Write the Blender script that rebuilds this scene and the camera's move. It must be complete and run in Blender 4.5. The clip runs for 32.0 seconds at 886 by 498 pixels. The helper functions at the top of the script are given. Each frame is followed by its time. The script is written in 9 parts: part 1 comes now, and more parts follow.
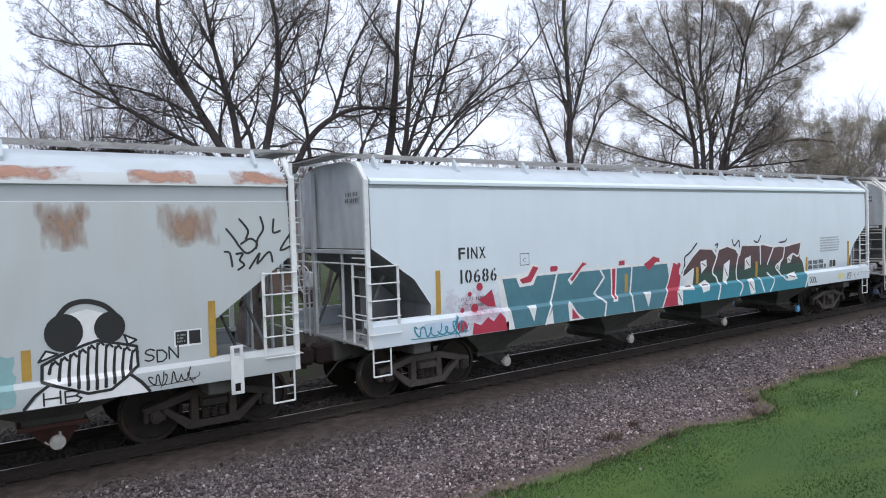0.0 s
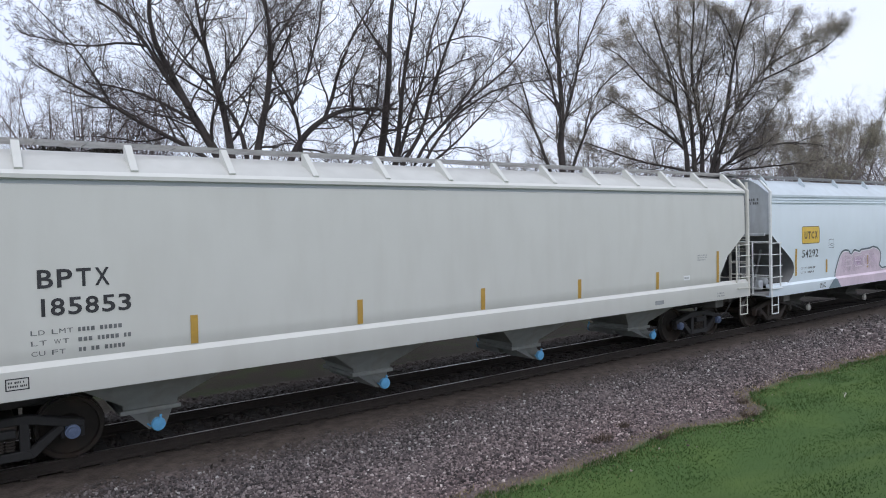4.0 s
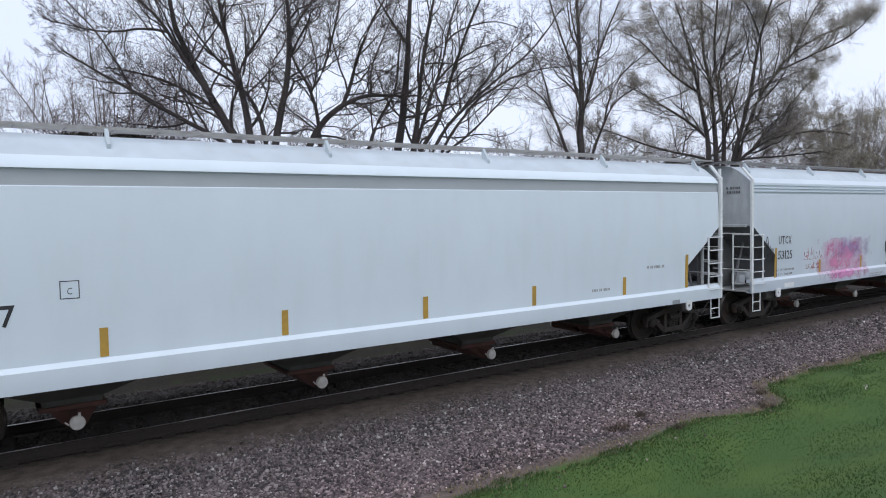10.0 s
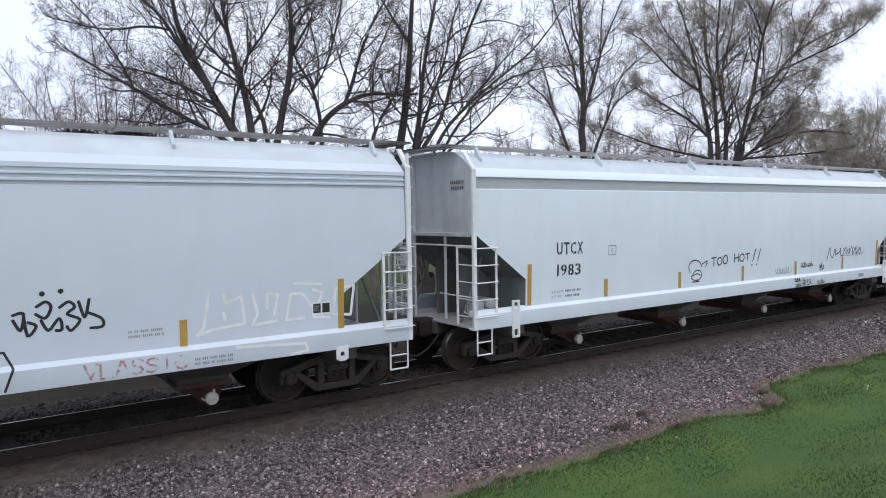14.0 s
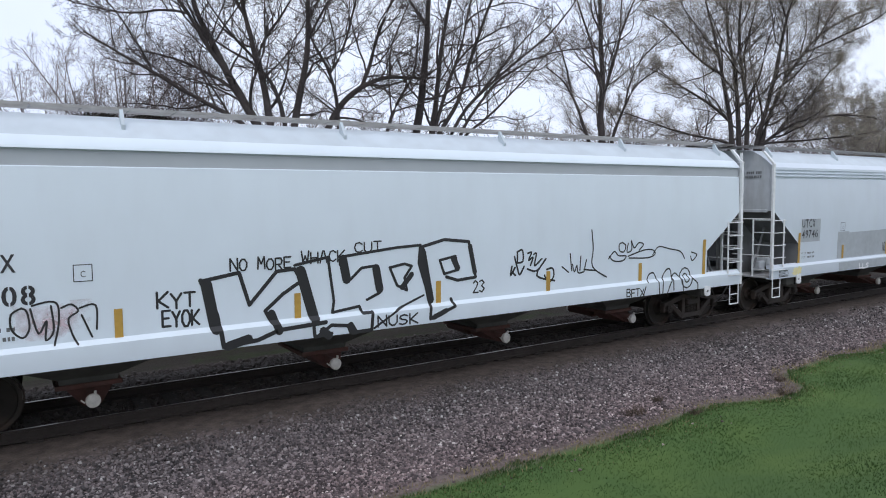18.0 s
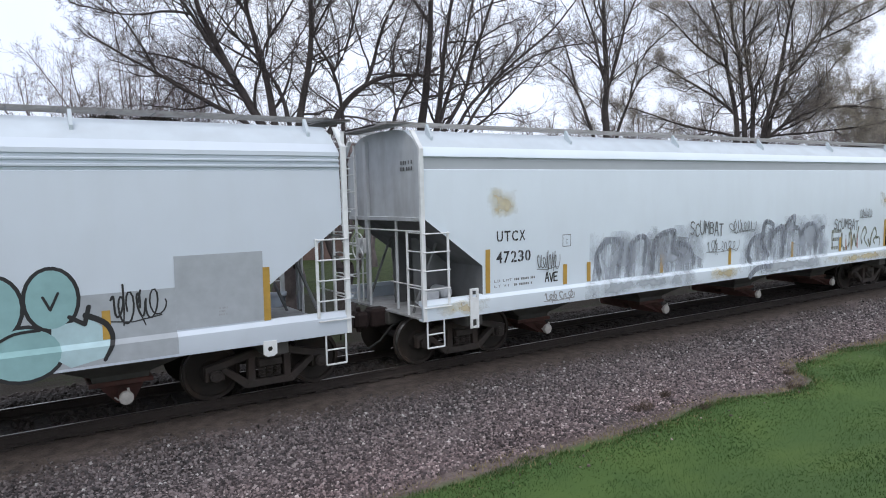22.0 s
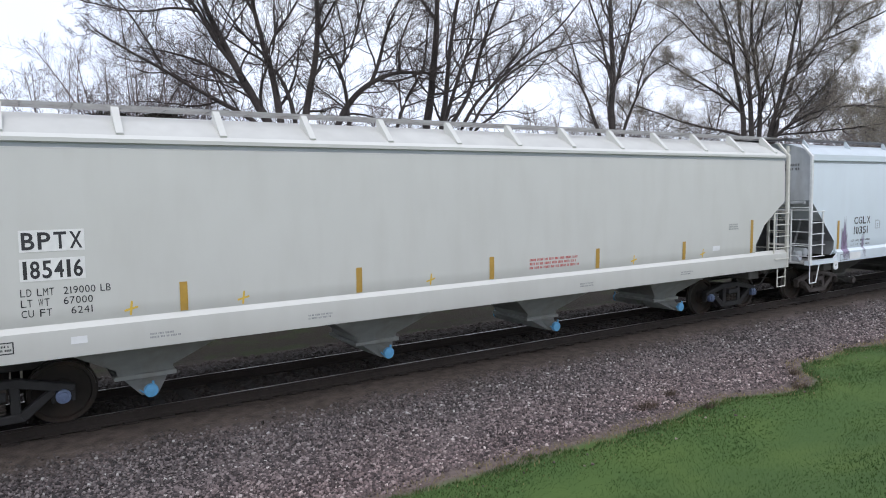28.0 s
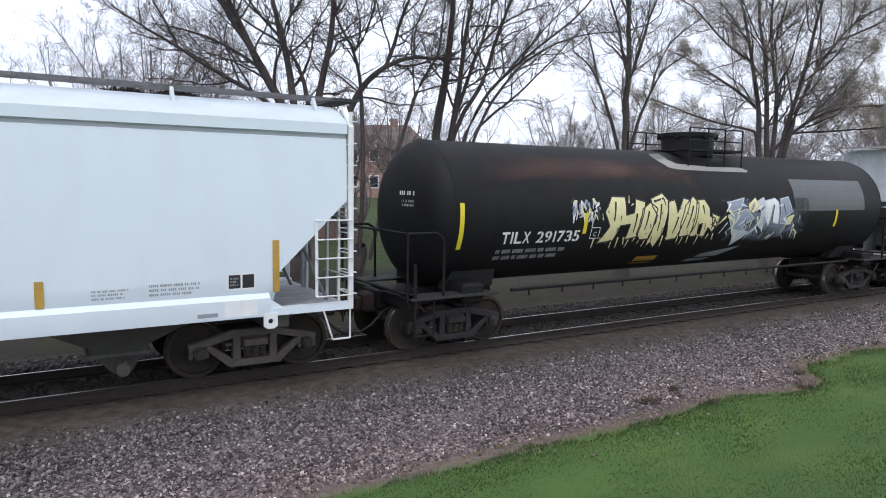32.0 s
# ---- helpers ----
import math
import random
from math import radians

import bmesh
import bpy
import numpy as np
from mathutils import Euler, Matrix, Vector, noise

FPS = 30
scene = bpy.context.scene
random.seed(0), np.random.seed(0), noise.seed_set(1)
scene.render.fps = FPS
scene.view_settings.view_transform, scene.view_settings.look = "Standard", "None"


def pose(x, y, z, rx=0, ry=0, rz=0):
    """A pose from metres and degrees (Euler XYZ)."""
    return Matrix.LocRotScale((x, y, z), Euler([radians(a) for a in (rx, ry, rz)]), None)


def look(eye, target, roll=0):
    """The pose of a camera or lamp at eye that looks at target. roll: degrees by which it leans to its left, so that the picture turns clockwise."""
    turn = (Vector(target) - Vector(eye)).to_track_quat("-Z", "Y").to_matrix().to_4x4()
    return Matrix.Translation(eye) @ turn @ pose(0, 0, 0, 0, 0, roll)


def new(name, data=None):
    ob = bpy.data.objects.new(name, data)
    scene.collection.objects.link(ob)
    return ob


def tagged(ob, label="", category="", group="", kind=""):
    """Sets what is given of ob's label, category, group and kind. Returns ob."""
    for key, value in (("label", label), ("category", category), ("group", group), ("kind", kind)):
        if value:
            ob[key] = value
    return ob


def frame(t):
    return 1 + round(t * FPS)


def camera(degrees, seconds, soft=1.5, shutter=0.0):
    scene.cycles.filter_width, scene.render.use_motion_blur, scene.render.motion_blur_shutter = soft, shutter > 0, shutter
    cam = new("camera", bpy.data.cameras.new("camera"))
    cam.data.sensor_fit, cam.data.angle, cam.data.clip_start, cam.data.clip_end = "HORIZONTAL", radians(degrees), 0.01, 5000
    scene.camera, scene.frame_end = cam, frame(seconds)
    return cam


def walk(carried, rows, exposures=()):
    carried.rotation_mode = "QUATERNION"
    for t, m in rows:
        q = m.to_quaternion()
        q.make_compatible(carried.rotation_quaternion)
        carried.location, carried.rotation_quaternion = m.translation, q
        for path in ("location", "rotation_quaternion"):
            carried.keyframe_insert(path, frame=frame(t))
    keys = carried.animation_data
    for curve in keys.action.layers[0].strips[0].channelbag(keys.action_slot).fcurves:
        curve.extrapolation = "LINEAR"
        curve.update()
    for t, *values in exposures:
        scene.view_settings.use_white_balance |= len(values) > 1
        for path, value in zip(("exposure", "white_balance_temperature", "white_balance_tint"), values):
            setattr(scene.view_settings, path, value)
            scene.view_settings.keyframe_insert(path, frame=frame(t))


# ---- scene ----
# World: x along the track, y across it (0 = track centre), z = 0 at the rail tops.
EYE = (0.0, -12.08, 3.225)
cam = camera(66.41, 32.0, soft=1.0)
# seconds, heading from +x, tilt, lean (degrees)
AIM = (
    (0, 54.61, -1.75, -1.64), (0.5, 53.97, -1.80, -1.45), (1, 53.31, -1.75, -1.26), (1.5, 52.64, -1.68, -1.57),
    (2, 52.53, -1.61, -1.59), (2.5, 53.09, -1.56, -1.46), (3, 53.59, -1.55, -1.48), (3.5, 53.83, -1.57, -1.55),
    (5.5, 53.98, -2.22, -0.86), (6, 53.81, -2.37, -0.66), (6.5, 53.68, -2.42, -0.73), (7, 53.74, -2.39, -0.81),
    (7.5, 53.96, -2.39, -0.86), (8, 54.20, -2.35, -0.76), (8.5, 54.59, -2.38, -0.93), (9, 54.91, -2.50, -0.94),
    (9.5, 55.17, -2.61, -0.92), (10, 55.42, -2.70, -1.01), (10.5, 55.68, -2.77, -1.17), (11, 55.69, -2.74, -1.09),
    (11.5, 55.59, -2.75, -0.87), (12, 55.44, -2.79, -0.70), (12.5, 55.30, -2.78, -0.51), (13, 55.26, -2.83, -0.42),
    (13.5, 55.29, -2.82, -0.76), (14, 55.54, -2.81, -0.83), (14.5, 55.78, -2.79, -0.94), (16.5, 56.70, -3.37, -0.64),
    (17, 56.85, -3.63, -0.57), (17.5, 56.92, -3.91, -0.56), (18, 56.94, -4.12, -0.61), (18.5, 57.02, -4.24, -0.82),
    (19, 56.82, -4.29, -0.93), (19.5, 56.88, -4.23, -1.23), (20, 56.93, -4.20, -1.34), (20.5, 57.12, -4.18, -0.99),
    (21, 57.20, -4.16, -1.36), (21.5, 57.39, -4.24, -1.66), (22, 57.44, -4.34, -1.38), (22.5, 57.63, -4.50, -0.91),
    (23, 57.94, -4.53, -0.68), (23.5, 58.08, -4.32, -0.99), (24, 58.30, -4.10, -1.23), (24.5, 58.23, -3.96, -1.33),
    (25, 58.19, -3.92, -1.43), (25.5, 58.01, -3.92, -1.70), (27.5, 57.75, -4.42, -1.32), (28, 57.87, -4.52, -1.11),
    (28.5, 57.96, -4.57, -0.40), (29, 58.13, -4.64, 1.06), (29.5, 58.43, -4.85, 1.32), (30, 58.66, -5.07, 1.33),
    (30.5, 58.72, -5.27, 1.33), (31, 58.76, -5.36, 1.11), (31.5, 58.69, -5.50, 0.94), (32, 58.57, -5.61, 0.84))


def aim(yaw, tilt, lean):
    a, b = radians(yaw), radians(tilt)
    way = Vector((math.cos(a) * math.cos(b), math.sin(a) * math.cos(b), math.sin(b)))
    return look(EYE, Vector(EYE) + way * 10, lean)


walk(cam, [(t, aim(y, p, r)) for t, y, p, r in AIM], exposures=[(0, 0.05, 6450, 10), (1.5, -0.06, 6380, 10), (3, -0.09, 6380, 10), (6, -0.05, 6450, 10), (7, -0.1, 6380, 10), (10, -0.16, 6360, 10), (11.5, -0.15, 6400, 10), (13, -0.01, 6460, 10), (14, 0.02, 6480, 10), (17, -0.13, 6330, 10), (19, -0.05, 6450, 10), (21, 0.02, 6500, 10), (23, 0.03, 6550, 10), (24, -0.03, 6500, 10), (25, -0.03, 6500, 10), (28, 0.1, 6500, 10), (29, 0.05, 6500, 10), (30, 0.04, 6550, 10), (31, 0.02, 6550, 10), (32, 0.25, 6500, 10)])

# how far the train has run, in metres, at each second
TRAVEL = ((0, -0.00), (1, 6.87), (2, 13.75), (3, 20.65), (3.5, 24.12), (5.5, 38.16), (6, 41.71), (7, 48.82), (8, 55.96), (9, 63.13), (10, 70.36), (11, 77.64), (12, 84.96), (13, 92.31), (14, 99.69), (14.5, 103.39), (16.5, 118.42), (17, 122.24), (18, 129.90), (19, 137.60), (20, 145.33), (21, 153.09), (22, 160.89), (23, 168.71), (24, 176.54), (25, 184.44), (25.5, 188.42), (27.5, 204.51), (28, 208.57), (29, 216.72), (30, 224.90), (31, 233.13), (32, 241.36))

# ---- light: a bright overcast sky ----
world = bpy.data.worlds.new("overcast_sky")
scene.world = world
world.use_nodes = True
wn, wl = world.node_tree.nodes, world.node_tree.links
sky = wn.new("ShaderNodeTexSky")
sky.sky_type, sky.sun_disc = "NISHITA", False
sky.sun_elevation, sky.sun_rotation = radians(48), radians(200)
sky.air_density, sky.dust_density = 1.0, 4.0
cloud = wn.new("ShaderNodeTexNoise")
cloud.inputs["Scale"].default_value, cloud.inputs["Detail"].default_value = 2.2, 4.0
coord = wn.new("ShaderNodeTexCoord")
ramp = wn.new("ShaderNodeValToRGB")
ramp.color_ramp.elements[0].position, ramp.color_ramp.elements[0].color = 0.3, (9.0, 9.9, 12.0, 1)
ramp.color_ramp.elements[1].position, ramp.color_ramp.elements[1].color = 0.7, (10.7, 11.3, 12.7, 1)
mix = wn.new("ShaderNodeMixRGB")
mix.inputs[0].default_value = 0.88
wl.new(coord.outputs["Generated"], cloud.inputs["Vector"])
wl.new(cloud.outputs["Fac"], ramp.inputs["Fac"])
wl.new(sky.outputs["Color"], mix.inputs[1])
wl.new(ramp.outputs["Color"], mix.inputs[2])
wl.new(mix.outputs["Color"], wn["Background"].inputs["Color"])
wn["Background"].inputs["Strength"].default_value = 0.11
sun = new("sun", bpy.data.lights.new("sun", "SUN"))
sun.data.energy, sun.data.angle, sun.data.color = 0.9, radians(30), (1.0, 0.97, 0.93)
sun.matrix_world = look((0, 0, 30), (0 + 12, 14, 0))

# ---- materials ----


def mat(name, color, rough=0.7, metal=0.0, var=0.12, scale=6.0, bump=0.0, bscale=60.0, dirt=None, dirt_amount=0.0, streak=0.0, spec=0.5, island=0.0):
    """A painted, worn or mineral surface: base colour with two scales of variation, dirt and fine relief."""
    m = bpy.data.materials.new(name)
    m.use_nodes = True
    n, l = m.node_tree.nodes, m.node_tree.links
    b = n["Principled BSDF"]
    b.inputs["Roughness"].default_value, b.inputs["Metallic"].default_value = rough, metal
    b.inputs["Specular IOR Level"].default_value = spec
    tc = n.new("ShaderNodeTexCoord")
    big, fine = n.new("ShaderNodeTexNoise"), n.new("ShaderNodeTexNoise")
    big.inputs["Scale"].default_value, big.inputs["Detail"].default_value = scale * 0.17, 3
    fine.inputs["Scale"].default_value, fine.inputs["Detail"].default_value = scale, 5
    l.new(tc.outputs["Object"], big.inputs["Vector"])
    l.new(tc.outputs["Object"], fine.inputs["Vector"])
    add = n.new("ShaderNodeMath")
    add.operation = "ADD"
    l.new(big.outputs["Fac"], add.inputs[0])
    l.new(fine.outputs["Fac"], add.inputs[1])
    rng = n.new("ShaderNodeMapRange")
    rng.inputs["From Min"].default_value, rng.inputs["From Max"].default_value = 0.65, 1.35
    rng.inputs["To Min"].default_value, rng.inputs["To Max"].default_value = 1 - var, 1 + var
    l.new(add.outputs[0], rng.inputs["Value"])
    hsv = n.new("ShaderNodeHueSaturation")
    hsv.inputs["Color"].default_value = (*color, 1)
    l.new(rng.outputs[0], hsv.inputs["Value"])
    out = hsv.outputs["Color"]
    if island:
        geo = n.new("ShaderNodeNewGeometry")
        r2 = n.new("ShaderNodeMapRange")
        r2.inputs["To Min"].default_value, r2.inputs["To Max"].default_value = 1 - island, 1 + island
        l.new(geo.outputs["Random Per Island"], r2.inputs["Value"])
        mul = n.new("ShaderNodeMath")
        mul.operation = "MULTIPLY"
        l.new(rng.outputs[0], mul.inputs[0])
        l.new(r2.outputs[0], mul.inputs[1])
        l.new(mul.outputs[0], hsv.inputs["Value"])
    if dirt:
        mp = n.new("ShaderNodeMapping")
        mp.inputs["Scale"].default_value = (1, 1, 0.22 if streak else 1)
        l.new(tc.outputs["Object"], mp.inputs["Vector"])
        dn = n.new("ShaderNodeTexNoise")
        dn.inputs["Scale"].default_value, dn.inputs["Detail"].default_value = 2.6, 7
        l.new(mp.outputs[0], dn.inputs["Vector"])
        cr = n.new("ShaderNodeMapRange")
        cr.inputs["From Min"].default_value, cr.inputs["From Max"].default_value = 0.45, 0.8
        cr.inputs["To Max"].default_value = dirt_amount
        l.new(dn.outputs["Fac"], cr.inputs["Value"])
        mx = n.new("ShaderNodeMixRGB")
        l.new(cr.outputs[0], mx.inputs[0])
        l.new(out, mx.inputs[1])
        mx.inputs[2].default_value = (*dirt, 1)
        out = mx.outputs[0]
    l.new(out, b.inputs["Base Color"])
    if bump:
        bn = n.new("ShaderNodeTexNoise")
        bn.inputs["Scale"].default_value, bn.inputs["Detail"].default_value = bscale, 4
        l.new(tc.outputs["Object"], bn.inputs["Vector"])
        bp = n.new("ShaderNodeBump")
        bp.inputs["Strength"].default_value, bp.inputs["Distance"].default_value = bump, 0.02
        l.new(bn.outputs["Fac"], bp.inputs["Height"])
        l.new(bp.outputs[0], b.inputs["Normal"])
    return m

RUST, SOOT = (0.16, 0.07, 0.035), (0.06, 0.055, 0.05)
paint_white = mat("white_car_paint", (0.68, 0.755, 0.82), 0.30, var=0.035, scale=0.9, dirt=(0.56, 0.60, 0.64), dirt_amount=0.2, streak=1)
paint_grey = mat("pale_grey_car_paint", (0.585, 0.645, 0.715), 0.34, var=0.04, scale=1.2, dirt=(0.50, 0.54, 0.57), dirt_amount=0.25, streak=1)
paint_beige = mat("beige_car_paint", (0.60, 0.60, 0.575), 0.32, var=0.03, scale=1.2, dirt=(0.47, 0.455, 0.42), dirt_amount=0.25, streak=1)
paint_rusty = mat("weathered_grey_car_paint", (0.49, 0.525, 0.54), 0.42, var=0.05, scale=1.2, dirt=(0.44, 0.43, 0.41), dirt_amount=0.4, streak=1)
paint_black = mat("black_tank_paint", (0.011, 0.011, 0.012), 0.55, var=0.25, scale=2.0, dirt=(0.022, 0.018, 0.017), dirt_amount=0.5, streak=1, spec=0.16)
# greyer paint for the recess below the roof flange: its shade as colour
band_shade = mat("shaded_band_paint", (0.40, 0.43, 0.46), 0.5, var=0.06, scale=2.0)
step_white = mat("white_step_paint", (0.72, 0.74, 0.75), 0.5, var=0.1, scale=9, dirt=RUST, dirt_amount=0.25)
step_beige = mat("beige_step_paint", (0.62, 0.61, 0.56), 0.5, var=0.1, scale=9, dirt=RUST, dirt_amount=0.2)
walk_dark = mat("dull_dark_walkway_steel", (0.15, 0.15, 0.16), 0.6, 0.3, var=0.3, scale=14, dirt=RUST, dirt_amount=0.3)
walk_grey = mat("grey_walkway_steel", (0.26, 0.26, 0.265), 0.6, 0.3, var=0.25, scale=14, dirt=RUST, dirt_amount=0.3)
walk_steel = mat("galvanised_walkway_steel", (0.40, 0.395, 0.395), 0.6, 0.3, var=0.2, scale=14, dirt=RUST, dirt_amount=0.35)
truck_steel = mat("dirty_truck_steel", (0.040, 0.032, 0.028), 0.8, var=0.3, scale=9, bump=0.3, dirt=(0.08, 0.04, 0.025), dirt_amount=0.4)
truck_dust = mat("dusty_truck_casting", (0.088, 0.074, 0.070), 0.85, var=0.3, scale=9, bump=0.3, dirt=(0.05, 0.036, 0.03), dirt_amount=0.5)
truck_black = mat("black_truck_casting", (0.020, 0.019, 0.020), 0.7, var=0.3, scale=9, bump=0.3)
wheel_steel = mat("rusty_wheel_steel", (0.022, 0.017, 0.014), 0.8, 0.1, var=0.3, scale=9, dirt=(0.07, 0.035, 0.02), dirt_amount=0.5)
tread_steel = mat("polished_wheel_tread", (0.30, 0.29, 0.28), 0.35, 0.9, var=0.1, scale=9)
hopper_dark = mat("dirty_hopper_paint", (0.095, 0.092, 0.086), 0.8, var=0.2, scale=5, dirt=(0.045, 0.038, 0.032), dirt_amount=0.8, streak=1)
hopper_pale = mat("pale_hopper_paint", (0.30, 0.31, 0.30), 0.75, var=0.15, scale=5, dirt=(0.2, 0.17, 0.13), dirt_amount=0.6, streak=1)
hopper_rust = mat("rusty_gate_steel", (0.10, 0.042, 0.034), 0.85, var=0.25, scale=7, dirt=SOOT, dirt_amount=0.5)
cap_white = mat("pale_outlet_cap", (0.50, 0.475, 0.44), 0.6, var=0.2, scale=20)
cap_blue = mat("blue_outlet_cap", (0.13, 0.40, 0.68), 0.5, var=0.15, scale=20)
bearing_blue = mat("blue_bearing_cap", (0.13, 0.17, 0.28), 0.5, var=0.2, scale=20)
air_hose = mat("black_rubber", (0.02, 0.02, 0.02), 0.7, var=0.2)
reflector = mat("yellow_reflective_tape", (0.46, 0.28, 0.055), 0.4, var=0.15, scale=12, dirt=(0.3, 0.2, 0.08), dirt_amount=0.4)
letter_black = mat("black_stencil_paint", (0.03, 0.03, 0.035), 0.6, var=0.3, scale=12)
letter_grey = mat("faded_stencil_paint", (0.30, 0.31, 0.32), 0.6, var=0.3, scale=12)
letter_white = mat("white_stencil_paint", (0.78, 0.78, 0.77), 0.5, var=0.08, scale=12)
letter_red = mat("red_stencil_paint", (0.50, 0.12, 0.11), 0.6, var=0.2, scale=12)
rail_steel = mat("rusty_rail_web", (0.026, 0.019, 0.016), 0.85, var=0.3, scale=12, bump=0.2)
rail_shine = mat("polished_rail_head", (0.40, 0.38, 0.37), 0.38, 0.9, var=0.08, scale=8)
tie_wood = mat("creosoted_tie_wood", (0.026, 0.021, 0.018), 0.95, var=0.35, scale=10, bump=0.5, bscale=40)
end_grime = mat("grimy_end_paint", (0.52, 0.55, 0.58), 0.6, var=0.12, scale=4, dirt=(0.26, 0.26, 0.26), dirt_amount=0.7, streak=1)
coupler_rust = mat("rusty_coupler_casting", (0.026, 0.015, 0.014), 0.9, var=0.3, scale=12, bump=0.3)
# grimy slope sheets, their grey deepened to carry the shade under the car ends
slope_shade = mat("shade_dark_slope_sheet", (0.17, 0.175, 0.18), 0.75, var=0.15, scale=4, dirt=(0.08, 0.075, 0.07), dirt_amount=0.7, streak=1)
deck_grey = mat("scuffed_grey_deck_paint", (0.40, 0.41, 0.42), 0.7, var=0.2, scale=7, dirt=(0.14, 0.12, 0.10), dirt_amount=0.6)
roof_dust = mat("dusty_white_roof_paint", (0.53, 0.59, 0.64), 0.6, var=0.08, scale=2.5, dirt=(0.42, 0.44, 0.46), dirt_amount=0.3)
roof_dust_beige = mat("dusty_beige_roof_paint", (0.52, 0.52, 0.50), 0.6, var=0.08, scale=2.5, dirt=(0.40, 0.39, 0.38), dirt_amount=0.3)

# ---- building helpers ----


def finish(bm, name, materials, smooth=True):
    me = bpy.data.meshes.new(name)
    bm.normal_update()
    bm.to_mesh(me)
    bm.free()
    for m in materials if isinstance(materials, (list, tuple)) else (materials,):
        me.materials.append(m)
    if smooth:
        me.set_sharp_from_angle(angle=radians(32))
    return me


def part(name, bm, material, parent, label="", at=(0, 0, 0)):
    """One mesh object under a thing or a part; bm may be a bmesh or mesh data shared by alike parts."""
    me = bm if isinstance(bm, bpy.types.Mesh) else finish(bm, name, material)
    ob = new(name, me)
    ob.parent = parent
    ob.location = at
    if label:
        tagged(ob, label)
    return ob


def box(bm, lo, hi, bevel=0.0, mi=0):
    x0, y0, z0 = lo
    x1, y1, z1 = hi
    v = [bm.verts.new(p) for p in ((x0, y0, z0), (x1, y0, z0), (x1, y1, z0), (x0, y1, z0), (x0, y0, z1), (x1, y0, z1), (x1, y1, z1), (x0, y1, z1))]
    fs = [bm.faces.new([v[i] for i in f]) for f in ((3, 2, 1, 0), (4, 5, 6, 7), (0, 1, 5, 4), (1, 2, 6, 5), (2, 3, 7, 6), (3, 0, 4, 7))]
    for f in fs:
        f.material_index = mi
    if bevel:
        es = list({e for f in fs for e in f.edges})
        r = bmesh.ops.bevel(bm, geom=es, offset=bevel, segments=1, affect="EDGES", clamp_overlap=True)
        for f in r["faces"]:
            f.material_index = mi
    return bm


def bar(bm, a, b, r, sides=6, mi=0, r2=None):
    """A round bar from a to b."""
    a, b = Vector(a), Vector(b)
    q = (b - a).to_track_quat("Z", "Y")
    r2 = r if r2 is None else r2
    ra, rb = [], []
    for i in range(sides):
        w = 2 * math.pi * (i + 0.5) / sides
        o = Vector((math.cos(w), math.sin(w), 0))
        ra.append(bm.verts.new(a + q @ (o * r)))
        rb.append(bm.verts.new(b + q @ (o * r2)))
    fs = [bm.faces.new((ra[i], ra[(i + 1) % sides], rb[(i + 1) % sides], rb[i])) for i in range(sides)]
    fs += [bm.faces.new(ra[::-1]), bm.faces.new(rb)]
    for f in fs:
        f.material_index = mi
        f.smooth = sides > 6
    return bm


def rod(bm, points, r, sides=6, mi=0):
    for a, b in zip(points, points[1:]):
        bar(bm, a, b, r, sides, mi)
    return bm


def lathe(bm, profile, axis="x", sides=24, mi=0, centre=(0, 0, 0)):
    """Turns (along, radius) pairs about an axis."""
    c = Vector(centre)
    rings = []
    for s, r in profile:
        ring = []
        for i in range(sides):
            w = 2 * math.pi * i / sides
            u, v = r * math.cos(w), r * math.sin(w)
            p = {"x": (s, u, v), "y": (u, s, v), "z": (u, v, s)}[axis]
            ring.append(bm.verts.new(c + Vector(p)))
        rings.append(ring)
    for a, b in zip(rings, rings[1:]):
        for i in range(sides):
            f = bm.faces.new((a[i], b[i], b[(i + 1) % sides], a[(i + 1) % sides]))
            f.smooth, f.material_index = True, mi
    for ring in (rings[0], rings[-1]):
        f = bm.faces.new(ring)
        f.material_index = mi
    bmesh.ops.recalc_face_normals(bm, faces=bm.faces[:])
    return bm


def thing(name, label, category, group="", kind=""):
    return tagged(new(name), label, category, group, kind)


# ---- ground ----
def ground_height(x, y):
    """Ballast bed, its shoulders, the strip beside the track and the mown bank on which the viewer stands."""
    a = abs(y)
    top = -0.168 if y < -0.85 else -0.205
    if a < 1.75:
        z = top
    elif a < 2.8:
        z = top + (-0.38 - top) * (a - 1.75) / 1.05
    else:
        z = -0.38
    if y < -4.6:
        z += 0.10 * min(1.0, (-4.6 - y) / 1.2)
        s = min(1.0, max(0.0, (-6.5 - y) / 5.5))
        z += 1.72 * s * s * (3 - 2 * s)
    if y > 4.0:
        s = min(1.0, (y - 4.0) / 6.0)
        z += 0.35 * s
    if y > 14.0:
        s = min(1.0, (y - 14.0) / 45.0)
        z += 1.6 * s * s * (3 - 2 * s)
    return z


def grass_edge(x):
    """Where the mown grass meets the gravel: a bare bay bites into it near x = 11.5."""
    def step(a, b):
        t = min(1.0, max(0.0, (x - a) / (b - a)))
        return t * t * (3 - 2 * t)
    return -5.1 - 0.05 * step(2, 7) + 0.2 * step(8.6, 10.1) - 0.5 * step(10.2, 11.3) + 1.1 * step(11.8, 13.6) - 0.2 * step(17, 21)


def strip_nodes(m):
    return m.node_tree.nodes, m.node_tree.links, m.node_tree.nodes["Principled BSDF"]


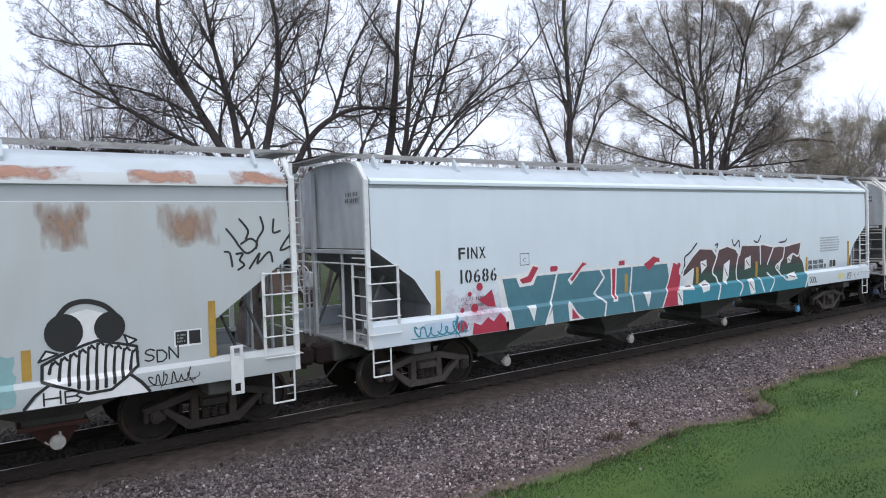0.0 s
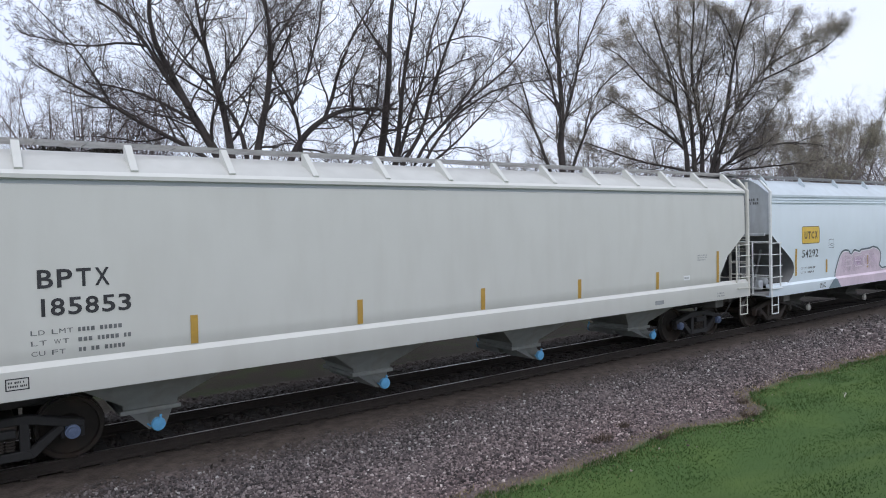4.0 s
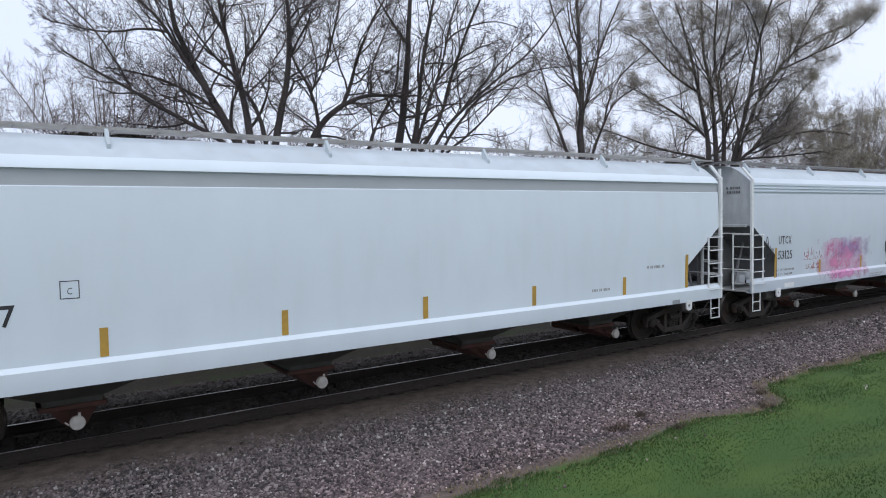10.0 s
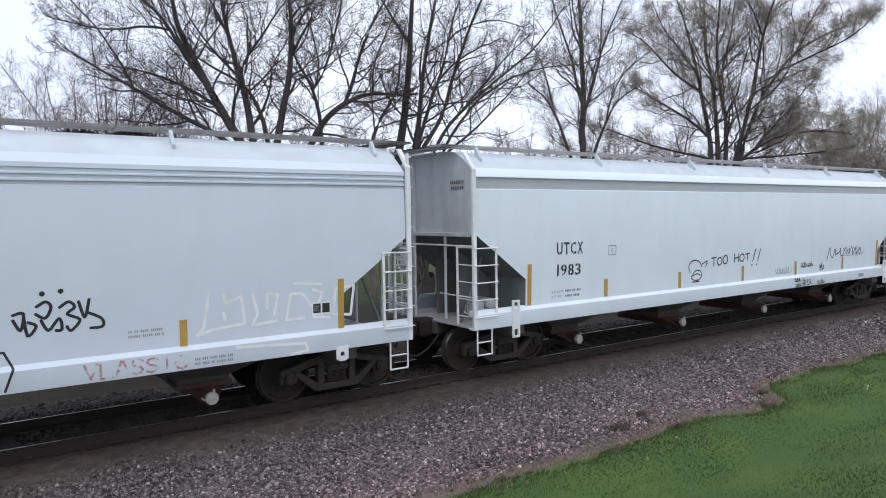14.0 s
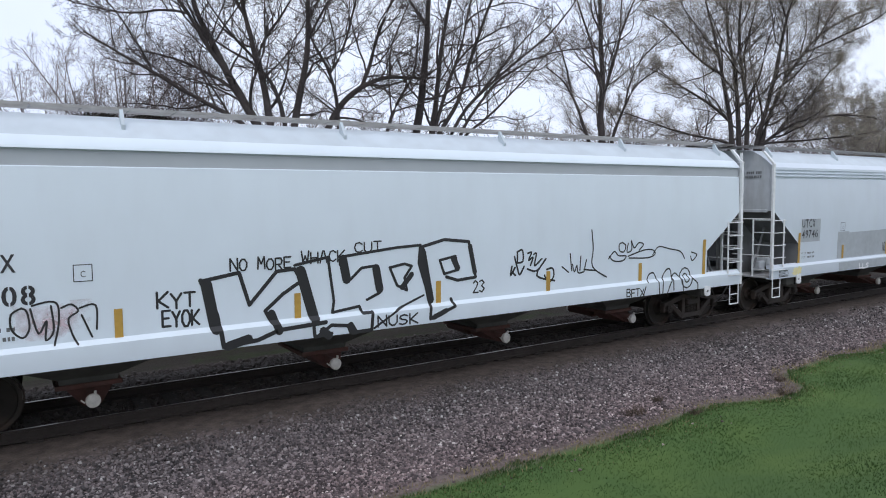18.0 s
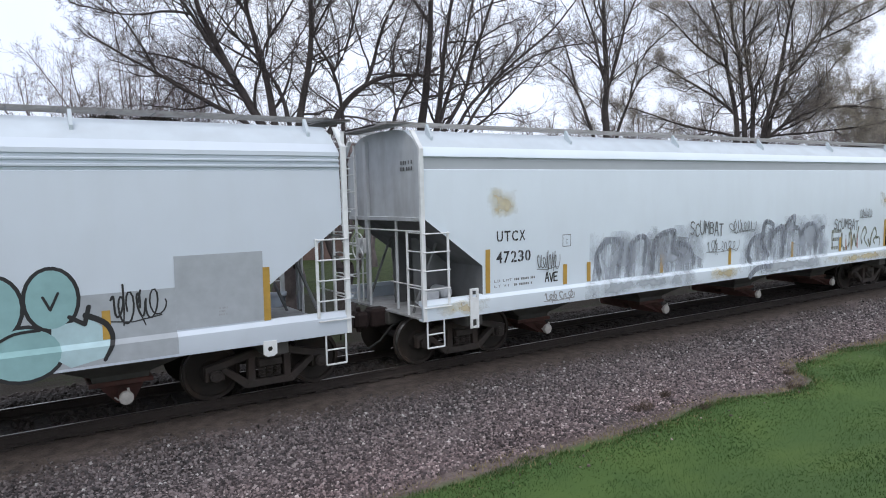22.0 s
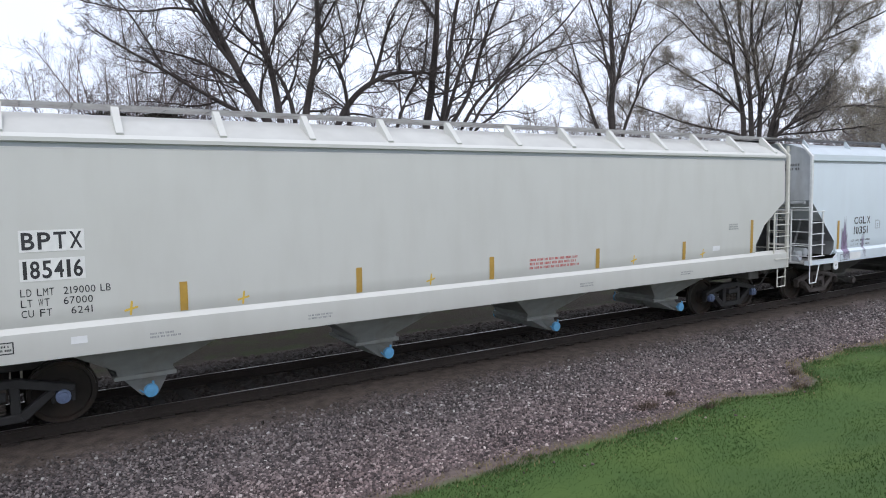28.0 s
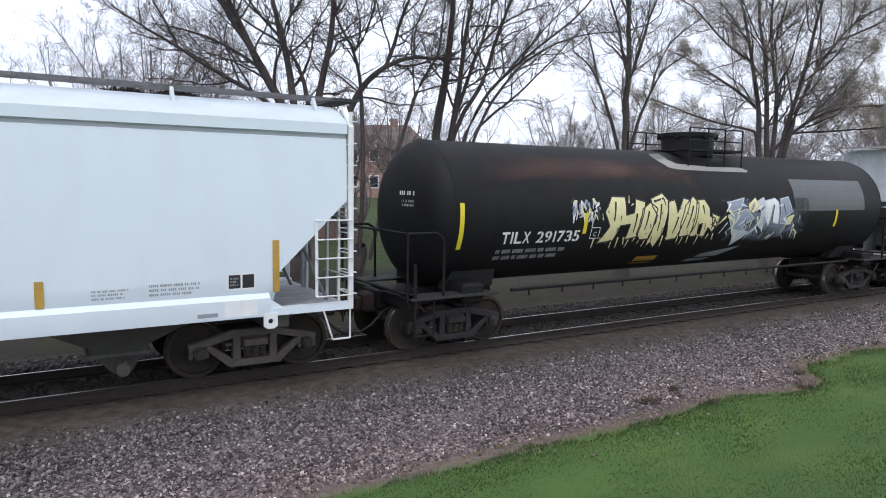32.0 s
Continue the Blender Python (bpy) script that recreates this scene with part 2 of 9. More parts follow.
def let_light_through(m, share):
    """Young leaves are thin: part of the light comes through them."""
    n, l, b = strip_nodes(m)
    thin = n.new("ShaderNodeBsdfTranslucent")
    l.new(b.inputs["Base Color"].links[0].from_socket, thin.inputs["Color"])
    both = n.new("ShaderNodeMixShader")
    both.inputs[0].default_value = share
    l.new(b.outputs[0], both.inputs[1])
    l.new(thin.outputs[0], both.inputs[2])
    l.new(both.outputs[0], n["Material Output"].inputs["Surface"])


def ground_material():
    """Gravel by the track, trodden earth beyond it, grass on both sides, with ragged edges."""
    m = bpy.data.materials.new("gravel_earth_and_grass")
    m.use_nodes = True
    n, l, b = strip_nodes(m)
    b.inputs["Roughness"].default_value = 0.95
    b.inputs["Specular IOR Level"].default_value = 0.2
    tc = n.new("ShaderNodeTexCoord")
    sep = n.new("ShaderNodeSeparateXYZ")
    l.new(tc.outputs["Object"], sep.inputs[0])

    def noise_at(scale, detail=4):
        t = n.new("ShaderNodeTexNoise")
        t.inputs["Scale"].default_value, t.inputs["Detail"].default_value = scale, detail
        l.new(tc.outputs["Object"], t.inputs["Vector"])
        return t.outputs["Fac"]

    def mathn(op, a, c):
        t = n.new("ShaderNodeMath")
        t.operation = op
        for i, v in enumerate((a, c)):
            if isinstance(v, (int, float)):
                t.inputs[i].default_value = v
            else:
                l.new(v, t.inputs[i])
        return t.outputs[0]

    def ramp2(v, p0, p1, c0=(0, 0, 0), c1=(1, 1, 1)):
        t = n.new("ShaderNodeValToRGB")
        t.color_ramp.elements[0].position, t.color_ramp.elements[0].color = p0, (*c0, 1)
        t.color_ramp.elements[1].position, t.color_ramp.elements[1].color = p1, (*c1, 1)
        l.new(v, t.inputs[0])
        return t.outputs[0]

    def mixc(f, a, c):
        t = n.new("ShaderNodeMixRGB")
        l.new(f, t.inputs[0])
        for i, v in ((1, a), (2, c)):
            if isinstance(v, tuple):
                t.inputs[i].default_value = (*v, 1)
            else:
                l.new(v, t.inputs[i])
        return t.outputs[0]

    vor = n.new("ShaderNodeTexVoronoi")
    vor.inputs["Scale"].default_value = 22
    l.new(tc.outputs["Object"], vor.inputs["Vector"])
    stone = ramp2(vor.outputs["Color"], 0.1, 0.9, (0.075, 0.06, 0.064), (0.27, 0.22, 0.222))
    gap = ramp2(vor.outputs["Distance"], 0.25, 0.6, (1, 1, 1), (0, 0, 0))
    stone = mixc(gap, (0.035, 0.03, 0.03), stone)
    stone = mixc(ramp2(noise_at(0.5), 0.4, 0.7), stone, mixc(ramp2(noise_at(9), 0.35, 0.65), (0.11, 0.088, 0.088), (0.21, 0.17, 0.168)))
    # oily, dusty strip beside the rails, plus the train's shade painted in for y > 0
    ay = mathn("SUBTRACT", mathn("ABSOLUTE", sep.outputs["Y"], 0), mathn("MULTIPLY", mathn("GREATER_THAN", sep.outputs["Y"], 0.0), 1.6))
    oil_shade = n.new("ShaderNodeMapRange")
    oil_shade.inputs["From Min"].default_value, oil_shade.inputs["From Max"].default_value = 2.15, 2.75
    oil_shade.inputs["To Min"].default_value, oil_shade.inputs["To Max"].default_value = 0.92, 0.0
    l.new(mathn("ADD", ay, mathn("MULTIPLY", noise_at(1.5), 0.9)), oil_shade.inputs["Value"])
    stone = mixc(oil_shade.outputs[0], stone, mixc(ramp2(noise_at(5, 7), 0.35, 0.7), (0.040, 0.032, 0.027), (0.085, 0.068, 0.058)))
    grass = ramp2(noise_at(34, 6), 0.3, 0.72, (0.050, 0.092, 0.026), (0.064, 0.114, 0.032))
    grass = mixc(ramp2(noise_at(0.8), 0.42, 0.66), grass, ramp2(noise_at(50, 6), 0.3, 0.7, (0.066, 0.108, 0.028), (0.086, 0.138, 0.036)))
    edge = mathn("ADD", sep.outputs["Y"], mathn("MULTIPLY", mathn("SUBTRACT", noise_at(0.7, 6), 0.5), 0.6))
    # the line of the grass along the track, from grass_edge
    line = n.new("ShaderNodeValToRGB")
    l.new(mathn("DIVIDE", sep.outputs["X"], 40.0), line.inputs[0])
    stops = (0.0, 4.5, 7.0, 8.6, 9.4, 10.1, 10.7, 11.3, 11.8, 12.3, 12.7, 13.1, 13.6, 17.0, 19.0, 21.0)
    ends = line.color_ramp.elements
    for k, x in enumerate(stops):
        el = ends[k] if k < 2 else ends.new(x / 40)
        el.position = x / 40
        el.color = (*[(grass_edge(x) + 6.0) / 2.0] * 3, 1)
    off = mathn("ADD", mathn("SUBTRACT", edge, mathn("MULTIPLY", line.outputs[0], 2.0)), 6.0)
    near = n.new("ShaderNodeMapRange")
    near.inputs["From Min"].default_value, near.inputs["From Max"].default_value = 0.08, -0.14
    l.new(off, near.inputs["Value"])
    earth = ramp2(noise_at(6, 6), 0.3, 0.7, (0.085, 0.062, 0.052), (0.19, 0.145, 0.125))
    dry = n.new("ShaderNodeMapRange")
    dry.inputs["From Min"].default_value, dry.inputs["From Max"].default_value = 0.55, 0.1
    dry.inputs["To Max"].default_value = 0.7
    l.new(off, dry.inputs["Value"])
    c = mixc(dry.outputs[0], stone, earth)
    c = mixc(near.outputs[0], c, grass)
    far = n.new("ShaderNodeMapRange")
    far.inputs["From Min"].default_value, far.inputs["From Max"].default_value = 3.0, 3.6
    l.new(edge, far.inputs["Value"])
    scrub = mixc(ramp2(noise_at(1.6, 6), 0.5, 0.66), (0.032, 0.027, 0.021), (0.030, 0.037, 0.016))
    c = mixc(far.outputs[0], c, scrub)
    lane = n.new("ShaderNodeMapRange")
    lane.inputs["From Min"].default_value, lane.inputs["From Max"].default_value = 6.0, 6.5
    l.new(edge, lane.inputs["Value"])
    c = mixc(lane.outputs[0], c, ramp2(noise_at(16, 6), 0.3, 0.7, (0.026, 0.028, 0.019), (0.052, 0.050, 0.038)))
    lawn = n.new("ShaderNodeMapRange")
    lawn.inputs["From Min"].default_value, lawn.inputs["From Max"].default_value = 10.3, 10.8
    l.new(edge, lawn.inputs["Value"])
    c = mixc(lawn.outputs[0], c, ramp2(noise_at(3.0, 6), 0.3, 0.7, (0.030, 0.042, 0.016), (0.062, 0.084, 0.030)))
    l.new(c, b.inputs["Base Color"])
    bp = n.new("ShaderNodeBump")
    bp.inputs["Strength"].default_value, bp.inputs["Distance"].default_value = 0.6, 0.03
    l.new(vor.outputs["Distance"], bp.inputs["Height"])
    l.new(mathn("MULTIPLY", mathn("SUBTRACT", 1.0, near.outputs[0]), 0.6), bp.inputs["Strength"])
    bp.invert = True
    l.new(bp.outputs[0], b.inputs["Normal"])
    return m


def ground_sheet():
    xs = [-900, -300, -120, -60] + [-40 + i for i in range(121)] + [100, 150, 300, 900, 2500]
    ys = [-900, -200, -60, -30, -20] + [-14 + 0.25 * i for i in range(113)] + [16, 20, 30, 60, 150, 400, 1200, 3000]
    nx = len(xs)
    vs = [(x, y, ground_height(x, y) + (0.02 * noise.noise((x * 1.3, y * 1.3, 0)) if abs(y) > 2 else 0)) for y in ys for x in xs]
    fs = [(j * nx + i, j * nx + i + 1, (j + 1) * nx + i + 1, (j + 1) * nx + i) for j in range(len(ys) - 1) for i in range(nx - 1)]
    me = bpy.data.meshes.new("ground")
    me.from_pydata(vs, [], fs)
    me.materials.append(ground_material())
    me.shade_smooth()
    return tagged(new("ground", me), "gravel ballast, trodden earth and mown green grass", "ground", kind="structure")


ground_sheet()


def track():
    """Two rails on timber ties with steel plates."""
    half = 0.7175
    for y in (-half - 0.036, half + 0.036):
        bm = bmesh.new()
        prof = [(-0.07, -0.17), (0.07, -0.17), (0.07, -0.155), (0.012, -0.135), (0.012, -0.045), (0.037, -0.035), (0.037, -0.006), (0.022, 0.0), (-0.022, 0.0), (-0.037, -0.006), (-0.037, -0.035), (-0.012, -0.045), (-0.012, -0.135), (-0.07, -0.155)]
        a = [bm.verts.new((-150, y + p, z)) for p, z in prof]
        b = [bm.verts.new((300, y + p, z)) for p, z in prof]
        for i in range(len(prof)):
            j = (i + 1) % len(prof)
            f = bm.faces.new((a[i], a[j], b[j], b[i]))
            f.material_index = 1 if i == 7 else 0
        tagged(new("rail", finish(bm, "rail", (rail_steel, rail_shine), False)), "rusty steel rail with a polished head", "rail", kind="structure")
    bm = box(bmesh.new(), (-0.115, -1.3, -0.32), (0.115, 1.3, -0.175), 0.012)
    tie = finish(bm, "tie", tie_wood)
    bm = box(bmesh.new(), (-0.1, -0.18, -0.175), (0.1, 0.18, -0.16), 0.004)
    plate = finish(bm, "tie_plate", rail_steel)
    random.seed(3)
    base = tagged(new("track_bed"), "dark creosoted timber ties under the rails", "railway ties", kind="structure")
    for i in range(150):
        x = -22 + i * 0.53
        o = part("tie", tie, None, base, at=(x + random.uniform(-0.02, 0.02), random.uniform(-0.04, 0.04), random.uniform(-0.022, 0.009)))
        o.rotation_euler[2] = random.uniform(-0.02, 0.02)
        part("tie_plate", plate, None, base, at=(x, -half - 0.036, 0.001))


track()


# ---- loose stones and grass ----


def raw_mesh(name, V, F, material):
    """A mesh from arrays; all faces have as many corners as F has columns."""
    me = bpy.data.meshes.new(name)
    me.vertices.add(len(V))
    me.vertices.foreach_set("co", np.asarray(V, np.float32).ravel())
    k = F.shape[1]
    me.loops.add(F.size)
    me.loops.foreach_set("vertex_index", F.ravel().astype(np.int32))
    me.polygons.add(len(F))
    me.polygons.foreach_set("loop_start", (np.arange(len(F)) * k).astype(np.int32))
    me.polygons.foreach_set("loop_total", np.full(len(F), k, np.int32))
    me.update(calc_edges=True)
    me.materials.append(material)
    return me


def stone_material():
    """Broken granite: pinkish and grey pieces, some nearly white, dark by the rails with brake dust and the train's
    painted shade.
    """
    m = mat("broken_granite", (0.2, 0.18, 0.18), 0.9, var=0.25, scale=40)
    n, l, b = strip_nodes(m)
    geo = n.new("ShaderNodeNewGeometry")
    cr = n.new("ShaderNodeValToRGB")
    e = cr.color_ramp.elements
    e[0].position, e[0].color = 0.0, (0.030, 0.026, 0.027, 1)
    e[1].position, e[1].color = 1.0, (0.62, 0.59, 0.57, 1)
    for pos, col in ((0.3, (0.085, 0.071, 0.073, 1)), (0.6, (0.175, 0.145, 0.146, 1)), (0.86, (0.27, 0.226, 0.224, 1)), (0.965, (0.37, 0.33, 0.32, 1))):
        el = e.new(pos)
        el.color = col
    l.new(geo.outputs["Random Per Island"], cr.inputs[0])
    tc = n.new("ShaderNodeTexCoord")
    sep = n.new("ShaderNodeSeparateXYZ")
    l.new(tc.outputs["Object"], sep.inputs[0])
    ab = n.new("ShaderNodeMath")
    ab.operation = "ABSOLUTE"
    l.new(sep.outputs["Y"], ab.inputs[0])
    t = n.new("ShaderNodeTexNoise")
    t.inputs["Scale"].default_value, t.inputs["Detail"].default_value = 1.3, 5
    l.new(tc.outputs["Object"], t.inputs["Vector"])
    ad = n.new("ShaderNodeMath")
    ad.operation = "ADD"
    # past the track centre the dark colour reaches wider, painting the train's shade
    far = n.new("ShaderNodeMath")
    far.operation = "GREATER_THAN"
    far.inputs[1].default_value = 0.0
    l.new(sep.outputs["Y"], far.inputs[0])
    less = n.new("ShaderNodeMath")
    less.operation = "MULTIPLY_ADD"
    less.inputs[1].default_value = -1.6
    l.new(far.outputs[0], less.inputs[0])
    l.new(ab.outputs[0], less.inputs[2])
    l.new(less.outputs[0], ad.inputs[0])
    l.new(t.outputs["Fac"], ad.inputs[1])
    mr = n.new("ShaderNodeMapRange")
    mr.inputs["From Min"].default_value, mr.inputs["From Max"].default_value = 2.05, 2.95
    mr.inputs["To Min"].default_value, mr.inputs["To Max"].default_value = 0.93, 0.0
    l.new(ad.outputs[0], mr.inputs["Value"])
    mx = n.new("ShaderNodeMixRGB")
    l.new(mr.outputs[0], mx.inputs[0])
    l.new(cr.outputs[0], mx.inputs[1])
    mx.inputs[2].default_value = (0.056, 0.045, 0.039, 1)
    # dusty pink drifts towards the grass, dark grey in the middle of the slope
    drift = n.new("ShaderNodeTexNoise")
    drift.inputs["Scale"].default_value, drift.inputs["Detail"].default_value = 0.55, 5
    l.new(tc.outputs["Object"], drift.inputs["Vector"])
    lie = n.new("ShaderNodeMath")
    lie.operation = "MULTIPLY_ADD"
    lie.inputs[1].default_value = 2.6
    l.new(drift.outputs["Fac"], lie.inputs[0])
    l.new(ab.outputs[0], lie.inputs[2])
    shade = n.new("ShaderNodeValToRGB")
    shade.color_ramp.elements[0].position, shade.color_ramp.elements[0].color = 0.38, (0.78, 0.80, 0.81, 1)
    shade.color_ramp.elements[1].position, shade.color_ramp.elements[1].color = 0.60, (1.08, 0.97, 0.97, 1)
    norm = n.new("ShaderNodeMath")
    norm.operation = "MULTIPLY"
    norm.inputs[1].default_value = 0.1
    l.new(lie.outputs[0], norm.inputs[0])
    l.new(norm.outputs[0], shade.inputs[0])
    tint = n.new("ShaderNodeMixRGB")
    tint.blend_type, tint.inputs[0].default_value = "MULTIPLY", 1.0
    l.new(mx.outputs[0], tint.inputs[1])
    l.new(shade.outputs[0], tint.inputs[2])
    l.new(tint.outputs[0], b.inputs["Base Color"])
    return m


def scatter_stones():
    rg = np.random.default_rng(11)
    spots = []
    for x0, x1, y0, y1, g, size in ((-2.0, 13.0, -5.9, -1.6, 0.037, 0.0165), (13.0, 22.0, -5.2, -1.6, 0.045, 0.0185), (22.0, 60.0, -5.1, -1.6, 0.085, 0.034), (-6.0, -2.0, -5.0, -1.3, 0.09, 0.04), (-2.0, 30.0, 1.35, 3.3, 0.075, 0.034), (-1.0, 26.0, -0.62, 0.62, 0.075, 0.03)):
        nx, ny = int((x1 - x0) / g), int((y1 - y0) / g)
        gx, gy = np.meshgrid(np.arange(nx), np.arange(ny))
        px = x0 + (gx.ravel() + rg.random(nx * ny)) * g
        py = y0 + (gy.ravel() + rg.random(nx * ny)) * g
        sz = size * (0.55 + 0.9 * rg.random(nx * ny) ** 1.6)
        spots.append(np.stack([px, py, sz], 1))
    S = np.concatenate(spots)
    
    def sown(x, y):
        """Stones thin out over the bare earth along the grass, most of all in the bay."""
        g = y - grass_edge(x) - 0.15 - 0.35 * noise.noise((x * 0.7, 0.3, 1.0))
        return g > 0 and rg.random() < 0.12 + g / (0.75 if 7.5 < x < 14 else 0.4) or rg.random() < 0.006

    keep = np.array([sown(x, y) for x, y, _ in S])
    S = S[keep]
    # trodden, clogged dirt beside the near rail holds few loose stones
    bare = np.array([1.72 + 0.3 * noise.noise((x * 0.9, 4.0, 0.0)) for x in S[:, 0]])
    S = S[(S[:, 1] > 0) | (rg.random(len(S)) < np.clip((-S[:, 1] - bare) / 0.5, 0.05, 1))]
    m = len(S)
    cube = np.array([(-1, -1, -1), (1, -1, -1), (1, 1, -1), (-1, 1, -1), (-1, -1, 1), (1, -1, 1), (1, 1, 1), (-1, 1, 1)], float)
    V = cube[None] * (0.62 + 0.5 * rg.random((m, 8, 3)))
    V *= (S[:, 2, None] * (0.6 + 0.6 * rg.random((m, 3))))[:, None, :]
    a, b2 = rg.random(m) * 6.283, rg.normal(size=m) * 0.9
    ca, sa, cb, sb = np.cos(a)[:, None], np.sin(a)[:, None], np.cos(b2)[:, None], np.sin(b2)[:, None]
    y, z = V[..., 1] * cb - V[..., 2] * sb, V[..., 1] * sb + V[..., 2] * cb
    x, y = V[..., 0] * ca - y * sa, V[..., 0] * sa + y * ca
    gz = np.array([ground_height(p[0], p[1]) for p in S])
    V = np.stack([x + S[:, 0, None], y + S[:, 1, None], z + gz[:, None] + S[:, 2, None] * (0.1 + 0.5 * rg.random((m, 1)))], -1)
    F = np.array([(4, 5, 6, 7), (0, 1, 5, 4), (1, 2, 6, 5), (2, 3, 7, 6), (3, 0, 4, 7)])
    F = (F[None] + 8 * np.arange(m)[:, None, None]).reshape(-1, 4)
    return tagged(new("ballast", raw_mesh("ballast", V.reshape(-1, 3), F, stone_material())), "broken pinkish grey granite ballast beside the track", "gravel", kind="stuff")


scatter_stones()


def scatter_grass():
    rg = np.random.default_rng(5)
    green = mat("fresh_grass_blades", (0.058, 0.110, 0.031), 0.7, var=0.32, scale=1.0, island=0.16, dirt=(0.104, 0.152, 0.038), dirt_amount=0.65)
    let_light_through(green, 0.45)
    straw = mat("dry_grass_blades", (0.21, 0.17, 0.085), 0.8, var=0.3, scale=1.2, island=0.4)
    for name, m, n, lab in (("lawn_grass", green, 260000, "fresh green mown grass on the bank"), ("dry_grass", straw, 9000, "dry straw-coloured grass at the gravel's edge")):
        u = rg.random(n)
        px = -3.5 + 49 * u ** 1.6
        if name == "lawn_grass":
            py = -0.1 - 7.2 * rg.random(n) ** 1.25
        else:
            py = 0.25 - 0.45 * np.abs(rg.normal(size=n))
        # the blades thin out away from the track and behind the viewer
        keep = (rg.random(n) < np.clip((px + 3.5) / 5.0, 0, 1)) & (rg.random(n) < np.clip((py + 7.5) / 3.5, 0, 1))
        px, py, n = px[keep], py[keep], int(keep.sum())
        edge = np.array([0.55 * noise.noise((x * 0.8, 2.0, 0.0)) + 0.25 * noise.noise((x * 2.7, 5.0, 0.0)) for x in px])
        py = py + np.where(py > -1.2, edge * 0.6, 0) + np.array([grass_edge(x) for x in px])
        gz = np.array([ground_height(x, y) for x, y in zip(px, py)])
        # mown short, but ragged along its edge
        ragged = np.clip(1.6 + 3.0 * (py - np.array([grass_edge(x) for x in px]) + 0.1), 0.62, 1.6)
        h = (0.014 + 0.022 * rg.random(n)) * ragged * (1 + 0.02 * px)
        w = rg.random(n) * 6.283
        wd = (0.004 + 0.004 * rg.random(n)) * (1 + 0.06 * px)
        lean = rg.normal(size=(n, 2)) * 0.55 * h[:, None]
        base = np.stack([px, py, gz - 0.01], 1)
        d = np.stack([np.cos(w) * wd, np.sin(w) * wd, np.zeros(n)], 1)
        tip = base + np.stack([lean[:, 0], lean[:, 1], h + 0.01], 1)
        V = np.stack([base - d, base + d, tip], 1).reshape(-1, 3)
        tagged(new(name, raw_mesh(name, V, np.arange(3 * n).reshape(-1, 3), m)), lab, "grass", kind="stuff")


scatter_grass()


def weed_clump(x, y, r, n, seed, label):
    """A low tuft of dry stems in the gravel."""
    rg = np.random.default_rng(seed)
    straw = mat("withered_weed_stems", (0.085, 0.062, 0.045), 0.9, var=0.3, scale=8, island=0.5)
    w, q = rg.random(n) * 6.283, np.sqrt(rg.random(n)) * r
    base = np.stack([x + q * np.cos(w), y + q * np.sin(w) * 0.7, np.full(n, ground_height(x, y) - 0.01)], 1)
    h = 0.05 + 0.12 * rg.random(n)
    tip = base + np.stack([rg.normal(size=n) * 0.5 * h + 0.3 * q * np.cos(w), rg.normal(size=n) * 0.5 * h, h], 1)
    a = rg.random(n) * 6.283
    d = 0.005 * np.stack([np.cos(a), np.sin(a), np.zeros(n)], 1)
    V = np.stack([base - d, base + d, tip], 1).reshape(-1, 3)
    tagged(new("weed_clump", raw_mesh("weed_clump", V, np.arange(3 * n).reshape(-1, 3), straw)), label, "weed", "weeds in the gravel")


for k, (wx, wy, wr, wn) in enumerate(((8.69, -4.51, 0.22, 260), (9.59, -4.26, 0.14, 120), (11.6, -5.45, 0.16, 140), (9.4, -5.2, 0.10, 90), (12.6, -4.75, 0.14, 110))):
    weed_clump(wx, wy, wr, wn, 60 + k, "low tuft of withered brown weeds in the gravel")



def fallen_twig(x, y, turn, ln):
    """A pale dry stick lying on the grass."""
    z = ground_height(x, y) + 0.02
    bm = rod(bmesh.new(), [(-ln, 0, 0), (-0.3 * ln, 0.01, 0.012), (0.4 * ln, -0.01, 0.016), (ln, 0.02, 0.008)], 0.008)
    bar(bm, (0.1 * ln, 0, 0.014), (0.5 * ln, 0.06, 0.02), 0.005)
    ob = tagged(new("fallen_twig", finish(bm, "fallen_twig", mat("weathered_pale_wood", (0.42, 0.39, 0.35), 0.8, var=0.2, scale=20))), "pale dry twig lying on the mown grass", "twig")
    ob.matrix_world = pose(x, y, z, 0, 0, turn)


fallen_twig(14.25, -5.96, 20, 0.2)

# ---- the train: shared meshes ----
WHEEL_R = 0.457


def wheelset_mesh():
    bm = bmesh.new()
    for s in (-1, 1):
        y = 0.7175 * s
        lathe(bm, [(y - 0.03 * s, 0.20), (y - 0.028 * s, 0.487), (y + 0.004 * s, 0.485), (y + 0.012 * s, WHEEL_R), (y + 0.10 * s, WHEEL_R - 0.004), (y + 0.10 * s, 0.40), (y + 0.045 * s, 0.385), (y + 0.03 * s, 0.19), (y + 0.09 * s, 0.14), (y + 0.09 * s, 0.09)], "y", 32)
    lathe(bm, [(-1.02, 0.075), (-0.66, 0.085), (0.66, 0.085), (1.02, 0.075)], "y", 12)
    for f in bm.faces:
        c = f.calc_center_median()
        if abs(math.hypot(c.x, c.z) - WHEEL_R) < 0.006:
            f.material_index = 1
    # lightening marks on the plate, so that the turning shows
    for s in (-1, 1):
        for k in range(3):
            w = k * 2.094
            bar(bm, (0.28 * math.cos(w), s * 0.745, 0.28 * math.sin(w)), (0.28 * math.cos(w), s * 0.757, 0.28 * math.sin(w)), 0.035, 8)
    return finish(bm, "wheelset", (wheel_steel, tread_steel))


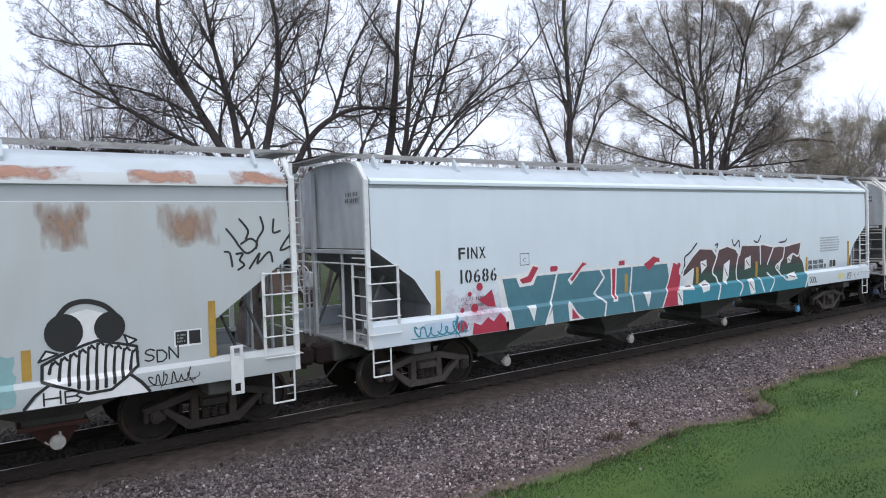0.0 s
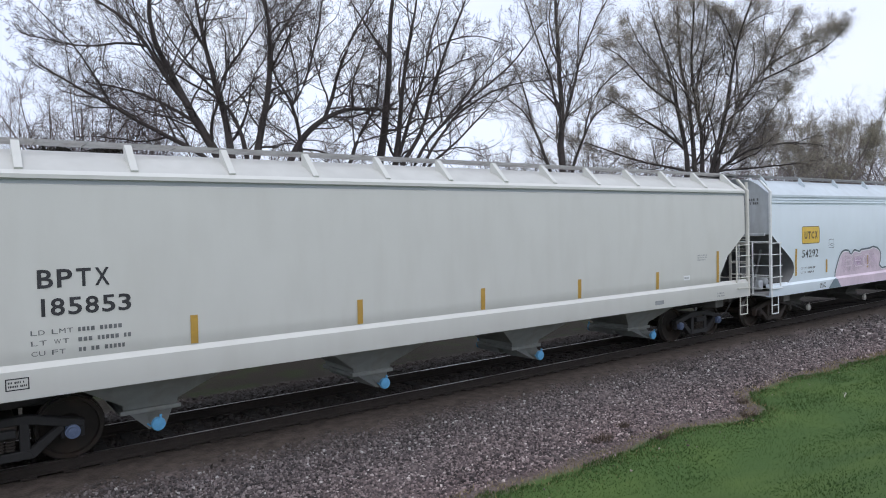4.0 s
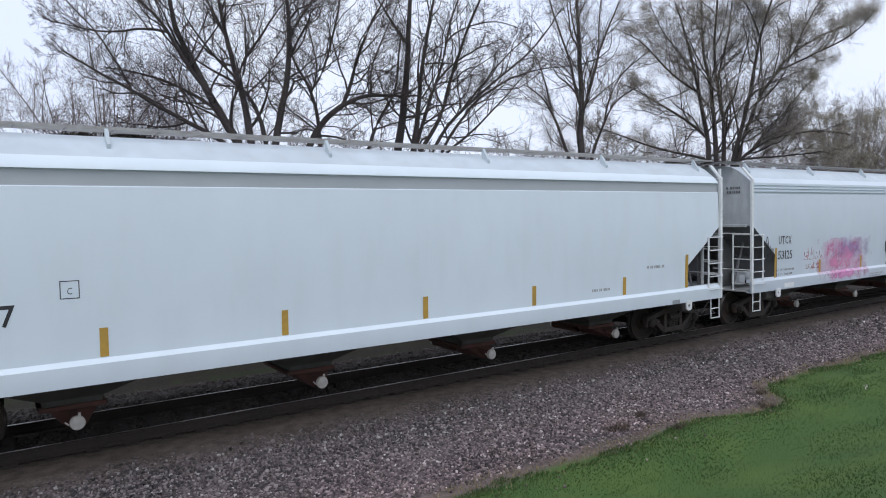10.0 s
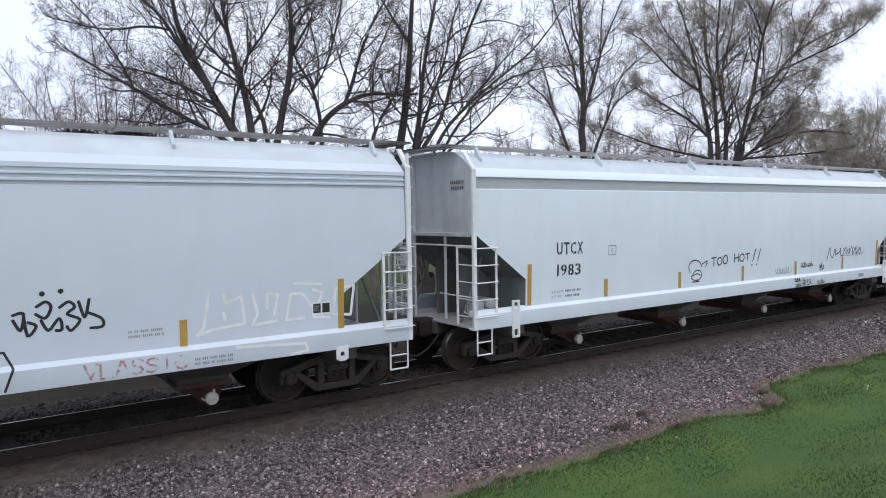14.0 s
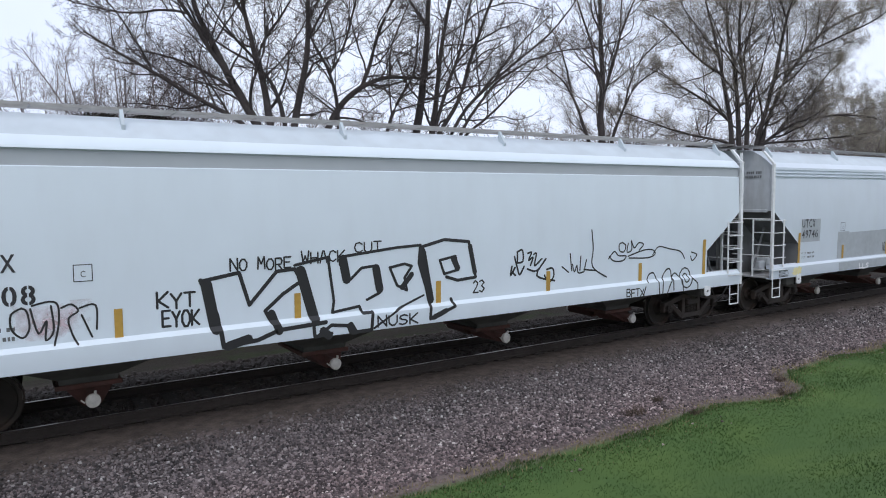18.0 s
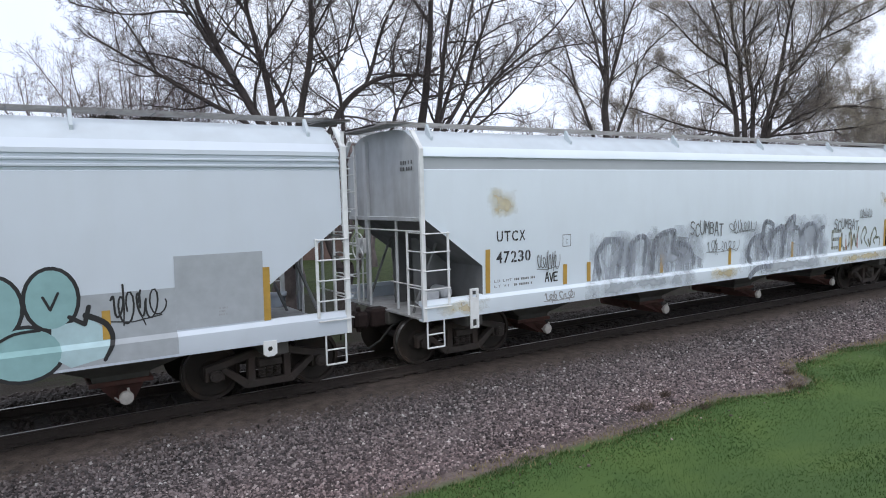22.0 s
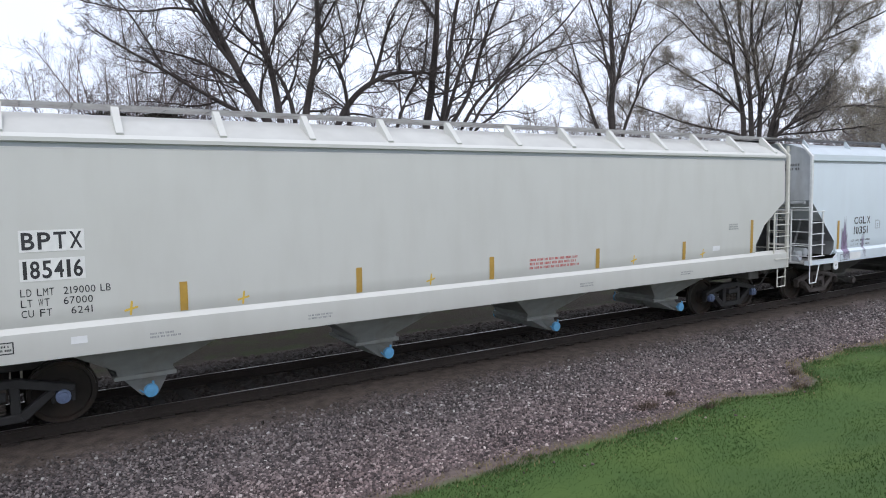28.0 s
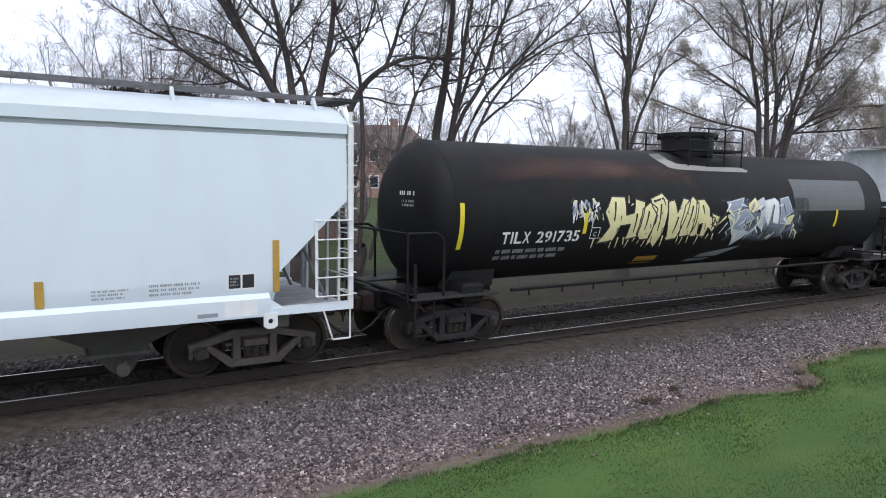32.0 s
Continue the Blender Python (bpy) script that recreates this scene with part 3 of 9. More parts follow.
def side_frame_mesh(material):
    """Cast side frame with its two windows, seen on its face; y = 0 is its middle plane."""
    bm = bmesh.new()

    def plate(pts, t, y=0.0):
        a = [bm.verts.new((x, y - t, z)) for x, z in pts]
        b = [bm.verts.new((x, y + t, z)) for x, z in pts]
        n = len(pts)
        fs = [bm.faces.new(a), bm.faces.new(b[::-1])] + [bm.faces.new((a[i], b[i], b[(i + 1) % n], a[(i + 1) % n])) for i in range(n)]
        return fs

    plate([(-1.06, 0.60), (-0.80, 0.66), (-0.35, 0.78), (0.35, 0.78), (0.80, 0.66), (1.06, 0.60), (1.04, 0.50), (0.74, 0.55), (0.3, 0.66), (-0.3, 0.66), (-0.74, 0.55), (-1.04, 0.50)], 0.075)
    for s in (-1, 1):
        plate([(s * x, z) for x, z in ((0.74, 0.58), (0.80, 0.50), (0.42, 0.17), (0.30, 0.20), (0.30, 0.29), (0.36, 0.30))], 0.07)
        plate([(s * x, z) for x, z in ((0.24, 0.68), (0.36, 0.68), (0.37, 0.25), (0.24, 0.25))], 0.07)
        plate([(s * x, z) for x, z in ((0.74, 0.58), (0.80, 0.60), (0.80, 0.36), (0.74, 0.36))], 0.06)
        plate([(s * x, z) for x, z in ((0.98, 0.58), (1.05, 0.58), (1.05, 0.36), (0.98, 0.36))], 0.06)
    plate([(-0.42, 0.17), (0.42, 0.17), (0.36, 0.29), (-0.36, 0.29)], 0.09)
    plate([(-0.2, 0.50), (0.2, 0.50), (0.2, 0.62), (-0.2, 0.62)], 0.13)
    bmesh.ops.recalc_face_normals(bm, faces=bm.faces[:])
    bmesh.ops.bevel(bm, geom=bm.edges[:], offset=0.012, segments=1, affect="EDGES", clamp_overlap=True)
    return finish(bm, "side_frame", material)


def spring_mesh():
    bm = bmesh.new()
    for k in range(5):
        lathe(bm, [(0.29 + k * 0.042, 0.045), (0.30 + k * 0.042, 0.062), (0.316 + k * 0.042, 0.062), (0.326 + k * 0.042, 0.045)], "z", 10)
    return finish(bm, "spring", truck_steel)


def bearing_mesh(material):
    bm = lathe(bmesh.new(), [(-0.12, 0.095), (-0.02, 0.10), (0.05, 0.10), (0.055, 0.075), (0.075, 0.07), (0.08, 0.03)], "y", 16)
    for k in range(3):
        w = 0.5 + k * 2.094
        bar(bm, (0.045 * math.cos(w), 0.07, 0.045 * math.sin(w)), (0.045 * math.cos(w), 0.095, 0.045 * math.sin(w)), 0.013, 6)
    return finish(bm, "bearing_cap", material)


def bolster_mesh():
    bm = box(bmesh.new(), (-0.22, -1.05, 0.46), (0.22, 1.05, 0.72), 0.03)
    lathe(bm, [(0.72, 0.2), (0.80, 0.2)], "z", 16)
    box(bm, (-0.75, -0.12, 0.35), (0.75, 0.12, 0.45), 0.02)
    box(bm, (-0.80, -0.85, 0.38), (-0.70, 0.85, 0.48), 0.02)
    box(bm, (0.70, -0.85, 0.38), (0.80, 0.85, 0.48), 0.02)
    return finish(bm, "truck_bolster", truck_steel)


WHEELSET, SPRING, BOLSTER = wheelset_mesh(), spring_mesh(), bolster_mesh()
SIDE_FRAME = {"brown": side_frame_mesh(truck_steel), "dusty": side_frame_mesh(truck_dust), "black": side_frame_mesh(truck_black)}
BEARING, BEARING_BLUE = bearing_mesh(truck_steel), bearing_mesh(bearing_blue)
ROLLING = []


def truck(car, x, blue=False, dirt="brown"):
    """A two-axle truck under a car, with its parts one level deeper."""
    t = part("truck", BOLSTER, None, car, {"brown": "grimy brown", "dusty": "dusty grey-brown", "black": "clean black"}[dirt] + " cast-steel truck", at=(x, 0, 0))
    for s in (-1, 1):
        part("side_frame", SIDE_FRAME[dirt], None, t, at=(0, s * 1.0, 0))
        for k in (-0.13, 0.0, 0.13):
            part("spring", SPRING, None, t, at=(k, s * 1.04, 0.02))
        for w in (-0.889, 0.889):
            o = part("bearing_cap", BEARING_BLUE if blue else BEARING, None, t, "blue bearing cap" if blue else "", at=(w, s * 1.08, WHEEL_R))
            if s < 0:
                o.rotation_euler[2] = math.pi
    for w in (-0.889, 0.889):
        ROLLING.append(part("wheelset", WHEELSET, None, t, at=(w, 0, WHEEL_R)))
    return t


def coupler_mesh(d):
    bm = box(bmesh.new(), (-0.45, -0.07, 0.80), (0.7, 0.07, 0.95), 0.02)
    box(bm, (-0.66, -0.21, 0.70), (-0.36, 0.12, 1.03), 0.06)
    box(bm, (-0.74, 0.02, 0.72), (-0.50, 0.21, 1.02), 0.05)
    box(bm, (-0.30, -0.20, 0.68), (0.10, 0.20, 1.06), 0.05)
    lathe(bm, [(0.62, 0.05), (1.10, 0.05), (1.12, 0.03)], "z", 8, centre=(-0.52, -0.02, 0))
    rod(bm, [(-0.5, 0.05, 0.76), (-0.42, 0.25, 0.6), (-0.3, 0.5, 0.62), (-0.1, 0.95, 0.86)], 0.014)
    if d < 0:
        bmesh.ops.rotate(bm, verts=bm.verts[:], cent=(0, 0, 0), matrix=Matrix.Rotation(math.pi, 3, "Z"))
    return finish(bm, "coupler", coupler_rust)


def hose_mesh(d):
    bm = bmesh.new()
    pts = [(0.35 * d, -0.33, 0.80), (0.05 * d, -0.34, 0.72), (-0.22 * d, -0.33, 0.45), (-0.45 * d, -0.28, 0.32), (-0.66 * d, -0.22, 0.36)]
    rod(bm, pts, 0.022, 8)
    return finish(bm, "air_hose", air_hose)


COUPLER = {1: coupler_mesh(1), -1: coupler_mesh(-1)}
HOSE = {1: hose_mesh(1), -1: hose_mesh(-1)}


STYLES = {
    # half section (y, z) from the sill up; rows of the shade-coloured band; cut of the lower corner (z, x); sill
    # (bottom, top)
    "smooth": dict(half=[(1.50, 1.22), (1.59, 1.34), (1.60, 1.9), (1.615, 2.3), (1.62, 2.84), (1.605, 3.4), (1.59, 3.73), (1.56, 3.745), (1.555, 3.96), (1.60, 3.975), (1.585, 4.02), (1.45, 4.16), (1.2, 4.36), (0.95, 4.49), (0.6, 4.54), (0.0, 4.55)],
                   band=(7,), cut=[(1.9, 1.38), (2.84, 0.10)], sill=(0.98, 1.30), truck=1.25, bays=(3.46, 3.835)),
    "ribbed": dict(half=[(1.50, 1.22), (1.59, 1.34), (1.60, 1.9), (1.615, 2.3), (1.62, 2.84), (1.605, 3.4), (1.59, 3.71), (1.57, 3.72), (1.575, 3.76), (1.61, 3.775), (1.61, 3.80), (1.575, 3.815), (1.575, 3.85), (1.61, 3.865), (1.61, 3.885), (1.575, 3.90), (1.575, 3.94), (1.605, 3.955), (1.60, 4.02), (1.45, 4.16), (1.2, 4.36), (0.95, 4.49), (0.6, 4.54), (0.0, 4.55)],
                   band=(), cut=[(1.9, 1.38), (2.84, 0.10)], sill=(0.98, 1.30), truck=1.25, bays=(3.46, 3.835)),
    "ribbed_round": dict(half=[(1.50, 1.22), (1.59, 1.34), (1.595, 1.5), (1.60, 1.65), (1.60, 1.8), (1.60, 1.95), (1.605, 2.1), (1.615, 2.3), (1.62, 2.84), (1.605, 3.4), (1.59, 3.71), (1.57, 3.72), (1.575, 3.76), (1.61, 3.775), (1.61, 3.80), (1.575, 3.815), (1.575, 3.85), (1.61, 3.865), (1.61, 3.885), (1.575, 3.90), (1.575, 3.94), (1.605, 3.955), (1.60, 4.02), (1.45, 4.16), (1.2, 4.36), (0.95, 4.49), (0.6, 4.54), (0.0, 4.55)],
                         band=(), cut=[(1.34, 1.12), (1.5, 1.36), (1.65, 1.46), (1.8, 1.48), (1.95, 1.42), (2.1, 1.24), (2.84, 0.10)], sill=(0.98, 1.30), truck=1.25, bays=(3.46, 3.835), dust=3.9),
    "eaved": dict(half=[(1.50, 1.46), (1.59, 1.60), (1.60, 1.8), (1.605, 2.3), (1.605, 2.9), (1.60, 3.5), (1.59, 3.96), (1.565, 3.975), (1.56, 4.03), (1.625, 4.045), (1.625, 4.10), (1.56, 4.16), (1.3, 4.33), (0.9, 4.48), (0.6, 4.53), (0.0, 4.54)],
                  band=(7,), cut=[(1.8, 1.38), (2.3, 1.02), (2.9, 0.14)], sill=(1.12, 1.54), truck=1.6, bays=(3.66, 4.08)),
    "eaved_low": dict(half=[(1.50, 1.30), (1.59, 1.46), (1.60, 1.7), (1.605, 2.3), (1.605, 2.9), (1.60, 3.5), (1.59, 3.90), (1.565, 3.92), (1.56, 3.98), (1.625, 3.995), (1.63, 4.16), (1.56, 4.22), (1.3, 4.36), (0.9, 4.49), (0.6, 4.53), (0.0, 4.54)],
                      band=(7,), cut=[(1.8, 1.32), (2.80, 0.10)], sill=(1.08, 1.40), truck=1.5, bays=(3.5, 3.94)),
}


def body_mesh(L, st, paint, band):
    """The one-piece shell: sides, roof and sloping end sheets."""
    half, cut = st["half"], st["cut"]

    def inset(z):
        if z <= cut[0][0]:
            return cut[0][1]
        for (z0, x0), (z1, x1) in zip(cut, cut[1:]):
            if z <= z1:
                return x0 + (x1 - x0) * (z - z0) / (z1 - z0)
        return cut[-1][1]

    section = [(-y, z) for y, z in half] + [(y, z) for y, z in half[-2::-1]]
    bm, nx, rows = bmesh.new(), 10, []
    for y, z in section:
        x0 = inset(z)
        rows.append([bm.verts.new((x0 + (L - 2 * x0) * i / nx, y, z)) for i in range(nx + 1)])
    nh = len(half)
    for j in range(len(rows) - 1):
        k = j if j < nh - 1 else len(rows) - 2 - j
        for i in range(nx):
            f = bm.faces.new((rows[j][i], rows[j][i + 1], rows[j + 1][i + 1], rows[j + 1][i]))
            f.smooth = True
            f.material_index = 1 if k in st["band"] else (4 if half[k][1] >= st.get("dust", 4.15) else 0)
    for j in range(nh - 1):
        a, b = rows[j], rows[j + 1]
        c, d = rows[-1 - j], rows[-2 - j]
        for i in (0, nx):
            if b[i] is d[i]:
                f = bm.faces.new((a[i], b[i], c[i]))
            else:
                f = bm.faces.new((a[i], b[i], d[i], c[i]))
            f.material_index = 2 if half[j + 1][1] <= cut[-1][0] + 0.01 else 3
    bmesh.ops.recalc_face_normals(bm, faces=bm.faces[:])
    return finish(bm, "body", (paint, band, slope_shade, end_grime, roof_dust_beige if "beige" in paint.name else roof_dust))


def sill_mesh(L, z0, z1, paint, short=0.0):
    """One side sill with a sloping top ledge; y = 0 at the body's middle, for the side y < 0. A short one ends in low platform edges."""
    def run(xa, xb, top):
        prof = [(-1.50, z0), (-1.655, z0), (-1.66, z0 + 0.02), (-1.66, top - 0.03), (-1.57, top + 0.055), (-1.50, top + 0.055), (-1.50, top - 0.03), (-1.60, top - 0.05), (-1.60, z0 + 0.03), (-1.50, z0 + 0.03)]
        if top - z0 < 0.2:
            prof = [(-1.50, z0), (-1.655, z0), (-1.655, top), (-1.50, top)]
        a = [bm.verts.new((xa, y, z)) for y, z in prof]
        b = [bm.verts.new((xb, y, z)) for y, z in prof]
        n = len(prof)
        for i in range(n):
            bm.faces.new((a[i], b[i], b[(i + 1) % n], a[(i + 1) % n]))
        bm.faces.new(a[::-1])
        bm.faces.new(b)

    bm = bmesh.new()
    run(short, L - short, z1)
    if short:
        for xa, xb, xc in ((0.0, short - 0.002, short - 0.22), (L - short + 0.002, L, L - short + 0.22)):
            run(xa, xb, z0 + 0.12)
            # sloping gusset between the low edge and the full sill
            xs = short - 0.002 if xa == 0.0 else L - short + 0.002
            v = [bm.verts.new(p) for p in ((xc, -1.645, z0 + 0.122), (xs, -1.645, z0 + 0.122), (xs, -1.645, z1 - 0.05))]
            w = [bm.verts.new((q.co.x, -1.625, q.co.z)) for q in v]
            bm.faces.new(v)
            bm.faces.new(w[::-1])
            for i in range(3):
                bm.faces.new((v[i], w[i], w[(i + 1) % 3], v[(i + 1) % 3]))
    bmesh.ops.recalc_face_normals(bm, faces=bm.faces[:])
    return finish(bm, "side_sill", paint)


def bay_mesh(zt, w, material):
    """One discharge hopper: a wedge from the sill down to its gate."""
    bm = bmesh.new()
    rings = []
    for x, y, z in ((w, 1.46, zt), (w * 0.86, 1.40, zt - 0.12), (0.42, 0.62, 0.60), (0.40, 0.58, 0.50)):
        rings.append([bm.verts.new(p) for p in ((-x, -y, z), (x, -y, z), (x, y, z), (-x, y, z))])
    for a, b in zip(rings, rings[1:]):
        for i in range(4):
            bm.faces.new((a[i], b[i], b[(i + 1) % 4], a[(i + 1) % 4]))
    bm.faces.new(rings[-1][::-1])
    bm.faces.new(rings[0])
    bmesh.ops.recalc_face_normals(bm, faces=bm.faces[:])
    return finish(bm, "discharge_hopper", material)


def gate_mesh(material):
    bm = box(bmesh.new(), (-0.46, -0.64, 0.44), (0.46, 0.64, 0.51), 0.01)
    for s in (-1, 1):
        a = [bm.verts.new(p) for p in ((-0.32, s * 0.62, 0.44), (0.32, s * 0.62, 0.44), (0.12, s * 0.98, 0.26), (-0.12, s * 0.98, 0.26))]
        b = [bm.verts.new(p) for p in ((-0.32, s * 0.10, 0.44), (0.32, s * 0.10, 0.44), (0.12, s * 0.10, 0.24), (-0.12, s * 0.10, 0.24))]
        for q in (a, b, *[(a[i], b[i], b[(i + 1) % 4], a[(i + 1) % 4]) for i in range(4)]):
            bm.faces.new(q)
    lathe(bm, [(-1.04, 0.085), (1.04, 0.085)], "y", 14, centre=(0, 0, 0.34))
    for s in (-1, 1):
        lathe(bm, [(s * 1.0, 0.11), (s * 1.035, 0.11)], "y", 14, centre=(0, 0, 0.34))
    bmesh.ops.recalc_face_normals(bm, faces=bm.faces[:])
    return finish(bm, "outlet_gate", material)


def cap_mesh(material):
    bm = lathe(bmesh.new(), [(-0.02, 0.10), (0.05, 0.105), (0.065, 0.09), (0.07, 0.03)], "y", 16)
    bar(bm, (-0.03, 0.05, 0.10), (-0.03, 0.05, 0.15), 0.02)
    bar(bm, (0.11, 0.03, -0.02), (0.16, 0.03, 0.03), 0.012)
    return finish(bm, "outlet_cap", material)


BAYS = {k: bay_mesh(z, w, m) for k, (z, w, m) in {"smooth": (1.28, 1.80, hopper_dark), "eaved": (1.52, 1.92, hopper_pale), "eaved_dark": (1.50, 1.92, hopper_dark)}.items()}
GATES = {"rust": gate_mesh(hopper_rust), "dark": gate_mesh(hopper_dark), "pale": gate_mesh(hopper_pale)}
CAPS = {"white": cap_mesh(cap_white), "blue": cap_mesh(cap_blue), "grey": cap_mesh(truck_dust)}


def ladder_side_mesh(z0, top, post_top, d, w=0.55, stirrup=True):
    """Corner post with a short ladder beside it and a stirrup step below, on the side y < 0."""
    bm = bmesh.new()
    s = 1 if d > 0 else -1
    # flat post with its inward crank at the roof
    box(bm, (min(0, 0.085 * s), -1.665, z0), (max(0, 0.085 * s), -1.60, post_top - 0.35), 0.006)
    a = [bm.verts.new(p) for p in ((0, -1.665, post_top - 0.35), (0.085 * s, -1.665, post_top - 0.35), (0.085 * s, -1.60, post_top - 0.35), (0, -1.60, post_top - 0.35))]
    b = [bm.verts.new(p) for p in ((0, -1.36, post_top), (0.085 * s, -1.36, post_top), (0.085 * s, -1.30, post_top), (0, -1.30, post_top))]
    for i in range(4):
        bm.faces.new((a[i], a[(i + 1) % 4], b[(i + 1) % 4], b[i]))
    box(bm, (min(w * s, (w + 0.05) * s), -1.655, z0 + 0.25), (max(w * s, (w + 0.05) * s), -1.63, top), 0.004)
    n = 5
    for k in range(n):
        z = z0 + 0.25 + (top - z0 - 0.27) * k / (n - 1)
        bar(bm, (0.02 * s, -1.69, z), ((w + 0.04) * s, -1.69, z), 0.013, 6)
        for x in (0.04 * s, (w + 0.02) * s):
            bar(bm, (x, -1.69, z), (x, -1.64, z), 0.011, 5)
    for f in bm.faces:
        f.smooth = False
    bmesh.ops.recalc_face_normals(bm, faces=bm.faces[:])
    return bm


def stirrup_mesh(z0, d, paint, slant=False):
    bm = bmesh.new()
    s = 1 if d > 0 else -1
    zb = z0 - 0.50
    if slant:
        rod(bm, [(0.05 * s, -1.63, z0), (0.05 * s, -1.63, zb), (0.36 * s, -1.63, zb), (0.52 * s, -1.63, z0)], 0.016)
    else:
        rod(bm, [(0.10 * s, -1.63, z0), (0.10 * s, -1.63, zb), (0.46 * s, -1.63, zb), (0.46 * s, -1.63, z0)], 0.016)
        bar(bm, (0.10 * s, -1.63, (z0 + zb) / 2), (0.46 * s, -1.63, (z0 + zb) / 2), 0.014)
    return finish(bm, "stirrup_step", paint)


def end_rail_mesh(z0, paint, d, post_top):
    """Railing and grab irons across the end, and the tall ladder at the far corner."""
    bm = bmesh.new()
    s = 1 if d > 0 else -1
    x = 0.03 * s
    bar(bm, (x, -1.6, 2.62), (x, 1.6, 2.62), 0.016)
    bar(bm, (x, -1.6, 1.62), (x, -0.45, 1.62), 0.014)
    for y in (-1.08, 0.5):
        bar(bm, (x, y, z0 + 0.05), (x, y, 2.62), 0.026)
    for k in range(5):
        z = z0 + 0.25 + 0.34 * k
        bar(bm, (x, -1.62, z), (x, -1.08, z), 0.012)
    for y in (1.08 * s, 1.6 * s):
        box(bm, (x - 0.02, y - 0.03, z0), (x + 0.02, y + 0.03, post_top - 0.1))
    for k in range(9):
        z = z0 + 0.25 + 0.36 * k
        bar(bm, (x - 0.10 * s, 1.06 * s, z), (x - 0.10 * s, 1.62 * s, z), 0.012)
        for y in (1.08 * s, 1.6 * s):
            bar(bm, (x - 0.10 * s, y, z), (x, y, z), 0.011, 5)
    return finish(bm, "end_railing", paint)


def platform_mesh(z, d, paint):
    s = 1 if d > 0 else -1
    bm = bmesh.new()
    x0, x1 = sorted((0.0, 1.5 * s))
    box(bm, (x0, -1.5, z - 0.04), (x1, 1.5, z), 0.004)
    return finish(bm, "end_platform", paint)


def stub_sill_mesh(z, d, paint):
    s = 1 if d > 0 else -1
    bm = bmesh.new()
    x0, x1 = sorted((-0.02 * s, 2.9 * s))
    box(bm, (x0, -0.33, 0.74), (x1, 0.33, z - 0.045), 0.02)
    xa, xb = sorted((1.05 * s, 1.45 * s))
    box(bm, (xa, -1.48, z - 0.30), (xb, 1.48, z - 0.045), 0.02)
    return finish(bm, "stub_sill", paint)


def end_post_mesh(d):
    """Upright pipe and angle on the end sheet, from the platform to the roof."""
    s = 1 if d > 0 else -1
    bm = bmesh.new()
    bar(bm, (0.06 * s, -0.62, 1.10), (0.06 * s, -0.62, 2.85), 0.03, 8)
    xa, xb = sorted((0.02 * s, 0.10 * s))
    box(bm, (xa, 0.55, 1.10), (xb, 0.67, 4.40), 0.008)
    box(bm, (xa, -1.45, 2.80), (xb, 1.45, 2.88), 0.008)
    return finish(bm, "end_post", end_grime)


def web_mesh(z, d, paint):
    """Web plate that carries the slope sheet over the stub sill."""
    s = 1 if d > 0 else -1
    bm = bmesh.new()
    pts = [(0.55, z), (1.36, z), (1.36, 1.85), (0.60, 2.44), (0.50, 2.44)]
    a = [bm.verts.new((x * s, -0.01, zz)) for x, zz in pts]
    b = [bm.verts.new((x * s, 0.01, zz)) for x, zz in pts]
    n = len(pts)
    bm.faces.new(a)
    bm.faces.new(b[::-1])
    for i in range(n):
        bm.faces.new((a[i], b[i], b[(i + 1) % n], a[(i + 1) % n]))
    bmesh.ops.recalc_face_normals(bm, faces=bm.faces[:])
    return finish(bm, "slope_web", paint)


def strut_mesh(z, d, paint):
    s = 1 if d > 0 else -1
    return finish(bar(bmesh.new(), (0.2 * s, 0, z), (0.75 * s, 0, 2.35), 0.03), "slope_strut", paint)


def reservoir_mesh(d, paint):
    s = 1 if d > 0 else -1
    bm = lathe(bmesh.new(), [(-1.05, 0.02), (-1.02, 0.10), (-0.98, 0.13), (-0.55, 0.13), (-0.50, 0.08)], "y", 14, centre=(0.95 * s, 0, 1.36))
    box(bm, (min(0.5 * s, 0.78 * s), -1.0, 1.12), (max(0.5 * s, 0.78 * s), -0.72, 1.42), 0.03)
    rod(bm, [(0.8 * s, -0.8, 1.2), (0.3 * s, -1.2, 1.16), (0.1 * s, -1.2, 1.3)], 0.018)
    return finish(bm, "brake_cylinder", paint)


def brake_wheel_mesh():
    bm = bmesh.new()
    n = 20
    ring = [(-0.09, 0.78 + 0.28 * math.cos(2 * math.pi * i / n), 2.25 + 0.28 * math.sin(2 * math.pi * i / n)) for i in range(n + 1)]
    rod(bm, ring, 0.016)
    for i in range(0, n, 4):
        bar(bm, ring[i], (-0.06, 0.78, 2.25), 0.012)
    box(bm, (-0.07, 0.62, 2.10), (0.06, 0.92, 2.42), 0.02)
    bar(bm, (0.0, 0.78, 1.1), (0.0, 0.78, 2.1), 0.02)
    return finish(bm, "brake_wheel", step_white)


BRAKE_WHEEL = brake_wheel_mesh()


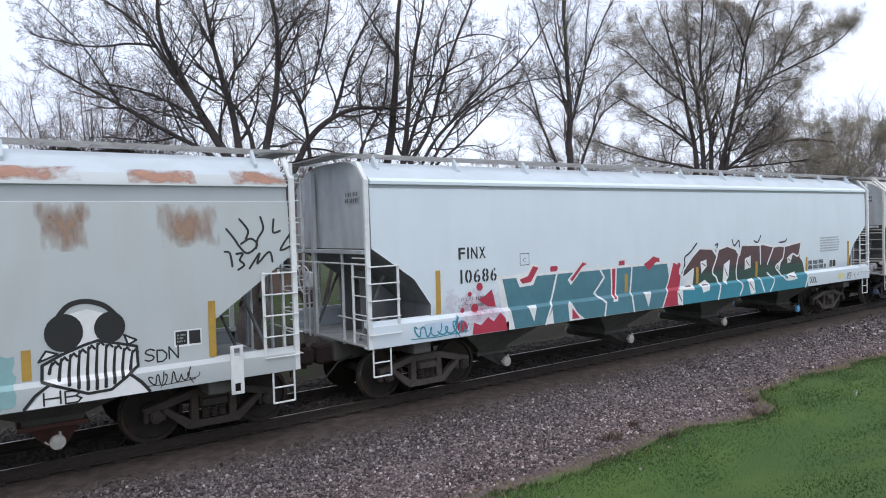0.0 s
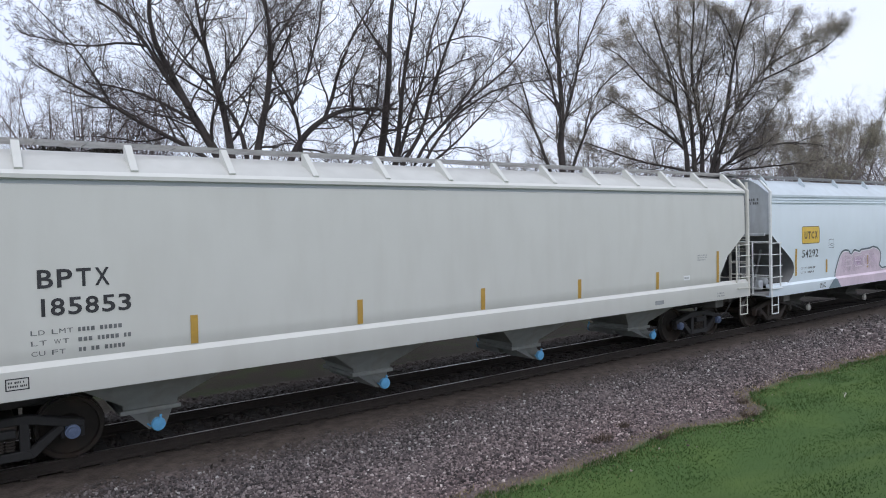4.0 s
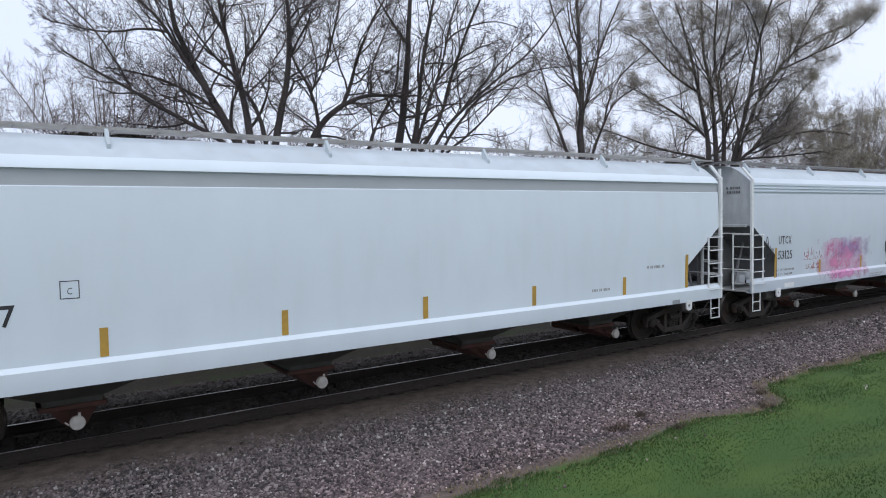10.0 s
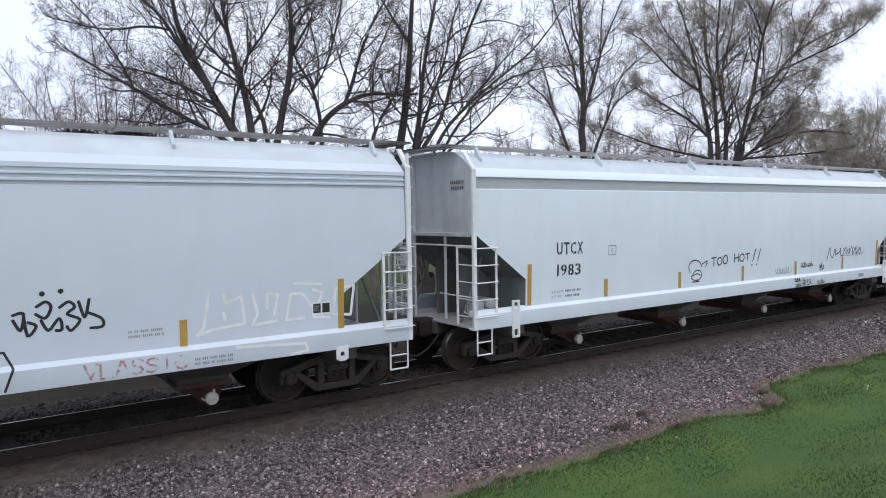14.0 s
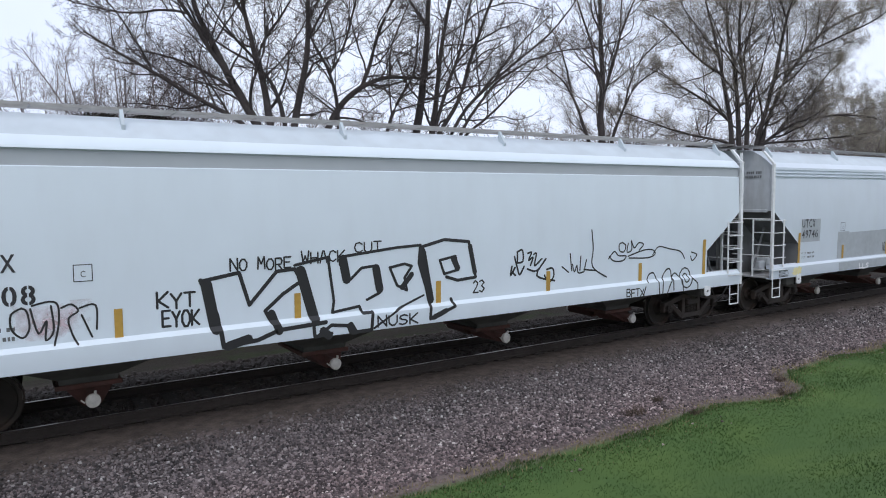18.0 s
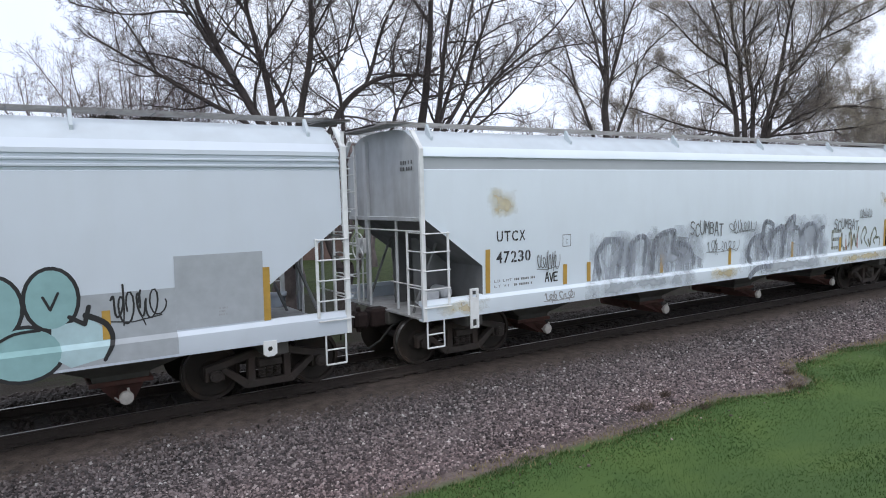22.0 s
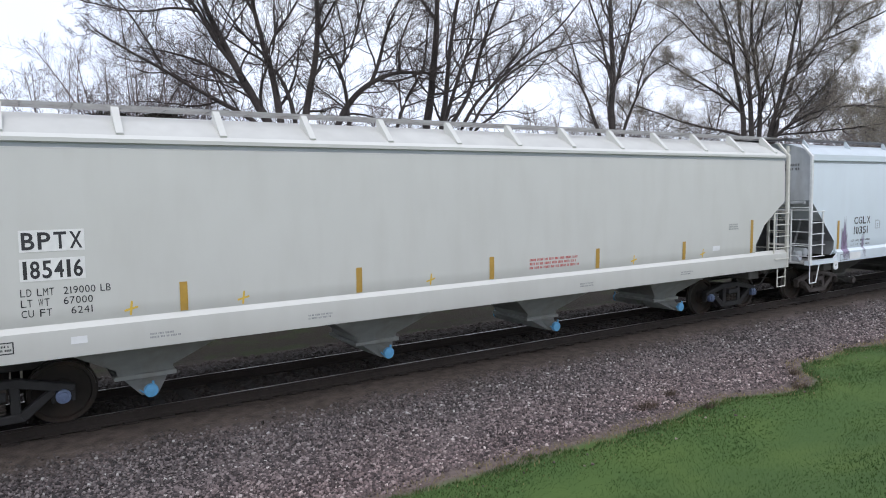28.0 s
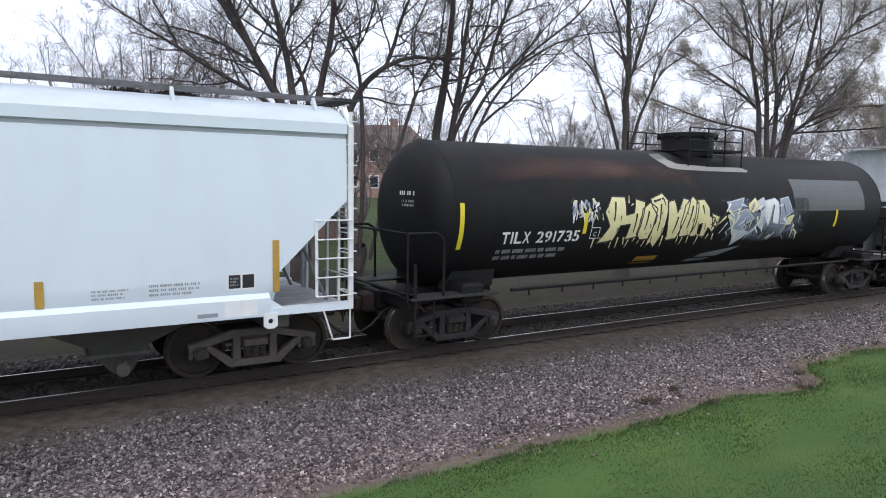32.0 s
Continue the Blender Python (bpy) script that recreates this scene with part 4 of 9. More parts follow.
def walkway_mesh(L, over, steel):
    """Roof walkway: two runs of grating, linked across both ends."""
    bm = bmesh.new()
    for s in (-1, 1):
        y0, y1 = sorted((s * 0.68, s * 1.12))
        box(bm, (-over, y0, 4.59), (L + over, y0 + 0.012, 4.63))
        box(bm, (-over, y1 - 0.012, 4.59), (L + over, y1, 4.63))
        for k in range(1, 5):
            y = y0 + (y1 - y0) * k / 5
            box(bm, (-over, y, 4.60), (L + over, y + 0.008, 4.63))
        n = int(L / 0.6)
        for k in range(n + 1):
            x = -over + (L + 2 * over) * k / n
            box(bm, (x - 0.01, y0, 4.595), (x + 0.01, y1, 4.62))
    for x in (-over, L + over - 0.5):
        for k in range(11):
            box(bm, (x + k * 0.045, -1.12, 4.595), (x + k * 0.045 + 0.03, 1.12, 4.63))
        box(bm, (x, -1.12, 4.58), (x + 0.012, 1.12, 4.63))
    return finish(bm, "roof_walkway", steel, False)


def bracket_mesh(big, paint):
    bm = bmesh.new()
    if big:
        pts = [(-1.10, 4.60), (-1.16, 4.60), (-1.57, 4.19), (-1.54, 4.13), (-1.10, 4.36)]
        w = 0.05
    else:
        pts = [(-1.10, 4.60), (-1.135, 4.60), (-1.30, 4.36), (-1.28, 4.26), (-1.10, 4.38)]
        w = 0.025
    a = [bm.verts.new((-w, y, z)) for y, z in pts]
    b = [bm.verts.new((w, y, z)) for y, z in pts]
    n = len(pts)
    bm.faces.new(a)
    bm.faces.new(b[::-1])
    for i in range(n):
        bm.faces.new((a[i], b[i], b[(i + 1) % n], a[(i + 1) % n]))
    bmesh.ops.recalc_face_normals(bm, faces=bm.faces[:])
    return finish(bm, "walkway_bracket", paint)


CACHE = {}


def cached(key, make):
    if key not in CACHE:
        CACHE[key] = make()
    return CACHE[key]


CARS = []


def hopper_car(x0, L, style, paint, band, label, steps=None, brackets=(0, 8), gates="rust", caps="white", blue=False, jack=True, over=0.35, truck_x=None, slant=False, cap_list=None):
    """A covered hopper car; its middle of track is y = 0, its end nearest the viewer's start x0 at 0 s."""
    st = STYLES[style]
    base = "eaved" if style.startswith("eaved") else "smooth"
    steps = steps or step_white
    car = thing("covered_hopper_car", label, "hopper car", "cars of the train")
    CARS.append((car, x0))
    part("body", cached(("body", L, style, paint.name, band.name), lambda: body_mesh(L, st, paint, band)), None, car)
    z0, z1 = st["sill"]
    sill = cached(("sill", L, z0, paint.name), lambda: sill_mesh(L, z0, z1, paint, 1.42 if style == "eaved_low" else 0.0))
    part("side_sill", sill, None, car)
    o = part("side_sill", sill, None, car, at=(L, 0, 0))
    o.rotation_euler[2] = math.pi
    b0, db = st["bays"]
    db = (L - 2 * b0) / 3
    for k in range(4):
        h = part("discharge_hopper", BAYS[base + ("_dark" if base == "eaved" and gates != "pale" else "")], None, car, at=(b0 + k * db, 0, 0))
        part("outlet_gate", GATES[gates], None, h, "rust-red outlet gate" if gates == "rust" else "")
        cap = cap_list[k] if cap_list else caps
        for s in (-1, 1):
            c = part("outlet_cap", CAPS[cap], None, h, cap + " outlet cap", at=(0, s * 1.04, 0.34))
            if s < 0:
                c.rotation_euler[2] = math.pi
    tx = truck_x or st["truck"]
    for x in (tx, L - tx):
        truck(car, x, blue, "black" if blue else "dusty" if base == "eaved" else "brown")
    pt = 4.46
    for d, x in ((1, 0.0), (-1, L)):
        key = (style, steps.name, d, slant)
        part("coupler", COUPLER[d], None, car, at=(x, 0, 0))
        part("air_hose", HOSE[d], None, car, at=(x, 0, 0))
        part("end_platform", cached(("plat", *key), lambda: platform_mesh(z0 + 0.06, d, deck_grey)), None, car, at=(x, 0, 0))
        post = part("end_post", cached(("post", d), lambda: end_post_mesh(d)), None, car, "grey end stiffener", at=(x, 0, 0))
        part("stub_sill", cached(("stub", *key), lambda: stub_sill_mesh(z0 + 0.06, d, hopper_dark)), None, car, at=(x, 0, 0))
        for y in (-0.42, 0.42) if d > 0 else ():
            part("slope_web", cached(("web", *key), lambda: web_mesh(z0 + 0.06, d, slope_shade)), None, car, at=(x, y, 0))
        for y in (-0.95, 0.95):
            part("slope_strut", cached(("strut", *key), lambda: strut_mesh(z0 + 0.06, d, slope_shade)), None, car, at=(x, y, 0))
        part("end_railing", cached(("rail", *key), lambda: end_rail_mesh(z0, steps, d, pt)), None, car, at=(x, 0, 0))
        lad = cached(("lad", *key), lambda: finish(ladder_side_mesh(z0, 2.60, pt, d, 0.55 if base == "smooth" else 0.62), "corner_ladder", steps))
        part("corner_ladder", lad, None, car, at=(x, 0, 0))
        o = part("corner_ladder", cached(("lad", style, steps.name, -d, slant), lambda: finish(ladder_side_mesh(z0, 2.60, pt, -d, 0.55 if base == "smooth" else 0.62), "corner_ladder", steps)), None, car, at=(x, 0, 0))
        o.rotation_euler[2] = math.pi
        part("stirrup_step", cached(("stir", *key), lambda: stirrup_mesh(z0, d, steps, slant)), None, car, at=(x, 0, 0))
        if d > 0:
            part("brake_wheel", BRAKE_WHEEL, None, car, at=(0, 0, 0))
            part("brake_cylinder", cached(("res", steps.name), lambda: reservoir_mesh(1, end_grime)), None, car)
    part("roof_walkway", cached(("walk", L, over, style), lambda: walkway_mesh(L, over, walk_dark if style == "eaved_low" else walk_grey if style.startswith("ribbed") else walk_steel)), None, car, "weathered grating walkway")
    big, n = brackets
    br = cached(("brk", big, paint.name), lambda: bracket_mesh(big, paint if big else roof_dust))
    for k in range(n):
        x = 0.5 + (L - 1.0) * k / (n - 1)
        part("walkway_bracket", br, None, car, at=(x, 0, 0))
        o = part("walkway_bracket", br, None, car, at=(x, 0, 0))
        o.rotation_euler[2] = math.pi
    if jack:
        # jacking pad: a plate with a hole under the sill
        for x in (1.34, L - 1.42):
            bm = bmesh.new()
            ring = [(-0.11, z0 + 0.05), (0.11, z0 + 0.05), (0.11, z0 - 0.16), (0.05, z0 - 0.20), (-0.05, z0 - 0.20), (-0.11, z0 - 0.16)]
            hole = [(0.045 * math.cos(w), z0 - 0.08 + 0.045 * math.sin(w)) for w in [math.pi * 2 * i / 6 + math.pi / 3 * 2 for i in range(6)][::-1]]
            a = [bm.verts.new((p, -1.672, q)) for p, q in ring]
            h = [bm.verts.new((p, -1.672, q)) for p, q in hole]
            h2 = [bm.verts.new((p, -1.64, q)) for p, q in hole]
            a2 = [bm.verts.new((p, -1.64, q)) for p, q in ring]
            hs = [h[(i + 0) % 6] for i in range(6)]
            for i in range(6):
                j = (i + 1) % 6
                bm.faces.new((a[i], a[j], hs[j], hs[i]))
                bm.faces.new((a[i], a2[i], a2[j], a[j]))
                bm.faces.new((hs[i], hs[j], h2[j], h2[i]))
            bmesh.ops.recalc_face_normals(bm, faces=bm.faces[:])
            part("jacking_pad", bm, steps, car, at=(x, 0, 0))
    return car

# ---- the train: its cars, first to last ----
car_skull = hopper_car(-13.97, 18.43, "smooth", paint_rusty, band_shade, "weathered grey covered hopper car with rust patches and graffiti", brackets=(0, 6), jack=False)
car_teal = hopper_car(5.75, 19.52, "eaved", paint_white, band_shade, "white covered hopper car with teal, red and dark red graffiti", brackets=(0, 11), gates="dark", caps="white", cap_list=("white", "white", "white", "blue"), jack=False)
car_beige = hopper_car(26.45, 19.54, "eaved", paint_beige, band_shade, "clean beige covered hopper car with blue outlet caps", steps=step_beige, brackets=(1, 14), gates="pale", caps="blue", blue=True, jack=False)
car_pink = hopper_car(47.14, 19.56, "ribbed_round", paint_white, paint_grey, "white covered hopper car with a yellow sign and pink graffiti", brackets=(0, 9), gates="dark", jack=False)
car_plain = hopper_car(68.00, 18.43, "smooth", paint_white, band_shade, "plain white covered hopper car with a grey band under the roof", brackets=(0, 6))
car_magenta = hopper_car(87.80, 18.35, "ribbed", paint_grey, paint_grey, "pale grey covered hopper car with magenta and black graffiti", brackets=(0, 6))
car_hot = hopper_car(107.55, 18.45, "smooth", paint_white, band_shade, "white covered hopper car with small black graffiti", brackets=(0, 6), jack=False)
car_block = hopper_car(127.44, 18.49, "smooth", paint_white, band_shade, "white covered hopper car with large black outline graffiti", brackets=(0, 6))
car_patch = hopper_car(147.28, 18.39, "ribbed", paint_grey, paint_grey, "pale grey covered hopper car with grey patches and blue graffiti", brackets=(0, 6))
car_faded = hopper_car(167.09, 18.50, "smooth", paint_white, band_shade, "white covered hopper car with faded grey graffiti and yellow stains", brackets=(0, 6), jack=False)
car_rose = hopper_car(186.89, 18.40, "smooth", paint_white, band_shade, "white covered hopper car with rose and mint graffiti", brackets=(0, 6), jack=False)
car_beige_b = hopper_car(206.50, 19.60, "eaved", paint_beige, band_shade, "clean beige covered hopper car with bold black numbers", steps=step_beige, brackets=(1, 14), gates="pale", caps="blue", blue=True, jack=False)
car_red = hopper_car(227.14, 18.83, "eaved_low", paint_white, band_shade, "white covered hopper car with red bubble graffiti", brackets=(0, 9), gates="dark", caps="grey", truck_x=1.5, slant=True)


def tank_car(x0):
    car = thing("tank_car", "black railway tank car with yellow and blue graffiti", "tank car", "cars of the train")
    CARS.append((car, x0))
    r, zc, L = 1.47, 2.62, 17.2
    bm = bmesh.new()
    prof = [(0.42, 0.02), (0.44, 0.5), (0.50, 0.85), (0.60, 1.12), (0.73, 1.30), (0.86, 1.41), (0.95, 1.455), (1.0, r)] + [(1.0 + (L - 2.0) * k / 8, r) for k in range(1, 9)] + [(L - 0.95, 1.455), (L - 0.86, 1.41), (L - 0.73, 1.30), (L - 0.60, 1.12), (L - 0.50, 0.85), (L - 0.44, 0.5), (L - 0.42, 0.02)]
    lathe(bm, prof, "x", 40, centre=(0, 0, zc))
    part("tank", bm, paint_black, car)
    for x in (1.0, L - 1.0):
        bm = lathe(bmesh.new(), [(x - 0.012, r + 0.001), (x - 0.008, r + 0.005), (x + 0.008, r + 0.005), (x + 0.012, r + 0.001)], "x", 40, centre=(0, 0, zc))
        part("weld_band", bm, paint_black, car)
    for d, x in ((1, 0.0), (-1, L)):
        bm = bmesh.new()
        s = d
        xa, xb = sorted((x - 0.1 * s, x + 2.6 * s))
        box(bm, (xa, -0.35, 0.75), (xb, 0.35, 1.12), 0.03)
        xa, xb = sorted((x, x + 0.25 * s))
        box(bm, (xa, -1.45, 0.9), (xb, 1.45, 1.12), 0.02)
        xa, xb = sorted((x + 1.2 * s, x + 1.7 * s))
        box(bm, (xa, -1.4, 0.9), (xb, 1.4, 1.3), 0.05)
        part("underframe", bm, paint_black, car)
        bm = bmesh.new()
        for y in (-1.5, 1.5):
            rod(bm, [(x + 0.1 * s, y, 0.55), (x + 0.1 * s, y, 1.75)], 0.035, 8)
            rod(bm, [(x - 0.05 * s, y * 0.98, 2.30), (x + 0.55 * s, y * 0.98, 2.30), (x + 0.68 * s, y * 0.98, 2.22), (x + 0.72 * s, y * 0.98, 2.08), (x + 0.72 * s, y * 0.98, 1.05)], 0.028, 8)
            rod(bm, [(x + 0.1 * s, y, 0.55), (x + 0.1 * s, y, 0.42), (x + 0.5 * s, y, 0.42), (x + 0.5 * s, y, 1.05)], 0.02)
        for z in (1.2, 2.30):
            bar(bm, (x - 0.05 * s, -1.48, z), (x - 0.05 * s, 1.48, z), 0.025)
        bar(bm, (x - 0.05 * s, -1.48, 1.05), (x - 0.05 * s, -1.48, 2.30), 0.025)
        bar(bm, (x - 0.05 * s, 1.48, 1.05), (x - 0.05 * s, 1.48, 2.30), 0.025)
        part("end_handrail", bm, paint_black, car)
        xa, xb = sorted((x, x + 1.9 * s))
        for y0, y1 in ((-1.55, -1.0), (1.0, 1.55)):
            part("running_board", box(bmesh.new(), (xa, y0, 1.08), (xb, y1, 1.12), 0.004), truck_black, car)
        xa, xb = sorted((x + 1.15 * s, x + 2.35 * s))
        for y in (-1, 1):
            bm = bmesh.new()
            pts = [(xa, 1.12), (xb, 1.12), (xb - 0.15, 1.75), (xa + 0.15, 1.75)]
            v = [bm.verts.new((p, y * (0.72 if q < 1.3 else 1.08), q)) for p, q in pts]
            w = [bm.verts.new((p, y * 0.5, q)) for p, q in pts]
            bm.faces.new(v)
            bm.faces.new(w)
            for i in range(4):
                bm.faces.new((v[i], w[i], w[(i + 1) % 4], v[(i + 1) % 4]))
            bmesh.ops.recalc_face_normals(bm, faces=bm.faces[:])
            part("tank_saddle", bm, truck_black, car)
        part("coupler", COUPLER[d], None, car, at=(x, 0, 0))
        part("air_hose", HOSE[d], None, car, at=(x, 0, 0))
    truck(car, 1.25, dirt="black")
    truck(car, L - 1.25, dirt="black")
    bm = bmesh.new()
    rod(bm, [(2.4, -1.33, 1.10), (L - 2.4, -1.33, 1.10)], 0.035, 8)
    for k in range(14):
        x = 2.8 + k * (L - 5.6) / 13
        bar(bm, (x + 0.05, -1.33, 1.12), (x + 0.05, -1.33, 0.96), 0.018)
    part("side_rail", bm, paint_black, car)
    # top fittings: protective housing with its lid, platform, railing
    xm, zt = 9.1, zc + r
    bm = lathe(bmesh.new(), [(zt - 0.1, 0.66), (zt + 0.40, 0.66), (zt + 0.41, 0.70), (zt + 0.50, 0.70), (zt + 0.53, 0.5), (zt + 0.54, 0.02)], "z", 28, centre=(xm, 0, 0))
    part("valve_housing", bm, paint_black, car)
    for k in range(6):
        w = math.tau * k / 6 + 0.3
        bm = box(bmesh.new(), (-0.05, -0.04, zt + 0.34), (0.05, 0.04, zt + 0.5), 0.01)
        part("lid_bolt", bm, paint_black, car, at=(xm + 0.71 * math.cos(w), 0.71 * math.sin(w), 0))
    bm = bmesh.new()
    for y0, y1 in ((-1.0, -0.76), (0.76, 1.0)):
        box(bm, (7.95, y0, zt + 0.0), (10.05, y1, zt + 0.04), 0.005)
        for k in range(11):
            box(bm, (7.98 + k * 0.2, y0, zt + 0.04), (8.0 + k * 0.2, y1, zt + 0.06))
    for xa, xb in ((7.95, 8.25), (9.9, 10.05)):
        box(bm, (xa, -0.76, zt + 0.0), (xb, 0.76, zt + 0.04), 0.005)
    part("top_platform", bm, paint_black, car)
    for y in (-1.0, 1.0):
        bm = bmesh.new()
        for x in (7.95, 8.65, 9.3, 10.0):
            bar(bm, (x, y, zt - 0.38), (x, y, zt + 0.56), 0.02)
        for z in (0.26, 0.56):
            bar(bm, (7.95, y, zt + z), (10.0, y, zt + z), 0.016)
        part("top_railing", bm, paint_black, car)
    return car


car_tank = tank_car(247.15)
car_last = hopper_car(265.75, 18.4, "smooth", paint_grey, band_shade, "pale grey covered hopper car behind the tank car", brackets=(0, 6))

# ---- paint on the cars: stencils, reflectors, graffiti ----
from mathutils.geometry import tessellate_polygon


def spray(name, color, cover=0.8, scale=3.0, drip=0.0):
    """Thin sprayed paint: patchy, so that the car's own paint shows through."""
    m = mat(name, color, 0.6, var=0.15, scale=5)
    n, l = m.node_tree.nodes, m.node_tree.links
    tc = n.new("ShaderNodeTexCoord")
    mp = n.new("ShaderNodeMapping")
    mp.inputs["Scale"].default_value = (1 + drip * 8, 1, 1 - 0.8 * drip)
    t = n.new("ShaderNodeTexNoise")
    t.inputs["Scale"].default_value, t.inputs["Detail"].default_value = scale, 8
    r = n.new("ShaderNodeMapRange")
    r.inputs["From Min"].default_value, r.inputs["From Max"].default_value = 0.62 - 0.4 * cover, 0.72 - 0.3 * cover
    r.inputs["To Max"].default_value = min(1.0, cover + 0.12)
    l.new(tc.outputs["Object"], mp.inputs["Vector"])
    l.new(mp.outputs[0], t.inputs["Vector"])
    l.new(t.outputs["Fac"], r.inputs["Value"])
    l.new(r.outputs[0], n["Principled BSDF"].inputs["Alpha"])
    return m


def cloud(name, color, x0, z0, x1, z1, cover=0.8, scale=3.0, soft=0.35, streak=1.0, full=0.0):
    """Sprayed haze or stain that thins out towards the rim of its patch; the patch is given in the car's own metres."""
    m = mat(name, color, 0.6, var=0.2, scale=5)
    n, l = m.node_tree.nodes, m.node_tree.links
    tc = n.new("ShaderNodeTexCoord")
    mp = n.new("ShaderNodeMapping")
    mp.inputs["Location"].default_value = (-(x0 + x1) / (x1 - x0), 0, -(z0 + z1) / (z1 - z0))
    mp.inputs["Scale"].default_value = (2 / (x1 - x0), 0, 2 / (z1 - z0))
    ab = n.new("ShaderNodeVectorMath")
    ab.operation = "ABSOLUTE"
    sep = n.new("ShaderNodeSeparateXYZ")
    big = n.new("ShaderNodeMath")
    big.operation = "SMOOTH_MAX"
    big.inputs[2].default_value = 0.35
    l.new(tc.outputs["Object"], mp.inputs["Vector"])
    l.new(mp.outputs[0], ab.inputs[0])
    l.new(ab.outputs[0], sep.inputs[0])
    l.new(sep.outputs["X"], big.inputs[0])
    l.new(sep.outputs["Z"], big.inputs[1])
    m2 = n.new("ShaderNodeMapping")
    m2.inputs["Scale"].default_value = (1, 1, 1 / streak)
    l.new(tc.outputs["Object"], m2.inputs["Vector"])
    t = n.new("ShaderNodeTexNoise")
    t.inputs["Scale"].default_value, t.inputs["Detail"].default_value = scale, 9
    t.inputs["Roughness"].default_value = 0.62
    l.new(m2.outputs[0], t.inputs["Vector"])
    s = n.new("ShaderNodeMath")
    s.operation = "MULTIPLY_ADD"
    s.inputs[1].default_value = 2.2
    l.new(t.outputs["Fac"], s.inputs[0])
    neg = n.new("ShaderNodeMath")
    neg.operation = "MULTIPLY"
    neg.inputs[1].default_value = -1.0
    l.new(big.outputs[0], neg.inputs[0])
    l.new(neg.outputs[0], s.inputs[2])
    r = n.new("ShaderNodeMapRange")
    r.inputs["From Min"].default_value, r.inputs["From Max"].default_value = 0.22 - full, 0.22 - full + soft * 2
    r.inputs["To Max"].default_value = cover
    l.new(s.outputs[0], r.inputs["Value"])
    l.new(r.outputs[0], n["Principled BSDF"].inputs["Alpha"])
    return m


def can(name, color):
    return mat(name, color, 0.5, var=0.12, scale=6)


INK = dict(
    black=can("black_spray_paint", (0.020, 0.020, 0.022)), white=can("white_spray_paint", (0.76, 0.77, 0.78)), teal=can("teal_spray_paint", (0.075, 0.20, 0.25)),
    red=can("red_spray_paint", (0.42, 0.035, 0.07)), plum=can("plum_spray_paint", (0.095, 0.048, 0.052)), plum_green=can("dusky_green_spray_paint", (0.045, 0.043, 0.04)), bottle=can("bottle_green_spray_paint", (0.032, 0.075, 0.062)),
    sea=can("sea_blue_spray_paint", (0.04, 0.24, 0.32)), slate=can("slate_spray_paint", (0.07, 0.10, 0.125)), ochre=can("ochre_spray_paint", (0.30, 0.22, 0.09)), slate_mid=spray("streaked_slate_spray", (0.085, 0.115, 0.14), 0.93, 6.0, 0.8), slate_pale=can("pale_slate_spray_paint", (0.16, 0.21, 0.245)),
    pink=can("pale_pink_spray_paint", (0.62, 0.51, 0.59)), pink_pale=can("white_pink_spray_paint", (0.68, 0.60, 0.66)), aqua=can("aqua_spray_paint", (0.25, 0.43, 0.44)), pale_aqua=can("pale_aqua_spray_paint", (0.42, 0.58, 0.62)), sky=can("pale_blue_spray_paint", (0.50, 0.62, 0.76)), blue_edge=can("dull_blue_spray_paint", (0.26, 0.34, 0.48)),
    mauve=can("mauve_spray_paint", (0.34, 0.25, 0.36)), rose=can("rose_spray_paint", (0.50, 0.26, 0.37)), mint=spray("mint_spray_paint", (0.14, 0.50, 0.42), 0.85), cream=can("cream_spray_paint", (0.72, 0.66, 0.36)),
    crimson=can("crimson_spray_paint", (0.36, 0.03, 0.055)), yellow_sign=can("yellow_sign_paint", (0.72, 0.48, 0.07)), sign_brown=can("brown_sign_paint", (0.11, 0.065, 0.03)), grey_patch=can("grey_patch_paint", (0.37, 0.40, 0.43)),
    grey_dark=can("dark_grey_patch_paint", (0.27, 0.295, 0.32)), 
    fade=spray("faded_grey_spray", (0.42, 0.45, 0.50), 0.5, 1.6, 0.4), rubbed=spray("rubbed_grey_spray", (0.27, 0.295, 0.34), 0.62, 5.0, 0.5), olive=spray("olive_spray", (0.19, 0.20, 0.14), 0.62, 5.0, 0.6),
    stain=spray("ochre_stain", (0.50, 0.36, 0.17), 0.45, 1.8), rust=spray("rust_stain", (0.36, 0.13, 0.055), 0.62, 3.0, 0.4), 
    redtext=spray("red_faded_text", (0.58, 0.24, 0.25), 0.5, 8.0), pale_steel=can("pale_steel_spray_paint", (0.50, 0.53, 0.58)), steel=can("blue_grey_spray_paint", (0.26, 0.30, 0.37)),
    tank_spill=can("pale_tank_spill", (0.26, 0.25, 0.24)), lemon=can("lemon_reflective_tape", (0.72, 0.58, 0.03)), tank_patch=can("grey_tank_patch", (0.085, 0.09, 0.095)), gold=can("gold_sign_paint", (0.42, 0.24, 0.03)), stencil=letter_black, stencil_mid=mat("worn_stencil_paint", (0.13, 0.135, 0.14), 0.6, var=0.3, scale=12), stencil_grey=letter_grey, stencil_white=letter_white, reflector=reflector, stencil_red=letter_red,
)


def surface_of(style):
    """Knots (z, y) of the outer face, from the sill's foot up."""
    if style == "tank":
        return [(1.2 + 0.14 * k, math.sqrt(max(0.01, 1.47 ** 2 - (1.2 + 0.14 * k - 2.62) ** 2))) for k in range(20)]
    st = STYLES[style]
    z1 = st["sill"][1]
    return [(0.0, 1.66), (z1 - 0.03, 1.66), (z1 + 0.037, 1.589)] + [(z, y) for y, z in st["half"] if z > z1 + 0.045]


